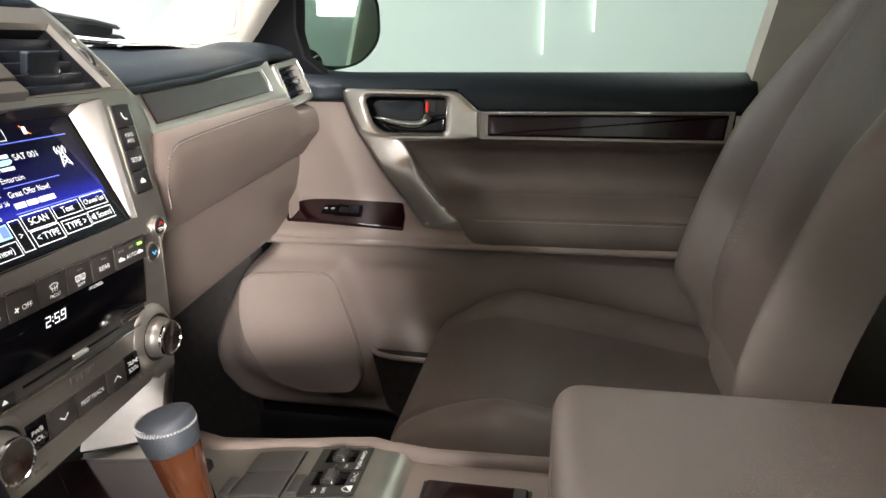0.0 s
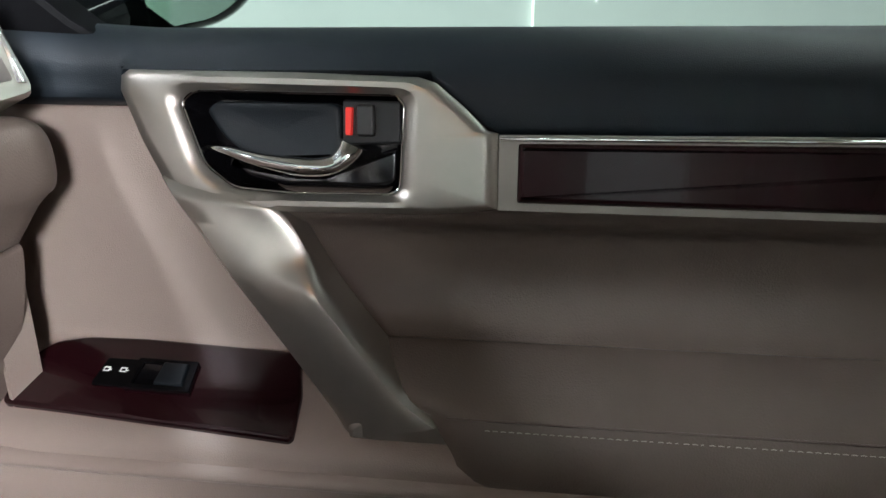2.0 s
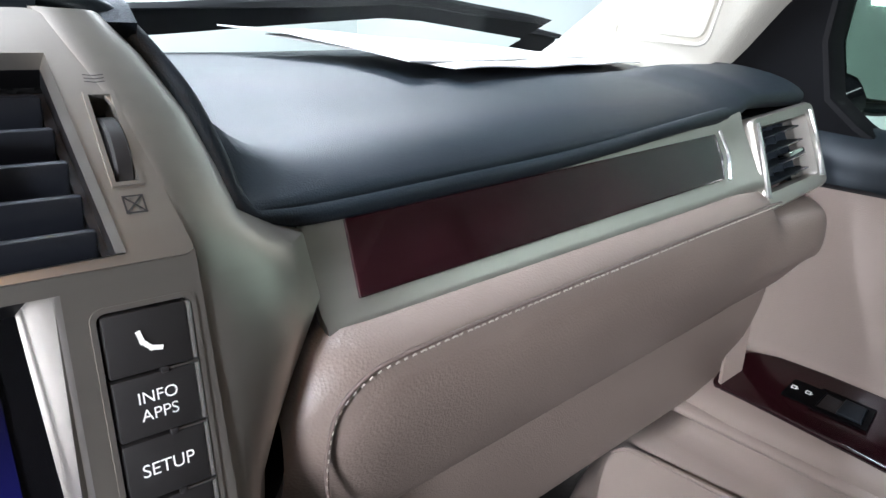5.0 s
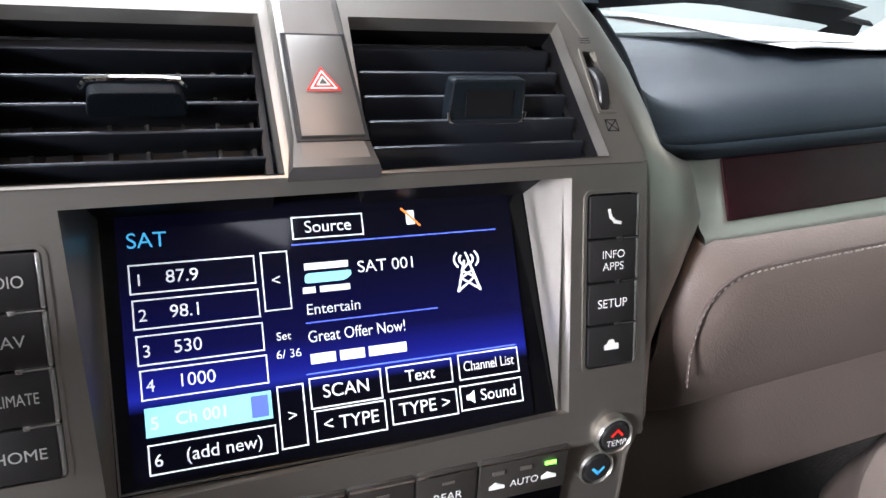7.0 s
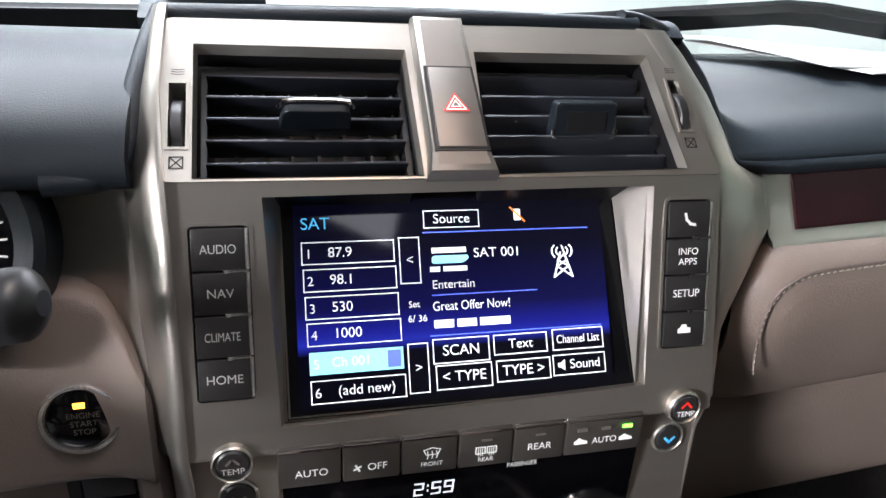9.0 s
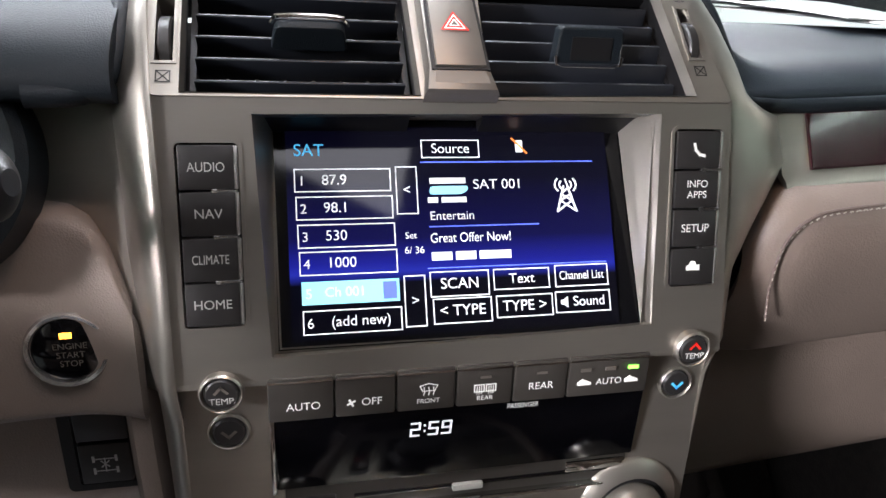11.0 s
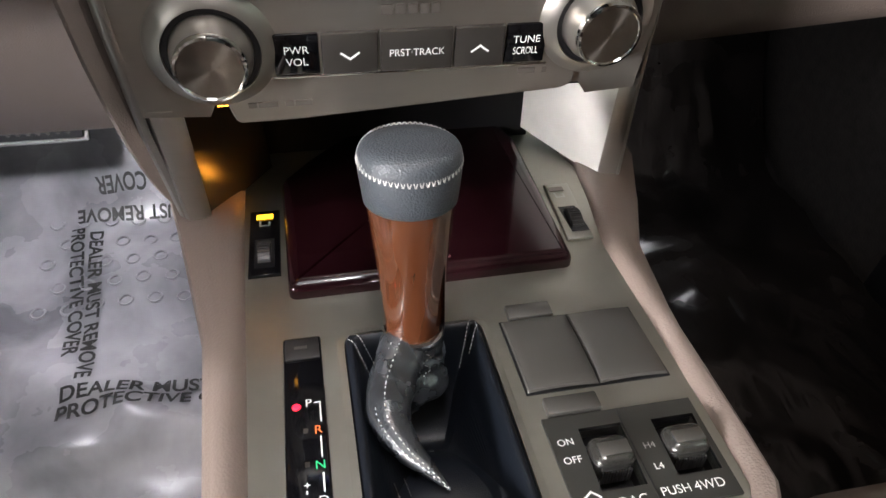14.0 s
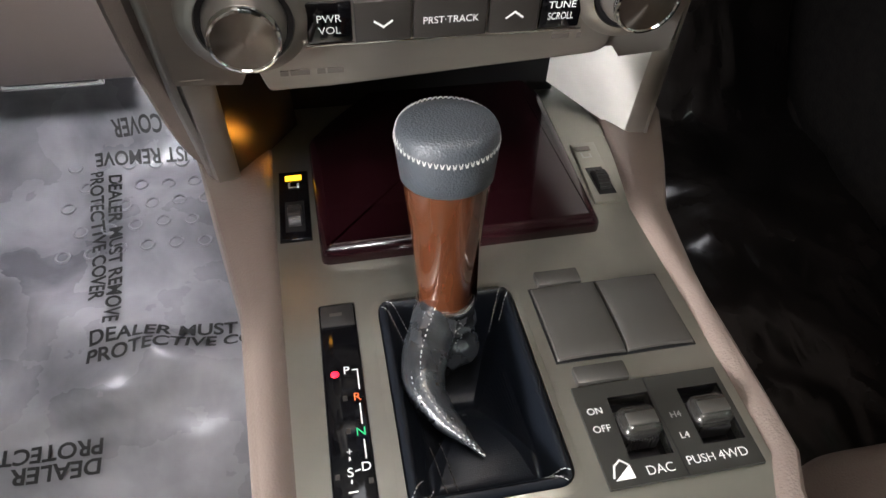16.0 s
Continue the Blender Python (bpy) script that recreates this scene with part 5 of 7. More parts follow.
    # crumpled sleeve under the ring
    rows = []
    for i in range(26):
        t = i / 25
        row = []
        for k in range(44):
            a = 2 * math.pi * k / 44
            r = lerp(0.0150, 0.0172, min(1, t * 2)) - 0.0055 * max(0, (t - 0.6) / 0.4) ** 2
            live = min(1, t * 6)
            r += live * (0.0011 * math.sin(t * 26 + 1.8 * math.sin(a * 2)) + 0.0020 * noise.noise(Vector((math.cos(a) * 3.0, math.sin(a) * 3.0, t * 7))))
            # a pinched corner on the passenger's side
            r += 0.0065 * math.exp(-((t - 0.74) / 0.11) ** 2) * max(0, math.cos(a + 0.5)) ** 4
            lean = Vector((-0.009, -0.014, 0)) * t ** 3
            row.append(m @ Vector((r * math.cos(a), r * math.sin(a), -0.004 - 0.034 * t)) + lean)
        rows.append(row)
    part("boot_sleeve", sheet(rows, close=True), SHINY_LEATHER, g, "creased sleeve of the leather boot")
    fold = smooth_line([(-0.016, 0.372, 0.764), (-0.0225, 0.360, 0.762), (-0.0285, 0.345, 0.762), (-0.030, 0.328, 0.763), (-0.024, 0.311, 0.765), (-0.016, 0.299, 0.766), (-0.0085, 0.288, 0.766)], 8)
    nf = len(fold)
    rad = [lerp(0.0135, 0.0090, i / (nf - 1)) * (1 - 0.88 * max(0, i / (nf - 1) - 0.45) / 0.55) for i in range(nf)]
    rows = []
    for i, (p, r) in enumerate(zip(fold, rad)):
        dirn = (fold[min(i + 1, nf - 1)] - fold[max(i - 1, 0)]).normalized()
        side = dirn.cross(Vector((0, 0, 1))).normalized()
        up = side.cross(dirn)
        t = i / (nf - 1)
        row = []
        for k in range(20):
            a = 2 * math.pi * k / 20
            q = r * (1 + 0.16 * noise.noise(Vector((math.cos(a) * 1.5, math.sin(a) * 1.5, t * 9))) * (1 - t))
            # a sharp crest along the top of the fold
            q *= 1 + 0.18 * max(0, math.cos(a - 0.5)) ** 6
            row.append(p + side * (q * math.sin(a)) + up * (q * math.cos(a)))
        rows.append(row)
    part("boot_fold", sheet(rows, close=True), SHINY_LEATHER, g, "creased fold of the leather boot")
    for dx in (-0.35, 0.25):
        ln = [m @ Vector((0.0176 * math.sin(dx + 0.12 * math.sin(q * 0.9)), -0.0176 * math.cos(dx), -0.006 - 0.0012 * q)) for q in range(17)]
        stitches(ln, LEGEND_DIM, g, 0.0026, 0.0003, 0.0016)
    stitches([p + Vector((-r * 0.62, -r * 0.34, r * 0.92)) for p, r in zip(fold, rad)], LEGEND_DIM, g, 0.0032, 0.0003, 0.002)
    stitches([p + Vector((-r * 0.22, -r * 0.34, r * 1.12)) for p, r in zip(fold, rad)], LEGEND_DIM, g, 0.0032, 0.0003, 0.002)
    for cx0, cy0, dx, dy in ((-0.0445, 0.3865, 0.75, -0.65), (0.0260, 0.3865, -0.55, -0.85), (0.0260, 0.2685, -0.85, 0.5), (-0.0445, 0.2685, 0.5, 0.85)):
        for side in (-0.0026, 0.0026):
            ox, oy = cx0 - dy * side, cy0 + dx * side
            pts = [(ox + dx * q, oy + dy * q) for q in (0.0, 0.002, 0.004, 0.006, 0.008, 0.010, 0.012, 0.014)]
            stitches([MC @ Vector((x, cv(y), boot_height(x, y) + 0.0006)) for x, y in pts], LEGEND_DIM, g, 0.0024, 0.00026, 0.0015)
    for side in (-0.0024, 0.0024):
        pts = [(-0.030 + side + 0.1 * q, 0.304 - q) for q in (0.0, 0.006, 0.012, 0.018, 0.024, 0.030)]
        stitches([MC @ Vector((x, cv(y), boot_height(x, y) + 0.0006)) for x, y in pts], FAINT, g, 0.0026, 0.00026, 0.0018)
    return g


SHINY_LEATHER = material("creased_black_leather", (0.024, 0.027, 0.031), 0.27, vary=0.25, scale=60, grain=0.28, grain_scale=950, spec=0.9)
shifter()


# ---- dashboard ----
MW = frame_of((0.222, 0.524, 1.094), (0.330, 0.010, 0.015), (0, 0.56, 1))


def side_vent():
    """The outlet at the passenger end of the dash, in its champagne shell."""
    v = thing("side_air_vent", "champagne framed air vent with black louvres at the dash end", "air vent")
    tl, tr, br, bl = [Vector(p) for p in ((0.606, 0.553, 1.149), (0.714, 0.556, 1.1575), (0.711, 0.522, 1.090), (0.599, 0.522, 1.077))]
    m = frame_of(bl, br - bl, (tl - bl) - (tl - bl).project(br - bl))
    im = m.inverted()
    q = [im @ p for p in (bl, br, tr, tl)]
    out = [(p.x, p.y) for p in q]
    cx, cy = sum(p[0] for p in out) / 4, sum(p[1] for p in out) / 4
    o = round_poly(out, 0.008, 4)
    inn = round_poly([(out[0][0] + 0.014, out[0][1] + 0.014), (out[1][0] - 0.011, out[1][1] + 0.012), (out[2][0] - 0.015, out[2][1] - 0.010), (out[3][0] + 0.013, out[3][1] - 0.010)], 0.003, 4)
    part("frame", sheet([[m @ Vector((*p, -0.03)) for p in o], [m @ Vector((*p, -0.002)) for p in o], [m @ Vector((cx + (p[0] - cx) * 0.95, cy + (p[1] - cy) * 0.94, 0.002)) for p in o], [m @ Vector((*p, 0.0)) for p in inn], [m @ Vector((cx + (p[0] - cx) * 0.95, cy + (p[1] - cy) * 0.95, -0.012)) for p in inn]], close=True), SILVER, v, "champagne metallic frame")
    part("duct", plate(m, inn, [], -0.032, -0.03), BLACK, v)
    xs, ys = [p[0] for p in inn], [p[1] for p in inn]
    for i in range(4):
        y = lerp(min(ys), max(ys), (i + 0.7) / 4.4)
        k = (y - min(ys)) / (max(ys) - min(ys))
        part("slat", rbox(at(m, 0, y, -0.014) @ pose(0, 0, 0, 12), lerp(min(xs), min(xs) + 0.014, k) + 0.002, lerp(max(xs), max(xs) - 0.002, k) - 0.002, -0.0008, 0.0008, -0.010, 0.008, 0.0006), DARK, v)
    xm, ym = (min(xs) + max(xs)) / 2, lerp(min(ys), max(ys), 0.44)
    part("tab", rbox(at(m, xm + 0.010, ym, 0.0), -0.013, 0.013, -0.0015, 0.003, -0.008, 0.003, 0.001), CHROME, v, "chrome tab")
    for i in range(5):
        x = lerp(min(xs) + 0.012, max(xs) - 0.008, i / 4)
        part("upright", rbox(m, x, x + 0.001, min(ys) + 0.003, max(ys) - 0.003, -0.028, -0.018), DARK, v)
    raw = [(out[0][0] + 0.014, out[0][1] + 0.014), (out[1][0] - 0.011, out[1][1] + 0.012), (out[2][0] - 0.015, out[2][1] - 0.010), (out[3][0] + 0.013, out[3][1] - 0.010)]
    for a, b, bulge in ((raw[0], raw[3], 0.001), (raw[1], raw[2], 0.004)):
        sx = -0.0035 if bulge < 0.002 else 0.0035
        pts = [m @ Vector((lerp(a[0], b[0], k / 10) + sx + bulge * math.sin(math.pi * k / 10), lerp(a[1], b[1], -0.06 + 1.12 * k / 10), 0.0015)) for k in range(11)]
        part("bright_edge", tube(pts, 0.0030, 8, flat=0.7), SATIN, v, "bright satin edge")
    return v


def dash():
    d = thing("dashboard", "two-tone dashboard, charcoal top over beige leather and mahogany strip", "dashboard")
    def border(y):
        """Left edge and its height where the pad rolls up beside the vents."""
        tab = ((0.520, 0.1800, 1.132), (0.546, 0.1785, 1.133), (0.556, 0.1750, 1.150), (0.565, 0.1710, 1.167), (0.574, 0.1640, 1.183), (0.587, 0.1500, 1.205), (0.62, 0.142, 1.212), (0.70, 0.140, 1.199), (0.85, 0.140, 1.185), (1.2, 0.140, 1.16))
        for (y0, x0, z0), (y1, x1, z1) in zip(tab, tab[1:]):
            if y <= y1:
                t = max(0, (y - y0) / (y1 - y0))
                return lerp(x0, x1, t), lerp(z0, z1, t)
        return 0.14, 1.165
    rows = []
    for i in range(49):
        u = (i / 48) ** 1.35
        x = lerp(0.178, 0.775, u)
        t = min(1, max(0, (x - 0.181) / 0.44))
        yb, zb = lerp(0.542, 0.556, t), lerp(1.131, 1.152, t)
        if x > 0.585:
            e = min(1, (x - 0.585) / 0.03)
            zb += 0.009 * e * e * (3 - 2 * e)
            yb += 0.10 * max(0, (x - 0.705) / 0.07) ** 2
        row = []
        for j, p in enumerate(smooth_line([(x, yb + 0.02, zb - 0.009), (x, yb + 0.005, zb - 0.006), (x, yb, zb), (x, yb + 0.004, zb + 0.0075), (x, yb + 0.03, zb + 0.018), (x, yb + 0.08, zb + 0.024), (x, 0.70, 1.176 - 0.003 * t), (x, 0.78, 1.178), (x, 0.90, 1.176), (x, 1.10, 1.165)], 3)):
            xl, zl = border(p.y if j > 6 else 0.542)
            px = lerp(xl, 0.775, u)
            rise = max(0, zl - p.z) * math.exp(-((px - xl) / 0.022) ** 1.4)
            row.append((px, p.y, p.z + rise))
        rows.append(row)
    part("top_pad", sheet(rows, 0.003), DARK, d, "charcoal soft grained top pad")
    # rolled front-left border of the pad, along the stack
    edge = [(0.110, 0.578, 1.2165), (0.128, 0.582, 1.2140), (0.150, 0.587, 1.2060), (0.1655, 0.5745, 1.184), (0.1715, 0.5655, 1.168), (0.1755, 0.5565, 1.1515), (0.1775, 0.5495, 1.1400), (0.1825, 0.5455, 1.1325), (0.193, 0.5445, 1.1305), (0.224, 0.5440, 1.1300), (0.291, 0.5450, 1.1330), (0.381, 0.5480, 1.1375), (0.509, 0.5530, 1.1485), (0.575, 0.5560, 1.1540)]
    part("pad_border", tube(smooth_line(edge, 6), 0.0048, 10), DARK, d, "charcoal rolled border of the top pad")
    part("pad_border", tube(smooth_line([(-0.200, 0.506, 1.135), (-0.175, 0.510, 1.137), (-0.167, 0.524, 1.150), (-0.163, 0.545, 1.175), (-0.155, 0.572, 1.203), (-0.145, 0.585, 1.214), (-0.10, 0.588, 1.217)], 6), 0.006, 10), DARK, d)
    rows = []
    for i in range(17):
        x = lerp(-0.76, -0.164, i / 16)
        k = max(0, (x + 0.30) / 0.136)
        rows.append(smooth_line([(x, 0.54, 1.128), (x, 0.512, 1.131), (x, 0.503, 1.137), (x, 0.508, 1.152 + 0.002 * k), (x, 0.535, 1.172), (x, 0.60, 1.196), (x, 0.80, 1.19), (x, 1.10, 1.165)], 3))
    part("driver_top_pad", sheet(rows, 0.008), DARK, d, "charcoal soft grained top pad")
    rows = [smooth_line([(x, 0.577, 1.206), (x, 0.592, 1.2145), (x, 0.62, 1.214), (x, 0.70, 1.20), (x, 0.85, 1.186), (x, 1.10, 1.165)], 3) for x in (-0.165, -0.13, -0.08, 0.0, 0.08, 0.12, 0.155)]
    part("middle_top_pad", sheet(rows, 0.008), DARK, d, "charcoal soft grained top pad")
    # thin line of the pad's seam and the defroster grille at the corner
    part("defroster_grille", rbox(pose(0.66, 0.80, 1.176, 2, 0, -20), -0.045, 0.045, -0.014, 0.014, 0.0, 0.004, 0.002), BLACK, d, "black defroster outlet")
    # champagne band with its raised frame round the wood
    rows = []
    for i in range(25):
        u = lerp(-0.020, 0.374, i / 24)
        w = 0.0
        if u > 0.345:
            w = 0.004 * math.sin(min(1, (u - 0.345) / 0.03) * math.pi / 2)
        rows.append([MW @ Vector((u, v, z + w)) for v, z in ((0.062, -0.012), (0.052, -0.002), (0.046, 0.0005), (0.0385, -0.001), (-0.002, -0.001), (-0.0075, 0.0015), (-0.014, 0.001), (-0.030, -0.012))])
    part("trim_band", sheet(rows, 0.004), SILVER, d, "champagne metallic trim band")
    part("wood_inlay", prism(MW, round_poly([(0.0, 0.0), (0.327, 0.0006), (0.3345, 0.017), (0.3335, 0.0352), (0.003, 0.0362)], 0.001), -0.004, 0.0012, 0.0008), WOOD, d, "glossy dark mahogany inlay")
    part("inlay_end", tube([MW @ Vector(p) for p in smooth_line([(0.3290, -0.001, 0.0035), (0.3370, 0.017, 0.0035), (0.3360, 0.0362, 0.0035)], 5)], 0.0016, 8), SATIN, d, "bright end of the inlay")
    # beige pad over the glovebox with a stitched border
    rows = []
    for i in range(37):
        x = lerp(0.177, 0.742, i / 36)
        t = (x - 0.222) / 0.333
        k = max(0, (0.208 - x) / 0.031)
        e = max(0, (x - 0.69) / 0.052)
        v = min(1, max(0, (x - 0.588) / 0.02))
        drop = 0.022 * k ** 2.5 + 0.020 * e ** 2.5 + 0.021 * v * v * (3 - 2 * v)
        zt = 1.0865 + 0.0125 * min(1, max(0, t)) - drop
        yf = 0.508 + 0.010 * max(0, min(1.2, t)) + 0.016 * k ** 2 + 0.055 * e ** 2
        zb = lerp(0.968, 0.992, min(1, max(0, (x - 0.2) / 0.49))) + 0.016 * e ** 2
        rows.append(smooth_line([(x, yf + 0.045, zt - 0.002), (x, yf + 0.012, zt - 0.0005), (x, yf - 0.004, zt - 0.006), (x, yf - 0.011, zt - 0.020), (x, yf - 0.010, zt - 0.045), (x, yf + 0.002, lerp(zt, zb, 0.68)), (x, yf + 0.018, zb + 0.006), (x, yf + 0.026, zb - 0.001), (x, yf + 0.05, zb - 0.003)], 3))
    part("glovebox_pad", sheet(rows, 0.006), LEATHER, d, "beige leather pad with pale stitching")
    line = smooth_line([(0.1925, 0.5005, 1.005), (0.1900, 0.4995, 1.03), (0.1930, 0.4970, 1.056), (0.206, 0.4960, 1.0695), (0.228, 0.4965, 1.0745), (0.30, 0.4988, 1.0790), (0.40, 0.5015, 1.0835), (0.50, 0.5045, 1.0875), (0.575, 0.5068, 1.0900), (0.592, 0.5080, 1.0895)], 10)
    part("seam_groove", tube([p + Vector((0, 0.0004, 0.0022)) for p in line], 0.0010, 6), LEATHER_DARK, d)
    stitches(line, STITCH, d, 0.0046, 0.00048, 0.0032)
    # glovebox door and its end
    rows = []
    for i in range(21):
        x = lerp(0.205, 0.715, i / 20)
        t = (x - 0.205) / 0.51
        zt, zb = lerp(0.966, 0.988, t), lerp(0.800, 0.835, t)
        rows.append(smooth_line([(x, 0.575, zt + 0.004), (x, 0.560, zt - 0.002), (x, 0.558, zt - 0.014), (x, 0.566, lerp(zt, zb, 0.35)), (x, 0.590, lerp(zt, zb, 0.8)), (x, 0.606, zb + 0.006), (x, 0.622, zb), (x, 0.70, zb + 0.01)], 3))
    part("glovebox_door", sheet(rows, 0.006), LEATHER, d, "beige plastic glovebox door")
    rows = []
    for i in range(15):
        z = lerp(1.085, 0.82, i / 14)
        rows.append([(0.700, 0.58, z), (0.722, 0.572, z), (0.736, 0.60, z), (0.74, 0.70, z)])
    part("dash_end", sheet(rows, 0.004), TRIM, d, "beige end of the dashboard")
    part("glovebox_gap", rbox(Matrix(), 0.19, 0.72, 0.575, 0.70, 0.93, 1.08), BLACK, d)
    # driver's side: beige panel with the start button, switch recess, lower cover
    rows = []
    for i in range(41):
        x = lerp(-0.72, -0.1685, (i / 40) ** 0.7)
        b = math.exp(-((x + 0.43) / 0.11) ** 2)
        c = max(0, (x + 0.206) / 0.0375)
        dz, y = 0.046 * c ** 3, 0.5215 - 0.011 * c ** 2 - 0.06 * b
        zt = 1.078 + 0.03 * b - dz
        rows.append(smooth_line([(x, y + 0.05, zt - 0.004), (x, y + 0.012, zt), (x, y + 0.003, zt - 0.003), (x, y - 0.0005, zt - 0.012), (x, y, lerp(zt, 0.963, 0.5)), (x, y, 0.974), (x, y + 0.003, 0.9645), (x, y + 0.012, 0.9605), (x, y + 0.05, 0.960)], 3))
    part("knee_panel", sheet(rows, 0.005), TRIM, d, "beige plastic panel under the wheel")
    rows = []
    for i in range(15):
        x = lerp(-0.72, -0.163, i / 14)
        rows.append(smooth_line([(x, 0.566, 0.968), (x, 0.568, 0.925), (x, 0.572, 0.885), (x, 0.576, 0.872), (x, 0.590, 0.857), (x, 0.625, 0.822), (x, 0.685, 0.748), (x, 0.738, 0.680), (x, 0.752, 0.664), (x, 0.762, 0.660), (x, 0.79, 0.668)], 3))
    part("lower_cover", sheet(rows, 0.005), TRIM, d, "beige plastic cover below the switches")
    part("driver_trim", sheet([[(x, 0.514, 1.142), (x, 0.511, 1.12), (x, 0.5125, 1.08), (x, 0.525, 1.03), (x, 0.535, 0.98)] for x in (-0.72, -0.45, -0.30, -0.25)], 0.004), SILVER, d, "champagne metallic trim by the wheel").location.y = 0.064
    rows = []
    for x, dy in ((-0.25, 0.050), (-0.225, 0.042), (-0.205, 0.034), (-0.185, 0.0235), (-0.172, 0.013), (-0.157, -0.002)):
        rows.append(smooth_line([(x, 0.526 + dy, 1.150), (x, 0.517 + dy, 1.12), (x, 0.508 + dy, 1.08), (x, 0.506 + dy, 1.03), (x, 0.512 + dy, 0.98)], 3))
    part("wing_trim", sheet(rows, 0.003), SILVER, d, "champagne metallic wing beside the stack")
    mb = frame_of((-0.2030, 0.5205, 1.0050), (1, 0.03, 0), (0, 0.06, 1))
    sb = part("start_button", lathe(mb, [(0.0205, -0.006), (0.0208, 0.0016), (0.0196, 0.0036), (0.0178, 0.0028), (0.0174, -0.002)], 48), SATIN, d, "round start button with chrome rim")
    part("button_cap", lathe(mb, [(0.0172, -0.004), (0.0172, 0.0010), (0.0160, 0.0018), (0.0004, 0.0022)], 48), GLOSS, sb)
    bar(mb, -0.0028, 0.0028, 0.0066, 0.0096, AMBER, sb, "lamp", 0.0020)
    for i, t in enumerate(("ENGINE", "START", "STOP")):
        words(t, mb, 0.0014, 0.0022 - i * 0.0048, 0.0032, FAINT, sb, z=0.0026)
    ms = frame_of((-0.2060, 0.5660, 0.9050), (1, 0, 0), (0, -0.06, 1))
    part("switch_frame", ring_prism(ms, round_rect(-0.0235, 0.0235, -0.021, 0.052, 0.004), round_rect(-0.0165, 0.0165, -0.0165, 0.0475, 0.002), -0.006, 0.003), BLACK, d, "black frame round two switches")
    for y0, y1 in ((-0.0155, 0.0145), (0.0165, 0.0465)):
        k = part("dash_switch", rbox(ms, -0.0150, 0.0150, y0, y1, -0.006, 0.0045, 0.0015), BUTTON, d, "dark square switch")
        if y0 < 0:
            stroke(ms, [(0.0, -0.0055), (0.0, 0.0045)], 0.0004, LEGEND_DIM, k, "diff_icon", 0.0051)
            for q in (-0.005, 0.004):
                stroke(ms, [(-0.006, q), (0.006, q)], 0.0004, LEGEND_DIM, k, "diff_icon", 0.0051)
                for w in (-0.0065, 0.0065):
                    stroke(ms, [(w, q - 0.0016), (w, q + 0.0016)], 0.0008, LEGEND_DIM, k, "diff_icon", 0.0051)
            stroke(ms, [(-0.0022, 0.0022), (0.0022, -0.0022)], 0.0004, LEGEND_DIM, k, "diff_icon", 0.0051)
            stroke(ms, [(0.0022, 0.0022), (-0.0022, -0.0022)], 0.0004, LEGEND_DIM, k, "diff_icon", 0.0051)
    # beige strip that runs from the dash down beside the stack
    for sgn in (-1, 1):
        ps = smooth_line([(sgn * 0.172, 0.522, 0.985), (sgn * 0.169, 0.516, 0.93), (sgn * 0.164, 0.514, 0.86), (sgn * 0.156, 0.517, 0.80), (sgn * 0.148, 0.524, 0.76), (sgn * 0.138, 0.54, 0.725)], 6)
        if sgn < 0:
            part("console_wing", sheet([[p + Vector((sgn * 0.010, 0.06, 0)), p + Vector((sgn * 0.010, 0.004, 0)), p + Vector((sgn * 0.006, -0.001, 0)), p + Vector((-sgn * 0.003, 0.0, 0)), p + Vector((-sgn * 0.006, 0.006, 0)), p + Vector((-sgn * 0.006, 0.05, 0))] for p in ps], 0.003), TRIM, d, "beige strip beside the stack")
    return d


dash()
side_vent()


# ---- papers on the dash ----
def papers():
    for k, (dz, rot, w, h) in enumerate(((0.0, 0, 0.30, 0.21), (0.004, 2.5, 0.29, 0.20))):
        rows = []
        for i in range(13):
            row = []
            for j in range(9):
                u, v = i / 12, j / 8
                p = Vector((0.395, 0.665, 0)) + Vector((0.30, 0.055, 0)) * u + Vector((-0.02, 0.26, 0)) * v
                bend = 0.006 * math.sin(u * 3.0 + k) * math.sin(v * 2.6) + 0.010 * (1 - u) * v + noise.noise(Vector((u * 4, v * 4, k))) * 0.002
                row.append(pose(0, 0, 0, 0, 0, rot) @ Vector((p.x, p.y, 1.1815 + dz + bend + 0.004 * v)))
            rows.append(row)
        thing("paper_sheet", "loose white paper sheets lying on the dashboard top", "paper", "papers on the dash", bm=sheet(rows, 0.0012), mat=PAPER)


papers()


# ---- passenger door ----
# the beige front half of the card, from the sill down to the ledge's lip
DOOR_FRONT = ((0.752, 1.086), (0.750, 1.06), (0.752, 1.0), (0.757, 0.95), (0.760, 0.91), (0.757, 0.893), (0.745, 0.8835), (0.72, 0.8725), (0.70, 0.8635), (0.688, 0.856), (0.682, 0.848), (0.681, 0.838))


def start_of(z):
    """Where the rear upholstery begins, behind the grab handle."""
    for (z0, y0), (z1, y1) in zip(((1.04, 0.372), (1.0, 0.385), (0.95, 0.35), (0.905, 0.305), (0.885, 0.262), (0.86, 0.246), (0.835, 0.238)), ((1.0, 0.385), (0.95, 0.35), (0.905, 0.305), (0.885, 0.262), (0.86, 0.246), (0.835, 0.238), (0.80, 0.228))):
        if z <= z0 and z >= z1:
            return lerp(y0, y1, (z0 - z) / (z0 - z1))
    return 0.37 if z > 1 else 0.23


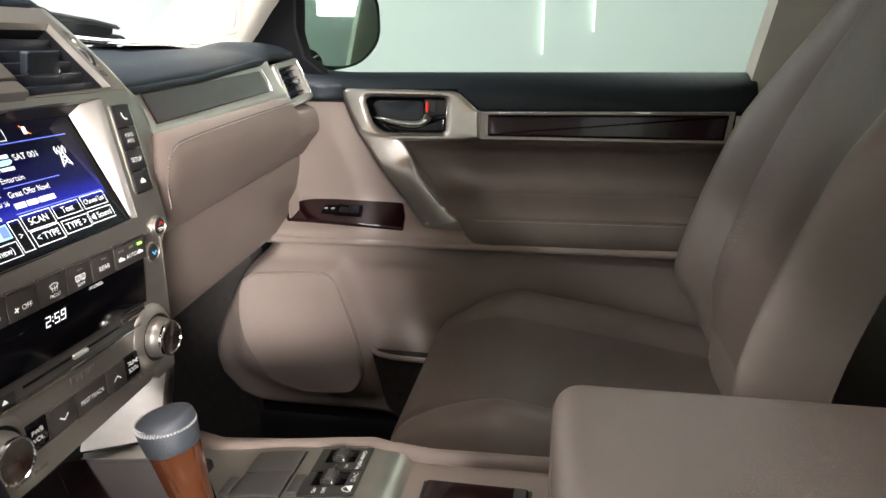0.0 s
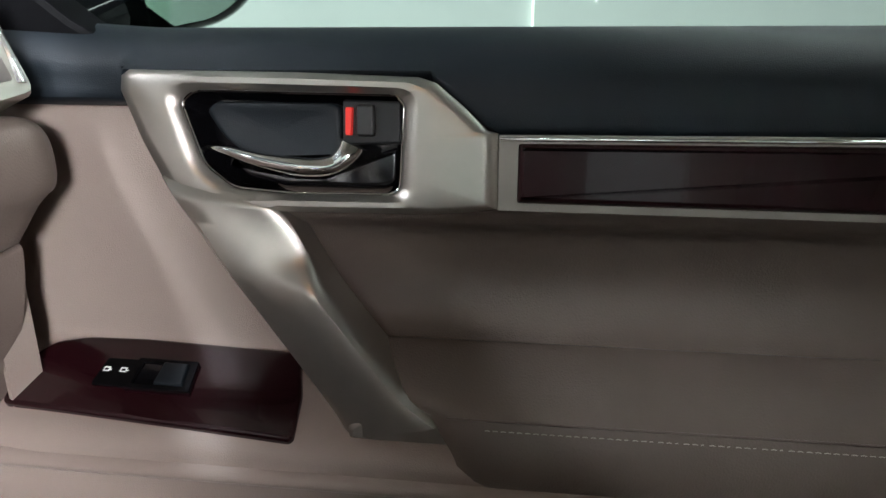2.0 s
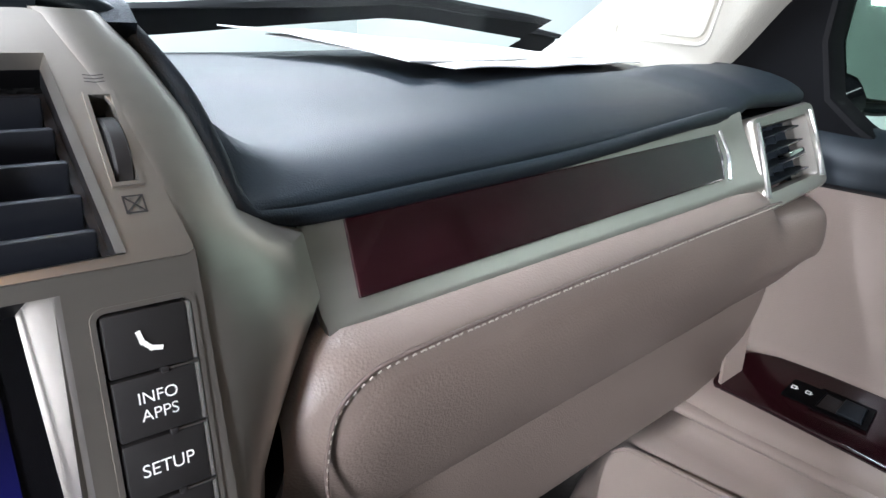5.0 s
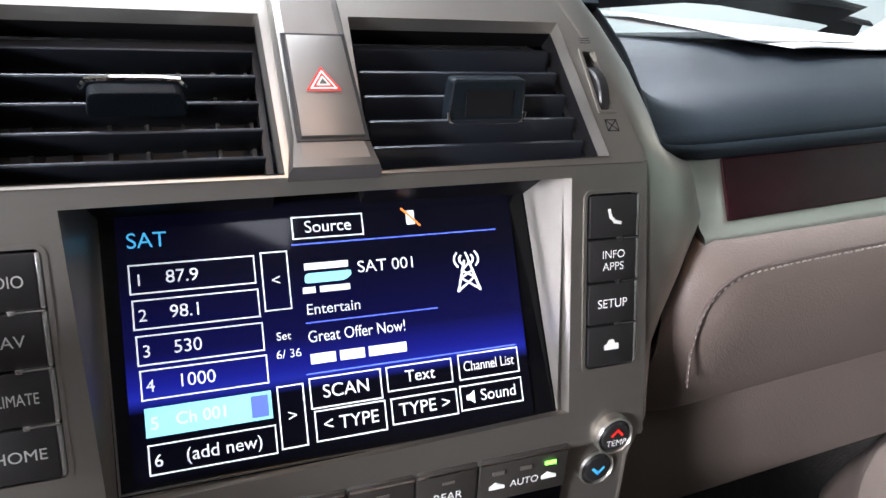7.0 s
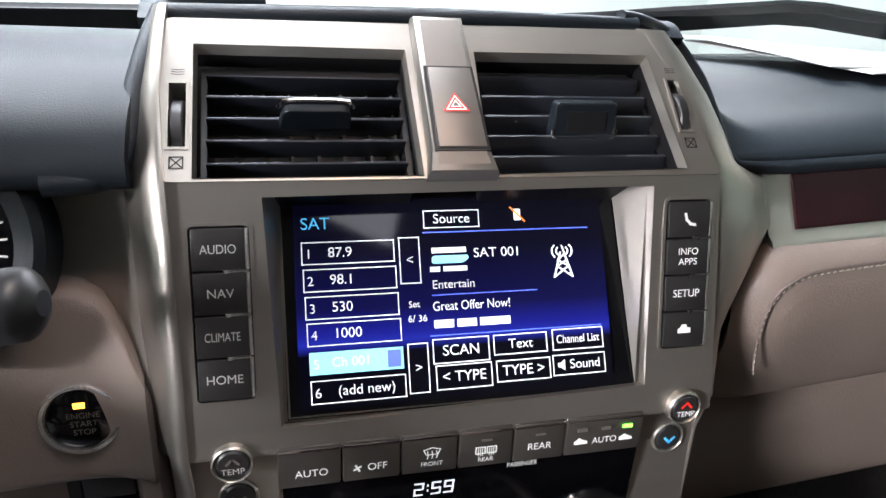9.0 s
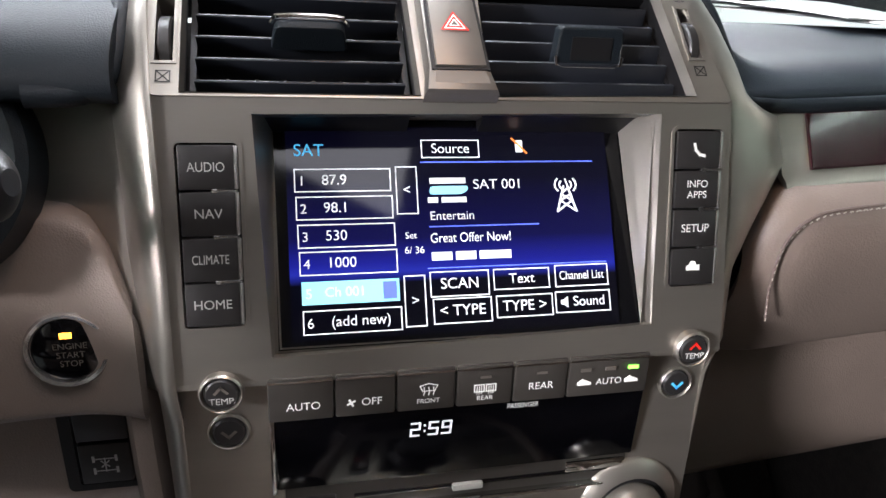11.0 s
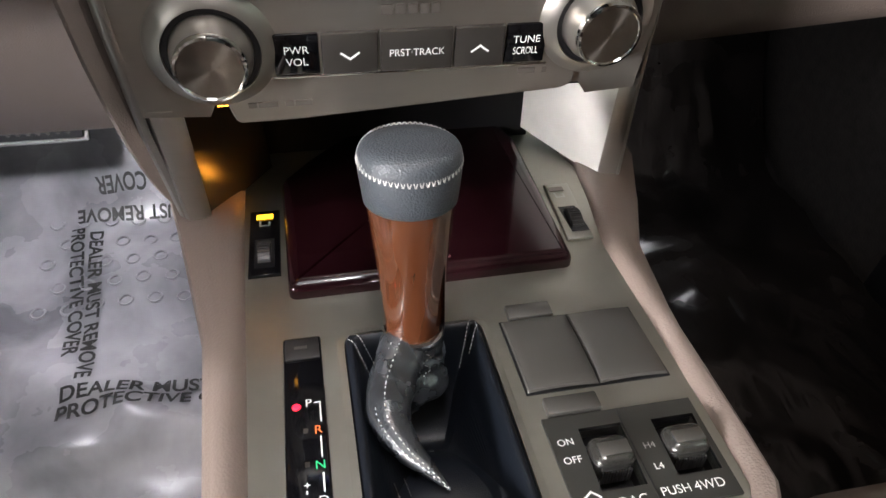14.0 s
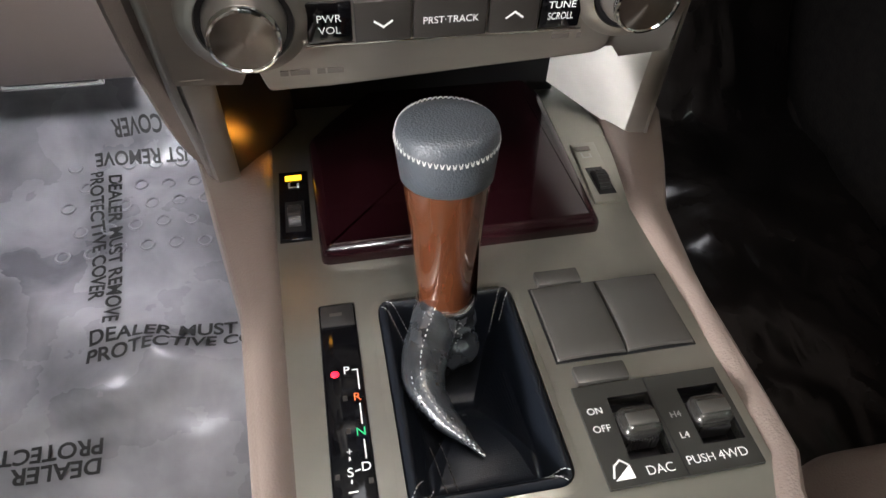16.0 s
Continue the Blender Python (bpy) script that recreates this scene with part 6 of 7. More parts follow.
def door():
    d = thing("passenger_door", "closed beige and charcoal passenger door with mahogany inlays", "car door")
    ys = (0.72, 0.66, 0.60, 0.55, 0.48, 0.42, 0.39, 0.375, 0.36, 0.345, 0.33, 0.315, 0.30, 0.285, 0.27, 0.255, 0.24, 0.225)
    rows = [smooth_line([(x + 0.012 * max(0, (y - 0.55) / 0.17) + (0.03 * min(1, max(0, (start_of(z) - y) / 0.02)) if z > 0.9 else 0), y, z) for x, z in DOOR_FRONT], 3) for y in ys]
    part("front_card", sheet(rows, 0.006), TRIM, d, "beige moulded front of the door card")
    # rear upholstery: hollow over the padded armrest
    prof = [Vector((x, 0, z)) for x, z in ((0.735, 1.029), (0.7225, 1.0255), (0.7205, 1.018), (0.729, 1.007), (0.746, 0.996), (0.757, 0.972), (0.758, 0.948), (0.7500, 0.9275), (0.7410, 0.9185), (0.7385, 0.9165), (0.7360, 0.9190), (0.7300, 0.9180), (0.714, 0.910), (0.697, 0.9000), (0.686, 0.8895), (0.6800, 0.875), (0.6775, 0.858), (0.6790, 0.842), (0.6860, 0.832), (0.702, 0.826))]
    prof = smooth_line(prof, 3)
    rows = []
    for p in prof:
        y0 = start_of(p.z)
        row = []
        for j in range(25):
            t = j / 24
            y = lerp(y0, -0.235, t ** 1.6)
            edge = max(0, 1 - (y0 - y) / 0.022)
            row.append((p.x + 0.006 * edge ** 2 + (0.006 * max(0, t - 0.7) / 0.3 if p.z < 0.92 else 0), y, p.z + 0.002 * t))
        rows.append(row)
    part("armrest_pad", sheet(rows, 0.006), DOOR_LEATHER, d, "beige leather hollow and armrest pad")
    part("armrest_seam", tube([(0.6838, lerp(0.250, -0.23, i / 20), 0.8870 + 0.0015 * i / 20) for i in range(21)], 0.0009, 5), LEATHER_DARK, d)
    stitches([(0.6812, lerp(0.225, -0.23, i / 30), 0.8812 + 0.0015 * i / 30) for i in range(31)], STITCH, d, 0.0052, 0.00035, 0.0034)
    # ledge strip under the pad, then the lower panel with the speaker bulge
    rows = [smooth_line([(0.70, y, 0.842), (0.684, y, 0.840), (0.6765, y, 0.834), (0.6775, y, 0.827), (0.69, y, 0.822), (0.70, y, 0.82)], 3) for y in (0.66, 0.5, 0.3, 0.24, 0.1, -0.1, -0.235)]
    part("ledge", sheet(rows, 0.004), TRIM, d, "beige ledge strip")
    def front_of(z):
        """How far the lower panel reaches forward at a height: a round sweep about the speaker."""
        tab = ((0.83, 0.616), (0.816, 0.626), (0.77, 0.669), (0.715, 0.716), (0.66, 0.750), (0.62, 0.769), (0.585, 0.781), (0.556, 0.783), (0.525, 0.775), (0.488, 0.744), (0.468, 0.700), (0.455, 0.64), (0.447, 0.56), (0.44, 0.46))
        for (z0, y0), (z1, y1) in zip(tab, tab[1:]):
            if z >= z1:
                return lerp(y0, y1, (z0 - z) / (z0 - z1))
        return 0.44
    rows = []
    for j in range(57):
        z = lerp(0.828, 0.4405, (j / 56) ** 0.85)
        yf = front_of(z)
        row = []
        for i in range(61):
            y = lerp(yf, -0.235, (i / 60) ** 1.35)
            x = 0.698 + 0.02 * max(0, (0.80 - z) / 0.38)
            # the bulge is bounded behind by a slanting ridge
            edge = lerp(0.478, 0.418, min(1, max(0, (0.775 - z) / 0.23)))
            a = 1 / (1 + math.exp(-(y - edge) / 0.005))
            b = 1 / (1 + math.exp(-(0.785 - z) / 0.005))
            f = 1 / (1 + math.exp((y - 0.705) / 0.010))
            g = 1 / (1 + math.exp(-(z - (0.510 + 0.4 * max(0, y - 0.60))) / 0.009))
            x -= 0.034 * a * b * f * g
            hol = math.exp(-(((y - 0.36) / 0.065) ** 2)) * (1 / (1 + math.exp(-(z - 0.645) / 0.01))) * (1 - a) * b
            x += 0.024 * hol
            x -= 0.008 * (1 / (1 + math.exp((z - 0.625) / 0.012))) * (1 / (1 + math.exp(-(y - 0.25) / 0.02))) * (1 - a)
            # a set-back plain panel behind the hollow
            x += 0.012 / (1 + math.exp((y - (0.235 - 0.25 * (0.80 - z))) / 0.004))
            # rolled outer rim
            x += 0.045 * max(0, 1 - (yf - y) / 0.035) ** 2.2 + 0.05 * max(0, (0.475 - z) / 0.035) ** 1.5
            row.append((x, y, z))
        rows.append(row)
    part("lower_card", sheet(rows, 0.006), TRIM, d, "beige lower panel with speaker bulge and pocket")
    # raised speaker cover
    cover = [(-0.676, 0.743), (-0.651, 0.767), (-0.510, 0.776), (-0.487, 0.763), (-0.452, 0.652), (-0.436, 0.566), (-0.459, 0.531), (-0.549, 0.523), (-0.628, 0.543), (-0.676, 0.620), (-0.685, 0.687)]
    msp = frame_of((0.6645, 0, 0), (0, -1, 0), (0, 0, 1))
    part("speaker_cover", prism(msp, round_poly(cover, 0.022, 5), -0.03, 0.0040, 0.0048, 4), TRIM, d, "beige raised speaker cover")
    rim = [msp @ Vector((x, z, 0.003)) for x, z in round_poly(cover, 0.022, 5)]
    part("speaker_rim", tube(rim[4:30], [0.0012 + 0.0026 * math.sin(math.pi * k / 25) for k in range(26)], 8), TRIM, d)
    # map pocket: beige lip, the shade below put in as a dark plate
    lip = smooth_line([(0.690, 0.428, 0.622), (0.684, 0.418, 0.613), (0.680, 0.395, 0.608), (0.680, 0.33, 0.604), (0.680, 0.10, 0.602), (0.680, -0.235, 0.602)], 6)
    part("pocket_lip", tube(lip, 0.0055, 8), TRIM, d, "beige lip of the door pocket")
    part("pocket_shade", prism(frame_of((0.690, 0, 0), (0, -1, 0), (0, 0, 1)), round_poly([(-0.425, 0.612), (0.234, 0.604), (0.234, 0.43), (-0.34, 0.43), (-0.40, 0.50)], 0.01), -0.01, 0.006, 0.003), CARPET, d, "dark plate for the shade of the lower door pocket")
    # charcoal sill pad with its end by the mirror
    rows = []
    for y in (0.66, 0.62, 0.58, 0.54, 0.51, 0.48, 0.475, 0.4725, 0.45, 0.41, 0.37, 0.33, 0.29, 0.266, 0.262, 0.254, 0.246, 0.238, 0.230, 0.222, 0.20, 0.15, 0.10, 0.05, 0.0, -0.06, -0.12, -0.18, -0.232):
        f = max(0, (y - 0.47) / 0.19)
        zl = 1.0865 if y > 0.474 else (1.104 if y > 0.264 else lerp(1.068, 1.101, min(1, max(0, (y - 0.226) / 0.038))))
        k = min(1, max(0, (zl - 1.068) / 0.036))
        rows.append(smooth_line([(0.81, y, 1.115), (0.800, y, 1.1275 + 0.010 * f), (0.782, y, 1.1315 + 0.012 * f), (0.758, y, 1.1235 + 0.010 * f), (0.739, y, lerp(1.108, 1.1105, k) + 0.006 * f), (lerp(0.7300, 0.7330, k) + 0.01 * f, y, lerp(1.088, 1.1062, k)), (lerp(0.7290, 0.7318, k), y, zl), (0.740, y, zl - 0.006)], 3))
    part("sill_pad", sheet(rows, 0.006), DARK, d, "charcoal soft sill pad")
    part("window_seal", rbox(Matrix(), 0.797, 0.806, -0.235, 0.64, 1.110, 1.1305, 0.002), BLACK, d, "black rubber window seal")
    # long mahogany inlay with its bright frame
    mi = frame_of((0.7170, 0, 1.046), (0, -1, 0), (0.05, 0, 1))
    o = [(-0.2215, -0.0255), (-0.2215, 0.0210), (0.1965, 0.0245), (0.1905, -0.0265)]
    n = round_poly([(-0.2095, -0.0205), (-0.2095, 0.0165), (0.1880, 0.0195), (0.1830, -0.0225)], 0.0018)
    part("inlay_frame", plate(mi, o, [n], -0.008, 0.002), FRAME_PAINT, d, "champagne metallic frame")
    part("inlay_edge", tube([mi @ Vector((-0.221, 0.0190, 0.002)), mi @ Vector((0.196, 0.0222, 0.002))], 0.0014, 6), CHROME, d)
    part("wood_inlay", prism(mi, n, -0.004, 0.0040, 0.0042, 5), WOOD, d, "glossy dark mahogany inlay")
    # handle surround
    mt = frame_of((0.7190, 0, 1.03), (0, -1, 0), (0.147, 0, 1))

    def uv(y, z):
        return (-y, (z - 1.03) * 1.0108)
    outer = [uv(0.4735, 1.092), uv(0.4725, 1.1010), uv(0.4665, 1.1050), uv(0.35, 1.1035), uv(0.273, 1.1010), uv(0.262, 1.0975), uv(0.244, 1.0830), uv(0.229, 1.0690), uv(0.2225, 1.0675), uv(0.2218, 1.0205), uv(0.241, 1.0180), uv(0.264, 1.0160), uv(0.345, 1.0150), uv(0.366, 1.0150), uv(0.376, 1.0125), uv(0.392, 1.0105), uv(0.408, 1.0095), uv(0.426, 1.012), uv(0.444, 1.030), uv(0.460, 1.060)]
    rec = round_poly([uv(0.433, 1.085), uv(0.424, 1.0925), uv(0.288, 1.0905), uv(0.282, 1.085), uv(0.2845, 1.031), uv(0.291, 1.0270), uv(0.357, 1.0262), uv(0.398, 1.029), uv(0.418, 1.0440)], 0.007, 5)
    cx, cy = uv(0.352, 1.058)

    def reach(poly, a):
        """How far the outline lies from the cup's middle along the angle a."""
        best = 0.01
        dx, dy = math.cos(a), math.sin(a)
        for (x0, y0), (x1, y1) in zip(poly, poly[1:] + poly[:1]):
            ex, ey = x1 - x0, y1 - y0
            det = ex * dy - ey * dx
            if abs(det) > 1e-9:
                k = ((cx - x0) * dy - (cy - y0) * dx) / det
                r = (x0 + ex * k - cx) * dx + (y0 + ey * k - cy) * dy
                if -1e-6 <= k <= 1 + 1e-6 and r > best:
                    best = r
        return best
    angles = sorted([2 * math.pi * k / 120 - math.pi for k in range(120)] + [math.atan2(y - cy, x - cx) for x, y in outer])

    def rim(k, z):
        out = []
        for a in angles:
            ro, ri = reach(outer, a), reach(rec, a)
            w = ro - ri
            # k above 0: a width in from the outer edge, below 0: out from the cup's edge
            r = ro - min(k, w * 0.35) if k >= 0 else ri + min(-k - 0.0001, w * 0.35)
            out.append(mt @ Vector((cx + r * math.cos(a), cy + r * math.sin(a), z)))
        return out
    rings = [rim(0, -0.012), rim(0, 0.0005), rim(0.0012, 0.0018), rim(0.0075, 0.0046), rim(0.010, 0.0050), rim(-0.011, 0.0050), rim(-0.008, 0.0046), rim(-0.0016, 0.0010), rim(-0.0001, -0.0008), rim(-0.0001, -0.010)]
    part("handle_surround", sheet(rings, close=True), HANDLE_PAINT, d, "champagne metallic handle surround")
    part("handle_cup", sheet([[mt @ Vector((cx + (p[0] - cx) * k, cy + (p[1] - cy) * k2, z)) for p in rec] for k, k2, z in ((1.0, 1.0, -0.001), (0.985, 0.975, -0.004), (0.95, 0.92, -0.012), (0.88, 0.84, -0.024), (0.1, 0.1, -0.026))], close=True), GLOSS, d, "gloss black handle cup")
    part("cup_rim", tube([mt @ Vector((cx + (p[0] - cx) * 0.993, cy + (p[1] - cy) * 0.985, -0.0022)) for p in rec + rec[:1]], 0.0009, 6), CHROME, d)
    pad = round_poly([uv(0.420, 1.080), uv(0.413, 1.0855), uv(0.326, 1.0855), uv(0.3255, 1.052), uv(0.340, 1.043), uv(0.386, 1.0475), uv(0.408, 1.062)], 0.009, 5)
    px, py = uv(0.372, 1.066)
    part("cup_pad", sheet([[mt @ Vector((px + (x - px) * k, py + (y - py) * k, z)) for x, y in pad] for k, z in ((1.0, -0.026), (1.0, -0.013), (0.985, -0.0112), (0.95, -0.0102), (0.88, -0.0100), (0.7, -0.0112), (0.45, -0.0128), (0.2, -0.0137), (0.01, -0.014))], close=True), DARK, d, "charcoal pad behind the handle")
    bx = part("lock_box", prism(mt, round_poly([uv(0.324, 1.0875), uv(0.2855, 1.0865), uv(0.2855, 1.0600), uv(0.324, 1.0585)], 0.002), -0.022, -0.005, 0.0015), BLACK, d, "black lock slider housing")
    part("lock_slider", prism(mt, round_poly([uv(0.3145, 1.0845), uv(0.302, 1.0845), uv(0.302, 1.0640), uv(0.3145, 1.0640)], 0.003), -0.008, -0.001, 0.002, 3), BUTTON, bx)
    part("lock_flag", prism(mt, round_poly([uv(0.3212, 1.0825), uv(0.3165, 1.0825), uv(0.3172, 1.0648), uv(0.3212, 1.0648)], 0.001), -0.008, -0.001, 0.0008), RED, bx, "red unlocked flag")
    # chrome lever: a tapered blade with a bright upper edge, curving up into its pivot
    lev = smooth_line([(*uv(y, z), w) for y, z, w in ((0.419, 1.0555, -0.008), (0.403, 1.0535, -0.003), (0.383, 1.0488, 0.001), (0.358, 1.0448, 0.003), (0.339, 1.0440, 0.003), (0.327, 1.0465, 0.002), (0.3195, 1.0530, 0.000), (0.3165, 1.0590, -0.004))], 5)
    n = len(lev)
    rows = []
    for i, p in enumerate(lev):
        t = i / (n - 1)
        h = lerp(0.0016, 0.0062, min(1, t * 2.2)) + 0.0035 * max(0, (t - 0.72) / 0.28)
        dirn = (lev[min(i + 1, n - 1)] - lev[max(i - 1, 0)]).normalized()
        up = Vector((-dirn.y, dirn.x, 0)).normalized()
        rows.append([mt @ (p + up * (h * math.cos(a)) + Vector((0, 0, h * 0.75 * math.sin(a)))) for a in [2 * math.pi * k / 14 for k in range(14)]])
    part("lever", sheet(rows, close=True), CHROME, d, "curved chrome door lever")
    low = [uv(0.405, 1.049), uv(0.383, 1.0440), uv(0.358, 1.0400), uv(0.335, 1.0400), uv(0.322, 1.047), uv(0.2865, 1.0585), uv(0.2865, 1.036), uv(0.295, 1.0305), uv(0.362, 1.0305), uv(0.39, 1.036)]
    part("lever_back", prism(mt, round_poly(low, 0.004, 3), -0.020, -0.006, 0.004, 4), GLOSS, d, "gloss black lower part of the lever")
    # grab handle: one broad bevelled limb from the surround down to the armrest
    ou = [(0.7165, 0.446, 1.036), (0.7150, 0.434, 1.018), (0.7130, 0.420, 0.998), (0.7110, 0.403, 0.972), (0.7080, 0.378, 0.938), (0.7045, 0.351, 0.902), (0.7010, 0.328, 0.870), (0.699, 0.322, 0.858)]
    iu = [(0.7165, 0.372, 1.022), (0.7165, 0.363, 1.013), (0.7155, 0.3555, 1.002), (0.7130, 0.345, 0.984), (0.7110, 0.330, 0.960), (0.7085, 0.303, 0.925), (0.7050, 0.279, 0.898), (0.700, 0.252, 0.880)]
    so, si = smooth_line(ou, 5), smooth_line(iu, 5)
    rows = []
    for i, (a, b) in enumerate(zip(so, si)):
        t = i / (len(so) - 1)
        k = max(0, min(1, (t - 0.05) / 0.45))
        k = k * k * (3 - 2 * k)
        lift, rise = 0.008 + 0.007 * k, (0.007 + 0.003 * k) * min(1, 0.25 + t / 0.12)
        g = max(0, min(1, (t - 0.40) / 0.16))
        g = g * g * (3 - 2 * g)
        def top(v):
            return v * lerp(0.85 / max(v, 0.3), 1, min(1, t / 0.30))
        # the face turns up above the bend and towards the floor below it
        c = [(q, dx if dx > 0 else -lerp(rise * up, lift * down, g)) for q, dx, up, down in ((0.0, 0.014, 0, 0), (0.0, 0.0, 0.1, 0), (0.03, 0.0, top(0.35), 0.12), (0.10, 0.0, top(0.9), 0.25), (0.30, 0.0, top(0.98), 0.52), (0.55, 0.0, top(0.68), 0.80), (0.80, 0.0, top(0.36), 1.02), (0.90, 0.0, top(0.26), 1.0), (0.97, 0.0, top(0.12), 0.7), (1.0, 0.0, 0.0, 0.3), (1.0, 0.008, 0, 0), (1.0, 0.026, 0, 0))]
        rows.append([a.lerp(b, q) + Vector((dx, 0, 0)) for q, dx in c])
    part("grab_handle", sheet(rows, 0.002), HANDLE_PAINT, d, "champagne metallic grab handle")
    part("handle_foot", prism(frame_of((0.698, 0, 0), (0, -1, 0), (0, 0, 1)), round_poly([(-0.321, 0.868), (-0.3205, 0.8585), (-0.290, 0.8545), (-0.236, 0.8500), (-0.250, 0.880), (-0.279, 0.899)], 0.003), -0.03, 0.004, 0.004, 3), HANDLE_PAINT, d)
    # switch panel on the ledge
    mg = frame_of((0.70, 0, 0.8645), (0, -1, 0), (0.9, 0, 0.42))

    def gp(x, y):
        return (-y, (x - 0.70) / 0.9 * 0.993)
    wd = round_poly([gp(0.699, 0.586), gp(0.736, 0.590), gp(0.753, 0.574), gp(0.759, 0.548), gp(0.760, 0.50), gp(0.757, 0.42), gp(0.755, 0.372), gp(0.720, 0.3605), gp(0.6860, 0.3575), gp(0.6915, 0.45), gp(0.696, 0.53)], 0.006)
    part("switch_wood", prism(mg, wd, -0.006, 0.004, 0.003, 3), WOOD, d, "glossy mahogany switch panel")
    sw = part("window_switch", prism(mg, round_poly([gp(0.7165, 0.524), gp(0.7395, 0.521), gp(0.7385, 0.447), gp(0.715, 0.4445)], 0.003), 0.002, 0.0056, 0.001), SAIL, d, "black window and lock switch")
    part("rocker_frame", plate(mg, [gp(0.7150, 0.496), gp(0.7395, 0.494), gp(0.7385, 0.4465), gp(0.714, 0.444)], [[gp(0.7180, 0.491), gp(0.7365, 0.4895), gp(0.7356, 0.4515), gp(0.7175, 0.4495)]], 0.004, 0.0075), SAIL, sw)
    part("rocker_hollow", prism(mg, [gp(0.7180, 0.491), gp(0.7365, 0.4895), gp(0.736, 0.472), gp(0.7178, 0.472)], 0.0054, 0.0059), GLOSS, sw)
    part("window_rocker", prism(mg, [gp(0.7182, 0.473), gp(0.7362, 0.472), gp(0.7354, 0.4525), gp(0.7178, 0.4505)], 0.004, 0.0098, 0.002, 3), DARK, sw)
    for y in (0.516, 0.5025):
        u, v = gp(0.729, y)
        stroke(mg, [(u - 0.0026, v - 0.0014), (u + 0.0016, v - 0.0014), (u + 0.0016, v + 0.0018), (u - 0.0026, v + 0.0018)], 0.0006, LEGEND, sw, "lock_icon", 0.0063, True)
        stroke(mg, [(u + 0.0016, v - 0.0004), (u + 0.0032, v - 0.0002)], 0.0006, LEGEND, sw, "lock_icon", 0.0063)
    # glass, black corner sail, outer skin
    w = new("window_pane", mesh_of("window_pane", sheet([[(0.806 - 0.30 * max(0, z - 1.1) ** 1.3, y, z) for z in (1.08, 1.2, 1.3, 1.4, 1.5, 1.55)] for y in (0.62, 0.3, 0.0, -0.27)], 0.003), TINTED))
    w.parent, w.visible_shadow = d, False
    ms = Matrix(((0, 0, -1, 0.775), (1, 0, 0, 0), (0, 1, 0, 0), (0, 0, 0, 1)))
    part("mirror_sail", prism(ms, [(0.74, 1.10), (0.735, 1.19), (0.66, 1.195), (0.632, 1.245), (0.615, 1.30), (0.56, 1.30), (0.565, 1.21), (0.553, 1.160), (0.525, 1.138), (0.49, 1.118)], -0.02, 0.015, 0.006), SAIL, d, "black plastic corner sail")
    part("window_frame", tube(smooth_line([(0.80, -0.235, 1.08), (0.795, -0.238, 1.14), (0.765, -0.27, 1.28), (0.70, -0.32, 1.46)], 5), 0.011, 8), BLACK, d, "black window frame")
    part("window_frame", tube(smooth_line([(0.785, 0.64, 1.10), (0.775, 0.60, 1.28), (0.72, 0.42, 1.44), (0.67, 0.2, 1.55), (0.69, -0.3, 1.56)], 6), 0.014, 8), BLACK, d, "black window frame")
    part("outer_skin", sheet([[(0.83, y, 1.105), (0.865, y, 1.05), (0.87, y, 0.8), (0.86, y, 0.3)] for y in (-0.28, 0.3, 0.95)], 0.01), BODY_PAINT, d, "dark painted outer panel")
    part("door_edge", rbox(Matrix(), 0.735, 0.86, -0.262, -0.236, 0.35, 1.10, 0.006), BLACK, d, "dark rear edge of the door")
    return d


door()


def mirror():
    m = thing("side_mirror", "black outside mirror on the passenger door", "mirror")
    c = Vector((0.985, 0.565, 1.205))
    fr = frame_of(c, (0.35, -0.94, 0.0), (0, 0, 1))
    out = round_poly([(-0.085, -0.060), (-0.095, 0.085), (0.09, 0.085), (0.092, -0.015), (0.05, -0.062), (-0.03, -0.078)], 0.04, 6)
    n = len(out)
    part("housing", sheet([[fr @ Vector((x * k, y * k, z)) for x, y in out] for k, z in ((0.98, 0.004), (1.03, 0.0), (1.06, -0.02), (1.0, -0.07), (0.7, -0.10), (0.05, -0.11))], close=True), GLOSS, m, "gloss black mirror housing")
    part("mirror_glass", prism(fr, [(x * 0.97, y * 0.97) for x, y in out], -0.004, 0.0005), MIRROR, m, "silvered mirror glass")
    part("arm", tube([(0.80, 0.62, 1.13), (0.88, 0.62, 1.13), (0.93, 0.60, 1.15)], [0.03, 0.025, 0.025], 10), GLOSS, m)
    return m


MIRROR = material("mirror_silver", (0.42, 0.46, 0.45), 0.02, metal=1.0, vary=0.01, rough_vary=0.005)
mirror()


def driver_door():
    d = thing("driver_door", "unseen beige driver door with charcoal sill, opened to let light in", "car door")
    part("door_card", rbox(Matrix(), -0.80, -0.735, -0.26, 0.66, 0.40, 1.06, 0.03), TRIM, d, "beige moulded door card")
    part("sill_pad", rbox(Matrix(), -0.81, -0.73, -0.26, 0.66, 1.05, 1.128, 0.02), DARK, d, "charcoal sill pad")
    w = part("window_pane", sheet([[(-0.806 + 0.30 * max(0, z - 1.1) ** 1.3, y, z) for z in (1.08, 1.2, 1.3, 1.4, 1.5, 1.55)] for y in (0.62, 0.3, 0.0, -0.27)], 0.003), TINTED, d)
    w.visible_shadow = False
    part("outer_skin", sheet([[(-0.83, y, 1.105), (-0.865, y, 1.05), (-0.87, y, 0.8), (-0.86, y, 0.3)] for y in (-0.28, 0.3, 0.66)], 0.01), BODY_PAINT, d, "dark painted outer panel")
    # door is out of view; its opening angle is set to let side light in
    d.matrix_world = pose(-0.84, 0.68, 0, 0, 0, -48) @ pose(0.84, -0.68, 0)


driver_door()


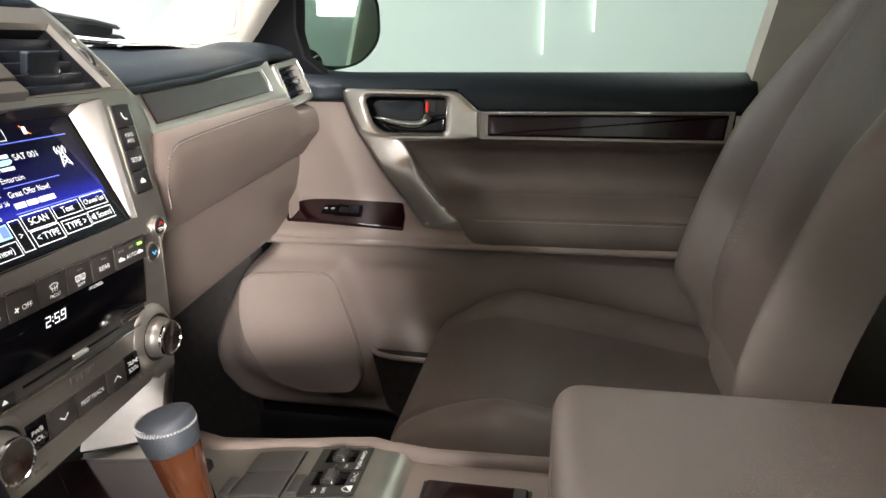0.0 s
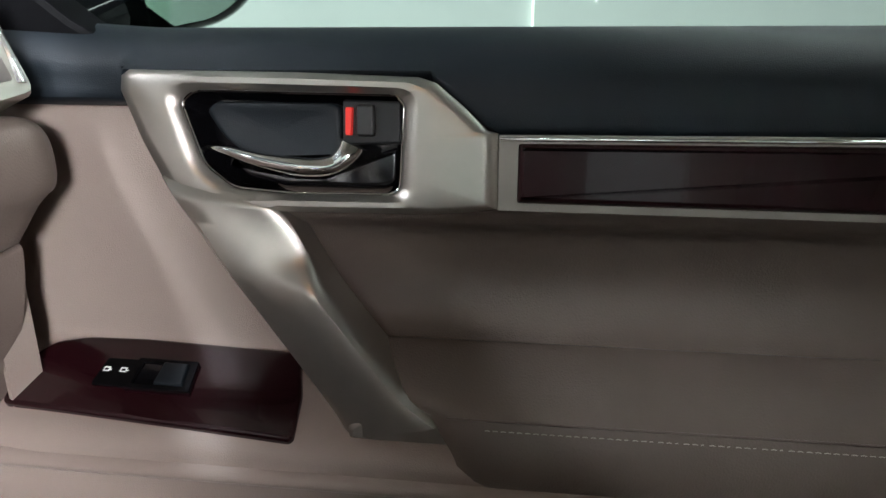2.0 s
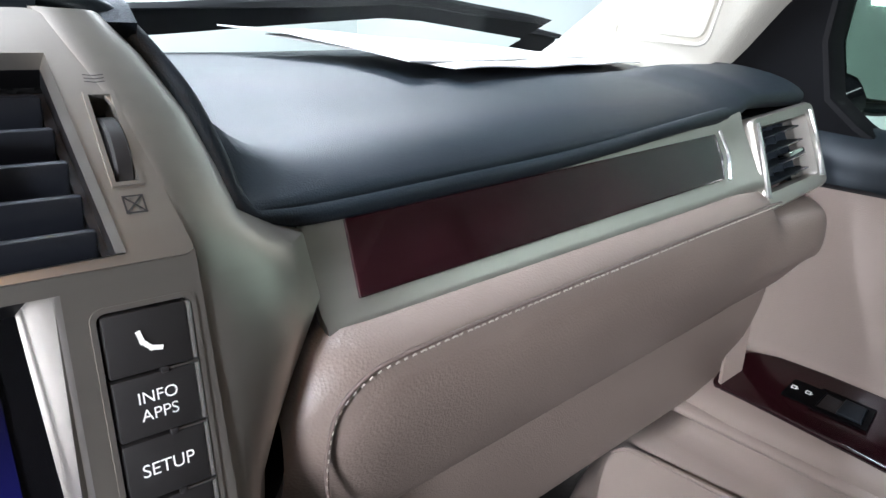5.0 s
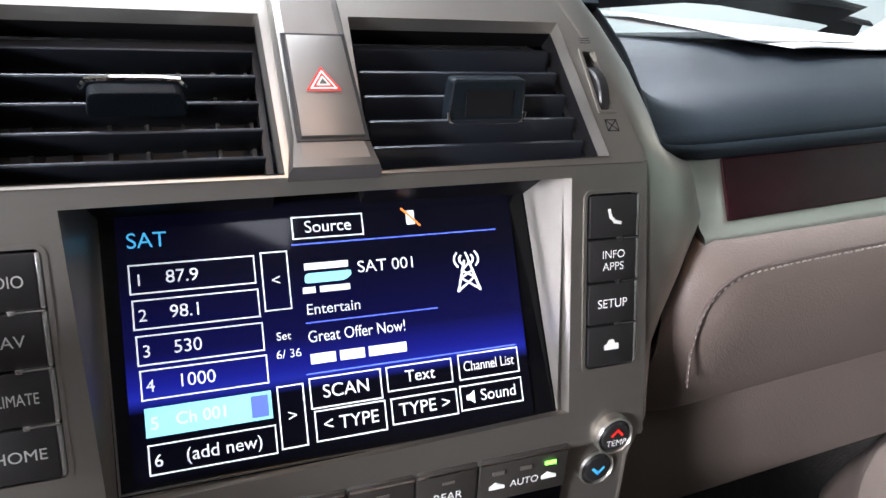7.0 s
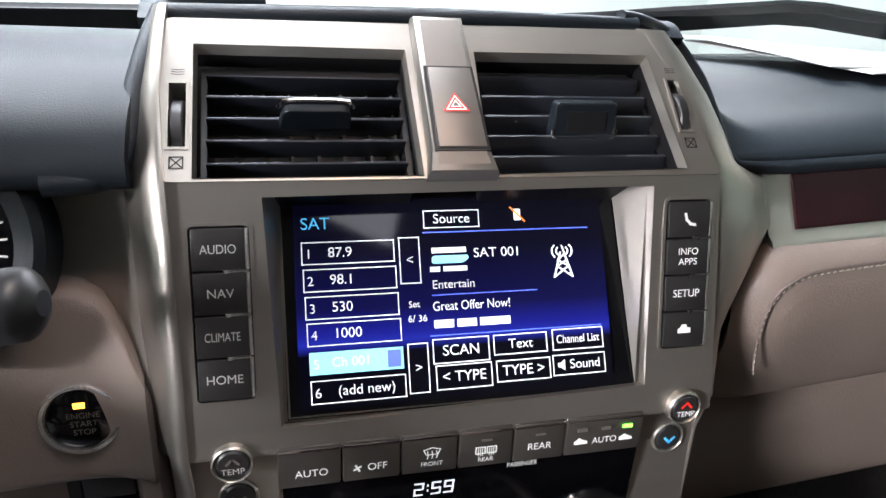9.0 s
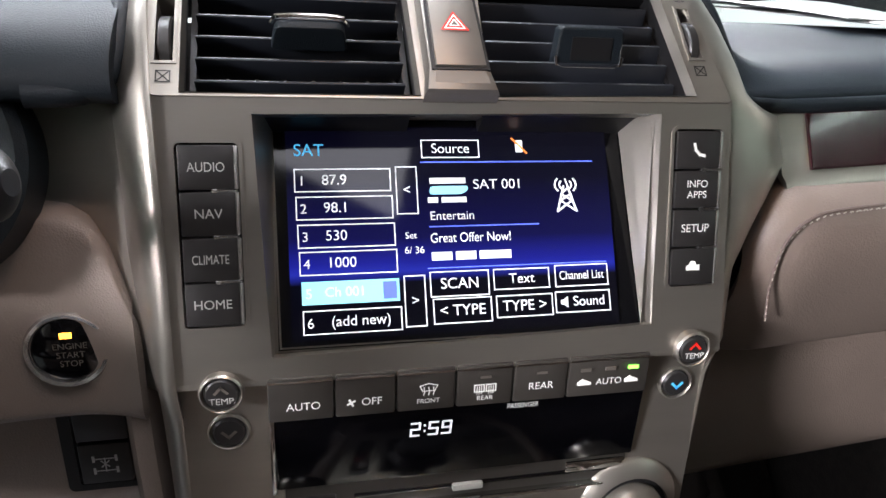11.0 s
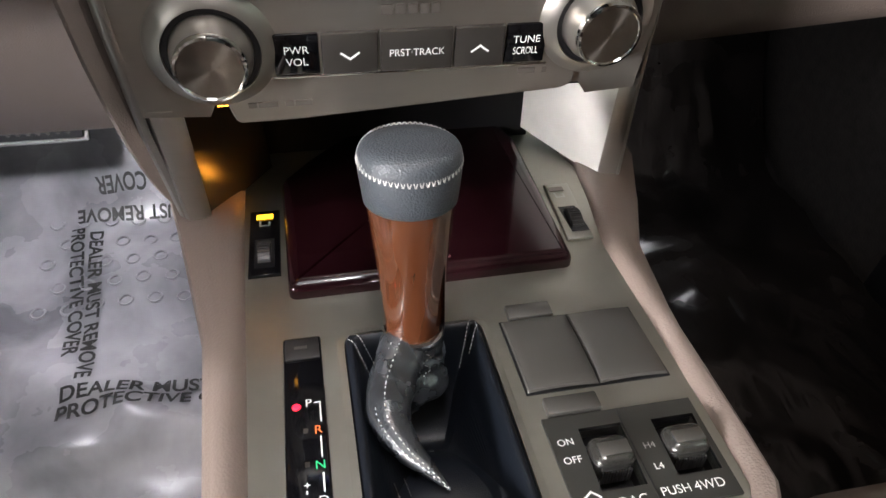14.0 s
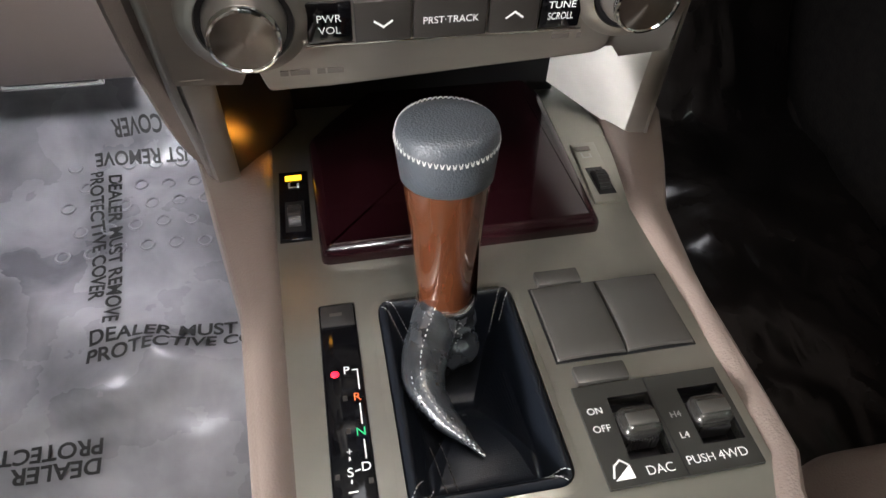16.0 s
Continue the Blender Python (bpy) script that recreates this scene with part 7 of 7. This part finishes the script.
# ---- passenger seat ----
def soft(rows_fn, nx, ny, thick):
    return sheet([[rows_fn(i / (nx - 1), j / (ny - 1)) for j in range(ny)] for i in range(nx)], thick)


def seat(s):
    seat_line = smooth_line([(0.20, 0.42), (0.262, 0.52), (0.288, 0.61), (0.288, 0.675), (0.255, 0.722), (0.18, 0.742), (0.08, 0.728), (-0.04, 0.710), (-0.14, 0.692), (-0.22, 0.680)], 8)
    back_line = smooth_line([(-0.16, 0.66), (-0.165, 0.75), (-0.175, 0.85), (-0.205, 0.96), (-0.25, 1.08), (-0.305, 1.21), (-0.345, 1.30), (-0.385, 1.335), (-0.43, 1.33)], 8)

    def cushion(u, t):
        x = lerp(0.185, 0.665, u)
        k = abs(2 * u - 1)
        f = t * (len(seat_line) - 1)
        i = min(len(seat_line) - 2, int(f))
        y, z = seat_line[i].lerp(seat_line[i + 1], f - i)
        bol = 0.040 / (1 + math.exp(-(k - 0.62) / 0.05)) * min(1, max(0, (0.24 - y) / 0.1))
        e = max(0, (k - 0.82) / 0.18)
        z += bol - 0.075 * e ** 2.2
        y -= 0.05 * e ** 2 * min(1, max(0, (y - 0.08) / 0.12))
        groove = math.exp(-((k - 0.60) / 0.018) ** 2) * 0.006
        return (x + (0.012 if u > 0.5 else -0.012) * e, y, z - groove)
    part("cushion", soft(cushion, 49, 46, 0.012), DOOR_LEATHER, s)

    def cushion_insert(u, t):
        return tuple(Vector(cushion(lerp(0.205, 0.795, u), lerp(0.345, 0.965, t))) + Vector((0, 0.0004, 0.0016)))
    part("cushion_insert", soft(cushion_insert, 31, 34, 0.002), PERFORATED, s, "darker perforated leather insert")
    for k in (0.20, 0.80):
        part("seam", tube([Vector(cushion(k, lerp(0.34, 0.97, q / 30))) + Vector((0, 0, 0.0008)) for q in range(31)], 0.0013, 5), LEATHER_DARK, s)
    part("seam", tube([Vector(cushion(lerp(0.20, 0.80, q / 16), 0.50)) + Vector((0, 0, 0.0005)) for q in range(17)], 0.0012, 5), LEATHER_DARK, s)

    def back(u, t):
        x = lerp(0.180, 0.680, u)
        k = abs(2 * u - 1)
        f = t * (len(back_line) - 1)
        i = min(len(back_line) - 2, int(f))
        y, z = back_line[i].lerp(back_line[i + 1], f - i)
        h = max(0, min(1, (z - 0.72) / 0.1)) * max(0, min(1, (1.32 - z) / 0.25))
        bol = 0.068 / (1 + math.exp(-(k - 0.66) / 0.06)) * h
        e = max(0, (k - 0.80) / 0.20)
        groove = math.exp(-((k - 0.60) / 0.02) ** 2) * 0.007
        nar = 1 - 0.10 * max(0, (z - 1.1) / 0.22)
        return (0.43 + (x - 0.43) * nar, y + bol - 0.085 * e ** 2.2 - groove, z)
    part("backrest", soft(back, 45, 45, 0.06), DOOR_LEATHER, s)

    def back_insert(u, t):
        return tuple(Vector(back(lerp(0.205, 0.795, u), lerp(0.13, 0.795, t))) + Vector((0, 0.0016, 0.0004)))
    part("back_insert", soft(back_insert, 31, 34, 0.002), PERFORATED, s, "darker perforated leather insert")
    for k in (0.20, 0.80):
        part("seam", tube([Vector(back(k, lerp(0.12, 0.80, q / 30))) + Vector((0, 0.0008, 0)) for q in range(31)], 0.0013, 5), LEATHER_DARK, s)
    part("seam", tube([Vector(back(lerp(0.20, 0.80, q / 16), 0.60)) + Vector((0, 0.0005, 0)) for q in range(17)], 0.0012, 5), LEATHER_DARK, s)
    part("seat_base", rbox(Matrix(), 0.22, 0.64, -0.25, 0.20, 0.36, 0.62, 0.02), BLACK, s, "dark seat base")
    hr = rbox(pose(0.43, -0.405, 1.40, 14), -0.13, 0.13, -0.045, 0.045, -0.075, 0.085, 0.04, 5)
    part("headrest", hr, DOOR_LEATHER, s)
    for x in (0.37, 0.49):
        part("headrest_post", tube([(x, -0.40, 1.28), (x, -0.405, 1.36)], 0.006), CHROME, s)
    return s


def seats():
    s = thing("passenger_seat", "beige leather passenger seat with raised side bolsters and seams", "car seat", "front seats")
    seat(s)
    # unseen driver seat, set where it blocks side light from the door's rear
    dr = copy_thing(s, pose(-0.86, -0.20, 0))
    tagged(dr, "unseen beige leather driver seat, placed to shade the door's rear", "car seat", "front seats")


seats()


# ---- seat belt buckle end and driver's wheel ----
def wheel():
    w = thing("steering_wheel", "dark leather steering wheel with column stalk", "steering wheel")
    c = Vector((-0.45, 0.33, 1.0))
    m = frame_of(c, (1, 0, 0), (0, 0.42, 0.91))
    ring = [m @ Vector((0.185 * math.cos(a), 0.185 * math.sin(a), 0.0)) for a in [2 * math.pi * k / 64 for k in range(65)]]
    part("rim", tube(ring, 0.0155, 12), BLACK_LEATHER, w)
    # hub is out of view, made broad to shade the knee panel
    part("hub", lathe(m, [(0.095, -0.05), (0.106, -0.015), (0.094, 0.010), (0.055, 0.022), (0.001, 0.026)], 32), DARK, w)
    for a in (0, 180, 250, 290):
        p = Vector((math.cos(radians(a)), math.sin(radians(a)), 0))
        part("spoke", tube([m @ (p * 0.06), m @ (p * 0.18)], 0.016, 8, flat=0.5), DARK, w)
    st = smooth_line([(-0.30, 0.44, 1.085), (-0.25, 0.425, 1.100), (-0.21, 0.412, 1.112), (-0.185, 0.405, 1.1195), (-0.172, 0.402, 1.1215)], 5)
    n = len(st)
    part("stalk", tube(st, [lerp(0.006, 0.0125, min(1, i / (n * 0.7))) * (1 if i < n - 3 else (0.93, 0.72, 0.35)[i - n + 3]) for i in range(n)], 16), BLACK, w, "dark wiper stalk")
    # column, likewise unseen, thickened to cast shade on the panel
    part("column", tube([m @ Vector((0, 0, -0.03)), (-0.405, 0.52, 1.0)], 0.078, 16), BLACK, w)
    return w


wheel()


def cluster():
    g = thing("gauge_cluster", "instrument cluster with dark dials in a grey ring", "gauge")
    m = frame_of((-0.262, 0.512, 1.105), (1, 0, 0), (0, 0.3, 1))
    part("bezel", lathe(m, [(0.060, -0.02), (0.060, 0.006), (0.056, 0.010), (0.046, 0.004), (0.045, -0.006)], 48), DARK, g, "grey conical ring")
    f = part("dial", lathe(m, [(0.046, -0.006), (0.046, 0.0), (0.001, 0.0)], 48), GLOSS, g)
    for k in range(24):
        a = radians(-40 + k * 11)
        stroke(m, [(0.036 * math.cos(a), 0.036 * math.sin(a)), (0.042 * math.cos(a), 0.042 * math.sin(a))], 0.0005, LEGEND, f, "tick", 0.0006)
    return g


cluster()


# ---- footwells: printed film over the driver's carpet, clear film on the other side ----
def film_height(x, y, k):
    z = 0.375 + 0.25 * max(0, (y - 0.93) / 0.20) ** 1.4 + 0.015 * noise.noise(Vector((x * 7, y * 7, k)))
    z += 0.015 * math.exp(-((y - 0.620 - 0.15 * x) / (0.040 if y > 0.620 + 0.15 * x else 0.022)) ** 2) + 0.004 * abs(noise.noise(Vector((x * 16 + y * 5, y * 11, k + 3)))) + 0.012 * math.exp(-((x * 0.6 + y - 0.45) / 0.03) ** 2)
    return z + 0.004 * noise.noise(Vector((x * 30, y * 30, k)))


def floor_film():
    f = thing("protective_film", "clouded plastic film with black printing over the driver's carpet", "floor cover")
    rows = []
    for i in range(60):
        x = lerp(-0.68, -0.165, i / 59)
        rows.append([(x, lerp(0.10, 1.10, j / 99), film_height(x, lerp(0.10, 1.10, j / 99), 1.0)) for j in range(100)])
    part("film", sheet(rows, 0.0008), FILM, f)

    def lay(body, x, y, turn, cap, width):
        ob = words(body, pose(x, y, 0, 0, 0, turn), 0, 0, cap, INK, f, width=width, z=0, name="print", bold=0.035)
        for v in ob.data.vertices:
            v.co.z = film_height(v.co.x, v.co.y, 1.0) + 0.003
        return ob
    lay("DEALER MUST REMOVE", -0.3535, 0.793, -84, 0.0165, 0.268)
    lay("PROTECTIVE COVER", -0.378, 0.818, -83, 0.0165, 0.232)
    lay("DEALER MUST REMOVE", -0.226, 0.641, 0, 0.0165, 0.270)
    lay("PROTECTIVE COVER", -0.247, 0.621, 1, 0.0165, 0.232)
    lay("MUST REMOVE", -0.315, 0.950, 180, 0.0165, 0.155)
    lay("COVER", -0.330, 0.982, 183, 0.0165, 0.068)
    lay("DEALER", -0.378, 0.494, 180, 0.0165, 0.088)
    lay("PROTECTIVE", -0.402, 0.515, 180, 0.0165, 0.135)
    # embossed rings in the mat under the film
    ring = mesh_of("embossed_ring", tube([(0.0085 * math.cos(a), 0.0085 * math.sin(a), 0) for a in [2 * math.pi * k / 14 for k in range(15)]], 0.0017, 5), FILM)
    for i in range(8):
        for j in range(5):
            x, y = -0.42 + i * 0.036 + (j % 2) * 0.018, 0.79 + j * 0.038
            if x < -0.19:
                o = new("embossed_ring", ring)
                o.matrix_world = pose(x, y, film_height(x, y, 1.0) + 0.0006)
                o.parent = f


def film_material(name, dark, light, rough, patch, crease, depth, stretch, turn):
    """Thin plastic: cloudy patches over what lies beneath, sharp creases in the gloss."""
    m = material(name, light, rough, vary=0.0, spec=0.5)
    nt = m.node_tree
    b = nt.nodes["Principled BSDF"]
    tc = nt.nodes.new("ShaderNodeTexCoord")
    big = nt.nodes.new("ShaderNodeTexNoise")
    big.inputs["Scale"].default_value, big.inputs["Detail"].default_value, big.inputs["Distortion"].default_value = patch, 8, 0.3
    nt.links.new(tc.outputs["Object"], big.inputs["Vector"])
    ramp = nt.nodes.new("ShaderNodeValToRGB")
    ramp.color_ramp.elements[0].position, ramp.color_ramp.elements[1].position = 0.36, 0.64
    ramp.color_ramp.elements[0].color, ramp.color_ramp.elements[1].color = (*dark, 1), (*light, 1)
    nt.links.new(big.outputs[0], ramp.inputs[0])
    nt.links.new(ramp.outputs[0], b.inputs["Base Color"])
    mp = nt.nodes.new("ShaderNodeMapping")
    mp.inputs["Scale"].default_value, mp.inputs["Rotation"].default_value = stretch, (0, 0, radians(turn))
    nt.links.new(tc.outputs["Object"], mp.inputs["Vector"])
    fold = nt.nodes.new("ShaderNodeTexNoise")
    fold.noise_type = "RIDGED_MULTIFRACTAL"
    fold.inputs["Scale"].default_value, fold.inputs["Detail"].default_value, fold.inputs["Distortion"].default_value = crease, 4, 0.8
    nt.links.new(mp.outputs[0], fold.inputs["Vector"])
    bump = nt.nodes.new("ShaderNodeBump")
    bump.inputs["Strength"].default_value, bump.inputs["Distance"].default_value = 1.0, depth
    nt.links.new(fold.outputs[0], bump.inputs["Height"])
    nt.links.new(bump.outputs[0], b.inputs["Normal"])
    return m


FILM = film_material("clouded_plastic_film", (0.15, 0.15, 0.165), (0.40, 0.395, 0.42), 0.28, 6.0, 26.0, 0.00035, (1.0, 1.0, 1.0), 0)
floor_film()


def brake_pedal():
    p = thing("brake_pedal", "ribbed black rubber brake pedal with a metal edge", "pedal")
    m = pose(-0.394, 0.945, 0.553, 62)
    part("pedal_plate", rbox(m, -0.062, 0.062, -0.030, 0.030, -0.008, 0.0, 0.007, 3), SATIN, p, "metal pedal plate")
    part("rubber_pad", rbox(m, -0.056, 0.056, -0.024, 0.024, -0.002, 0.004, 0.004, 2), BLACK, p)
    for k in range(9):
        part("rib", rbox(m @ pose(-0.046 + k * 0.0115, 0, 0.004, 0, 0, -24), -0.0022, 0.0022, -0.019, 0.019, -0.001, 0.0026, 0.001), PLATE_GREY, p)
    part("pedal_arm", tube([(-0.394, 0.955, 0.560), (-0.394, 1.0, 0.64), (-0.394, 1.0, 0.80)], 0.010, 8), BLACK, p)
    return p


brake_pedal()


def clear_film():
    f = thing("clear_floor_film", "crumpled clear plastic film on the passenger's dark carpet", "floor cover")
    rows = []
    for i in range(60):
        x = lerp(0.175, 0.70, i / 59)
        row = []
        for j in range(80):
            y = lerp(0.22, 1.08, j / 79)
            z = 0.365 + 0.32 * max(0, (y - 0.92) / 0.22) ** 1.4 + 0.016 * noise.noise(Vector((x * 9, y * 9, 4))) + 0.012 * abs(noise.noise(Vector((x * 24 + y * 8, y * 18, 7))))
            row.append((x, y, z))
        rows.append(row)
    part("film", sheet(rows, 0.0006), DARK_FILM, f)
    return f


DARK_FILM = film_material("clear_film_on_carpet", (0.004, 0.0035, 0.003), (0.013, 0.011, 0.010), 0.22, 9.0, 20.0, 0.0006, (3.0, 1.0, 1.0), 35)
DARK_FILM.node_tree.nodes["Principled BSDF"].inputs["Specular IOR Level"].default_value = 0.25
clear_film()
part_box = rbox(pose(0.30, 0.315, 0.47, 0, 0, -14), -0.12, 0.12, -0.004, 0.004, -0.003, 0.003, 0.002)
thing("seat_lever_bar", "thin metal seat adjuster bar under the cushion", "seat bar", bm=part_box, mat=CHROME)
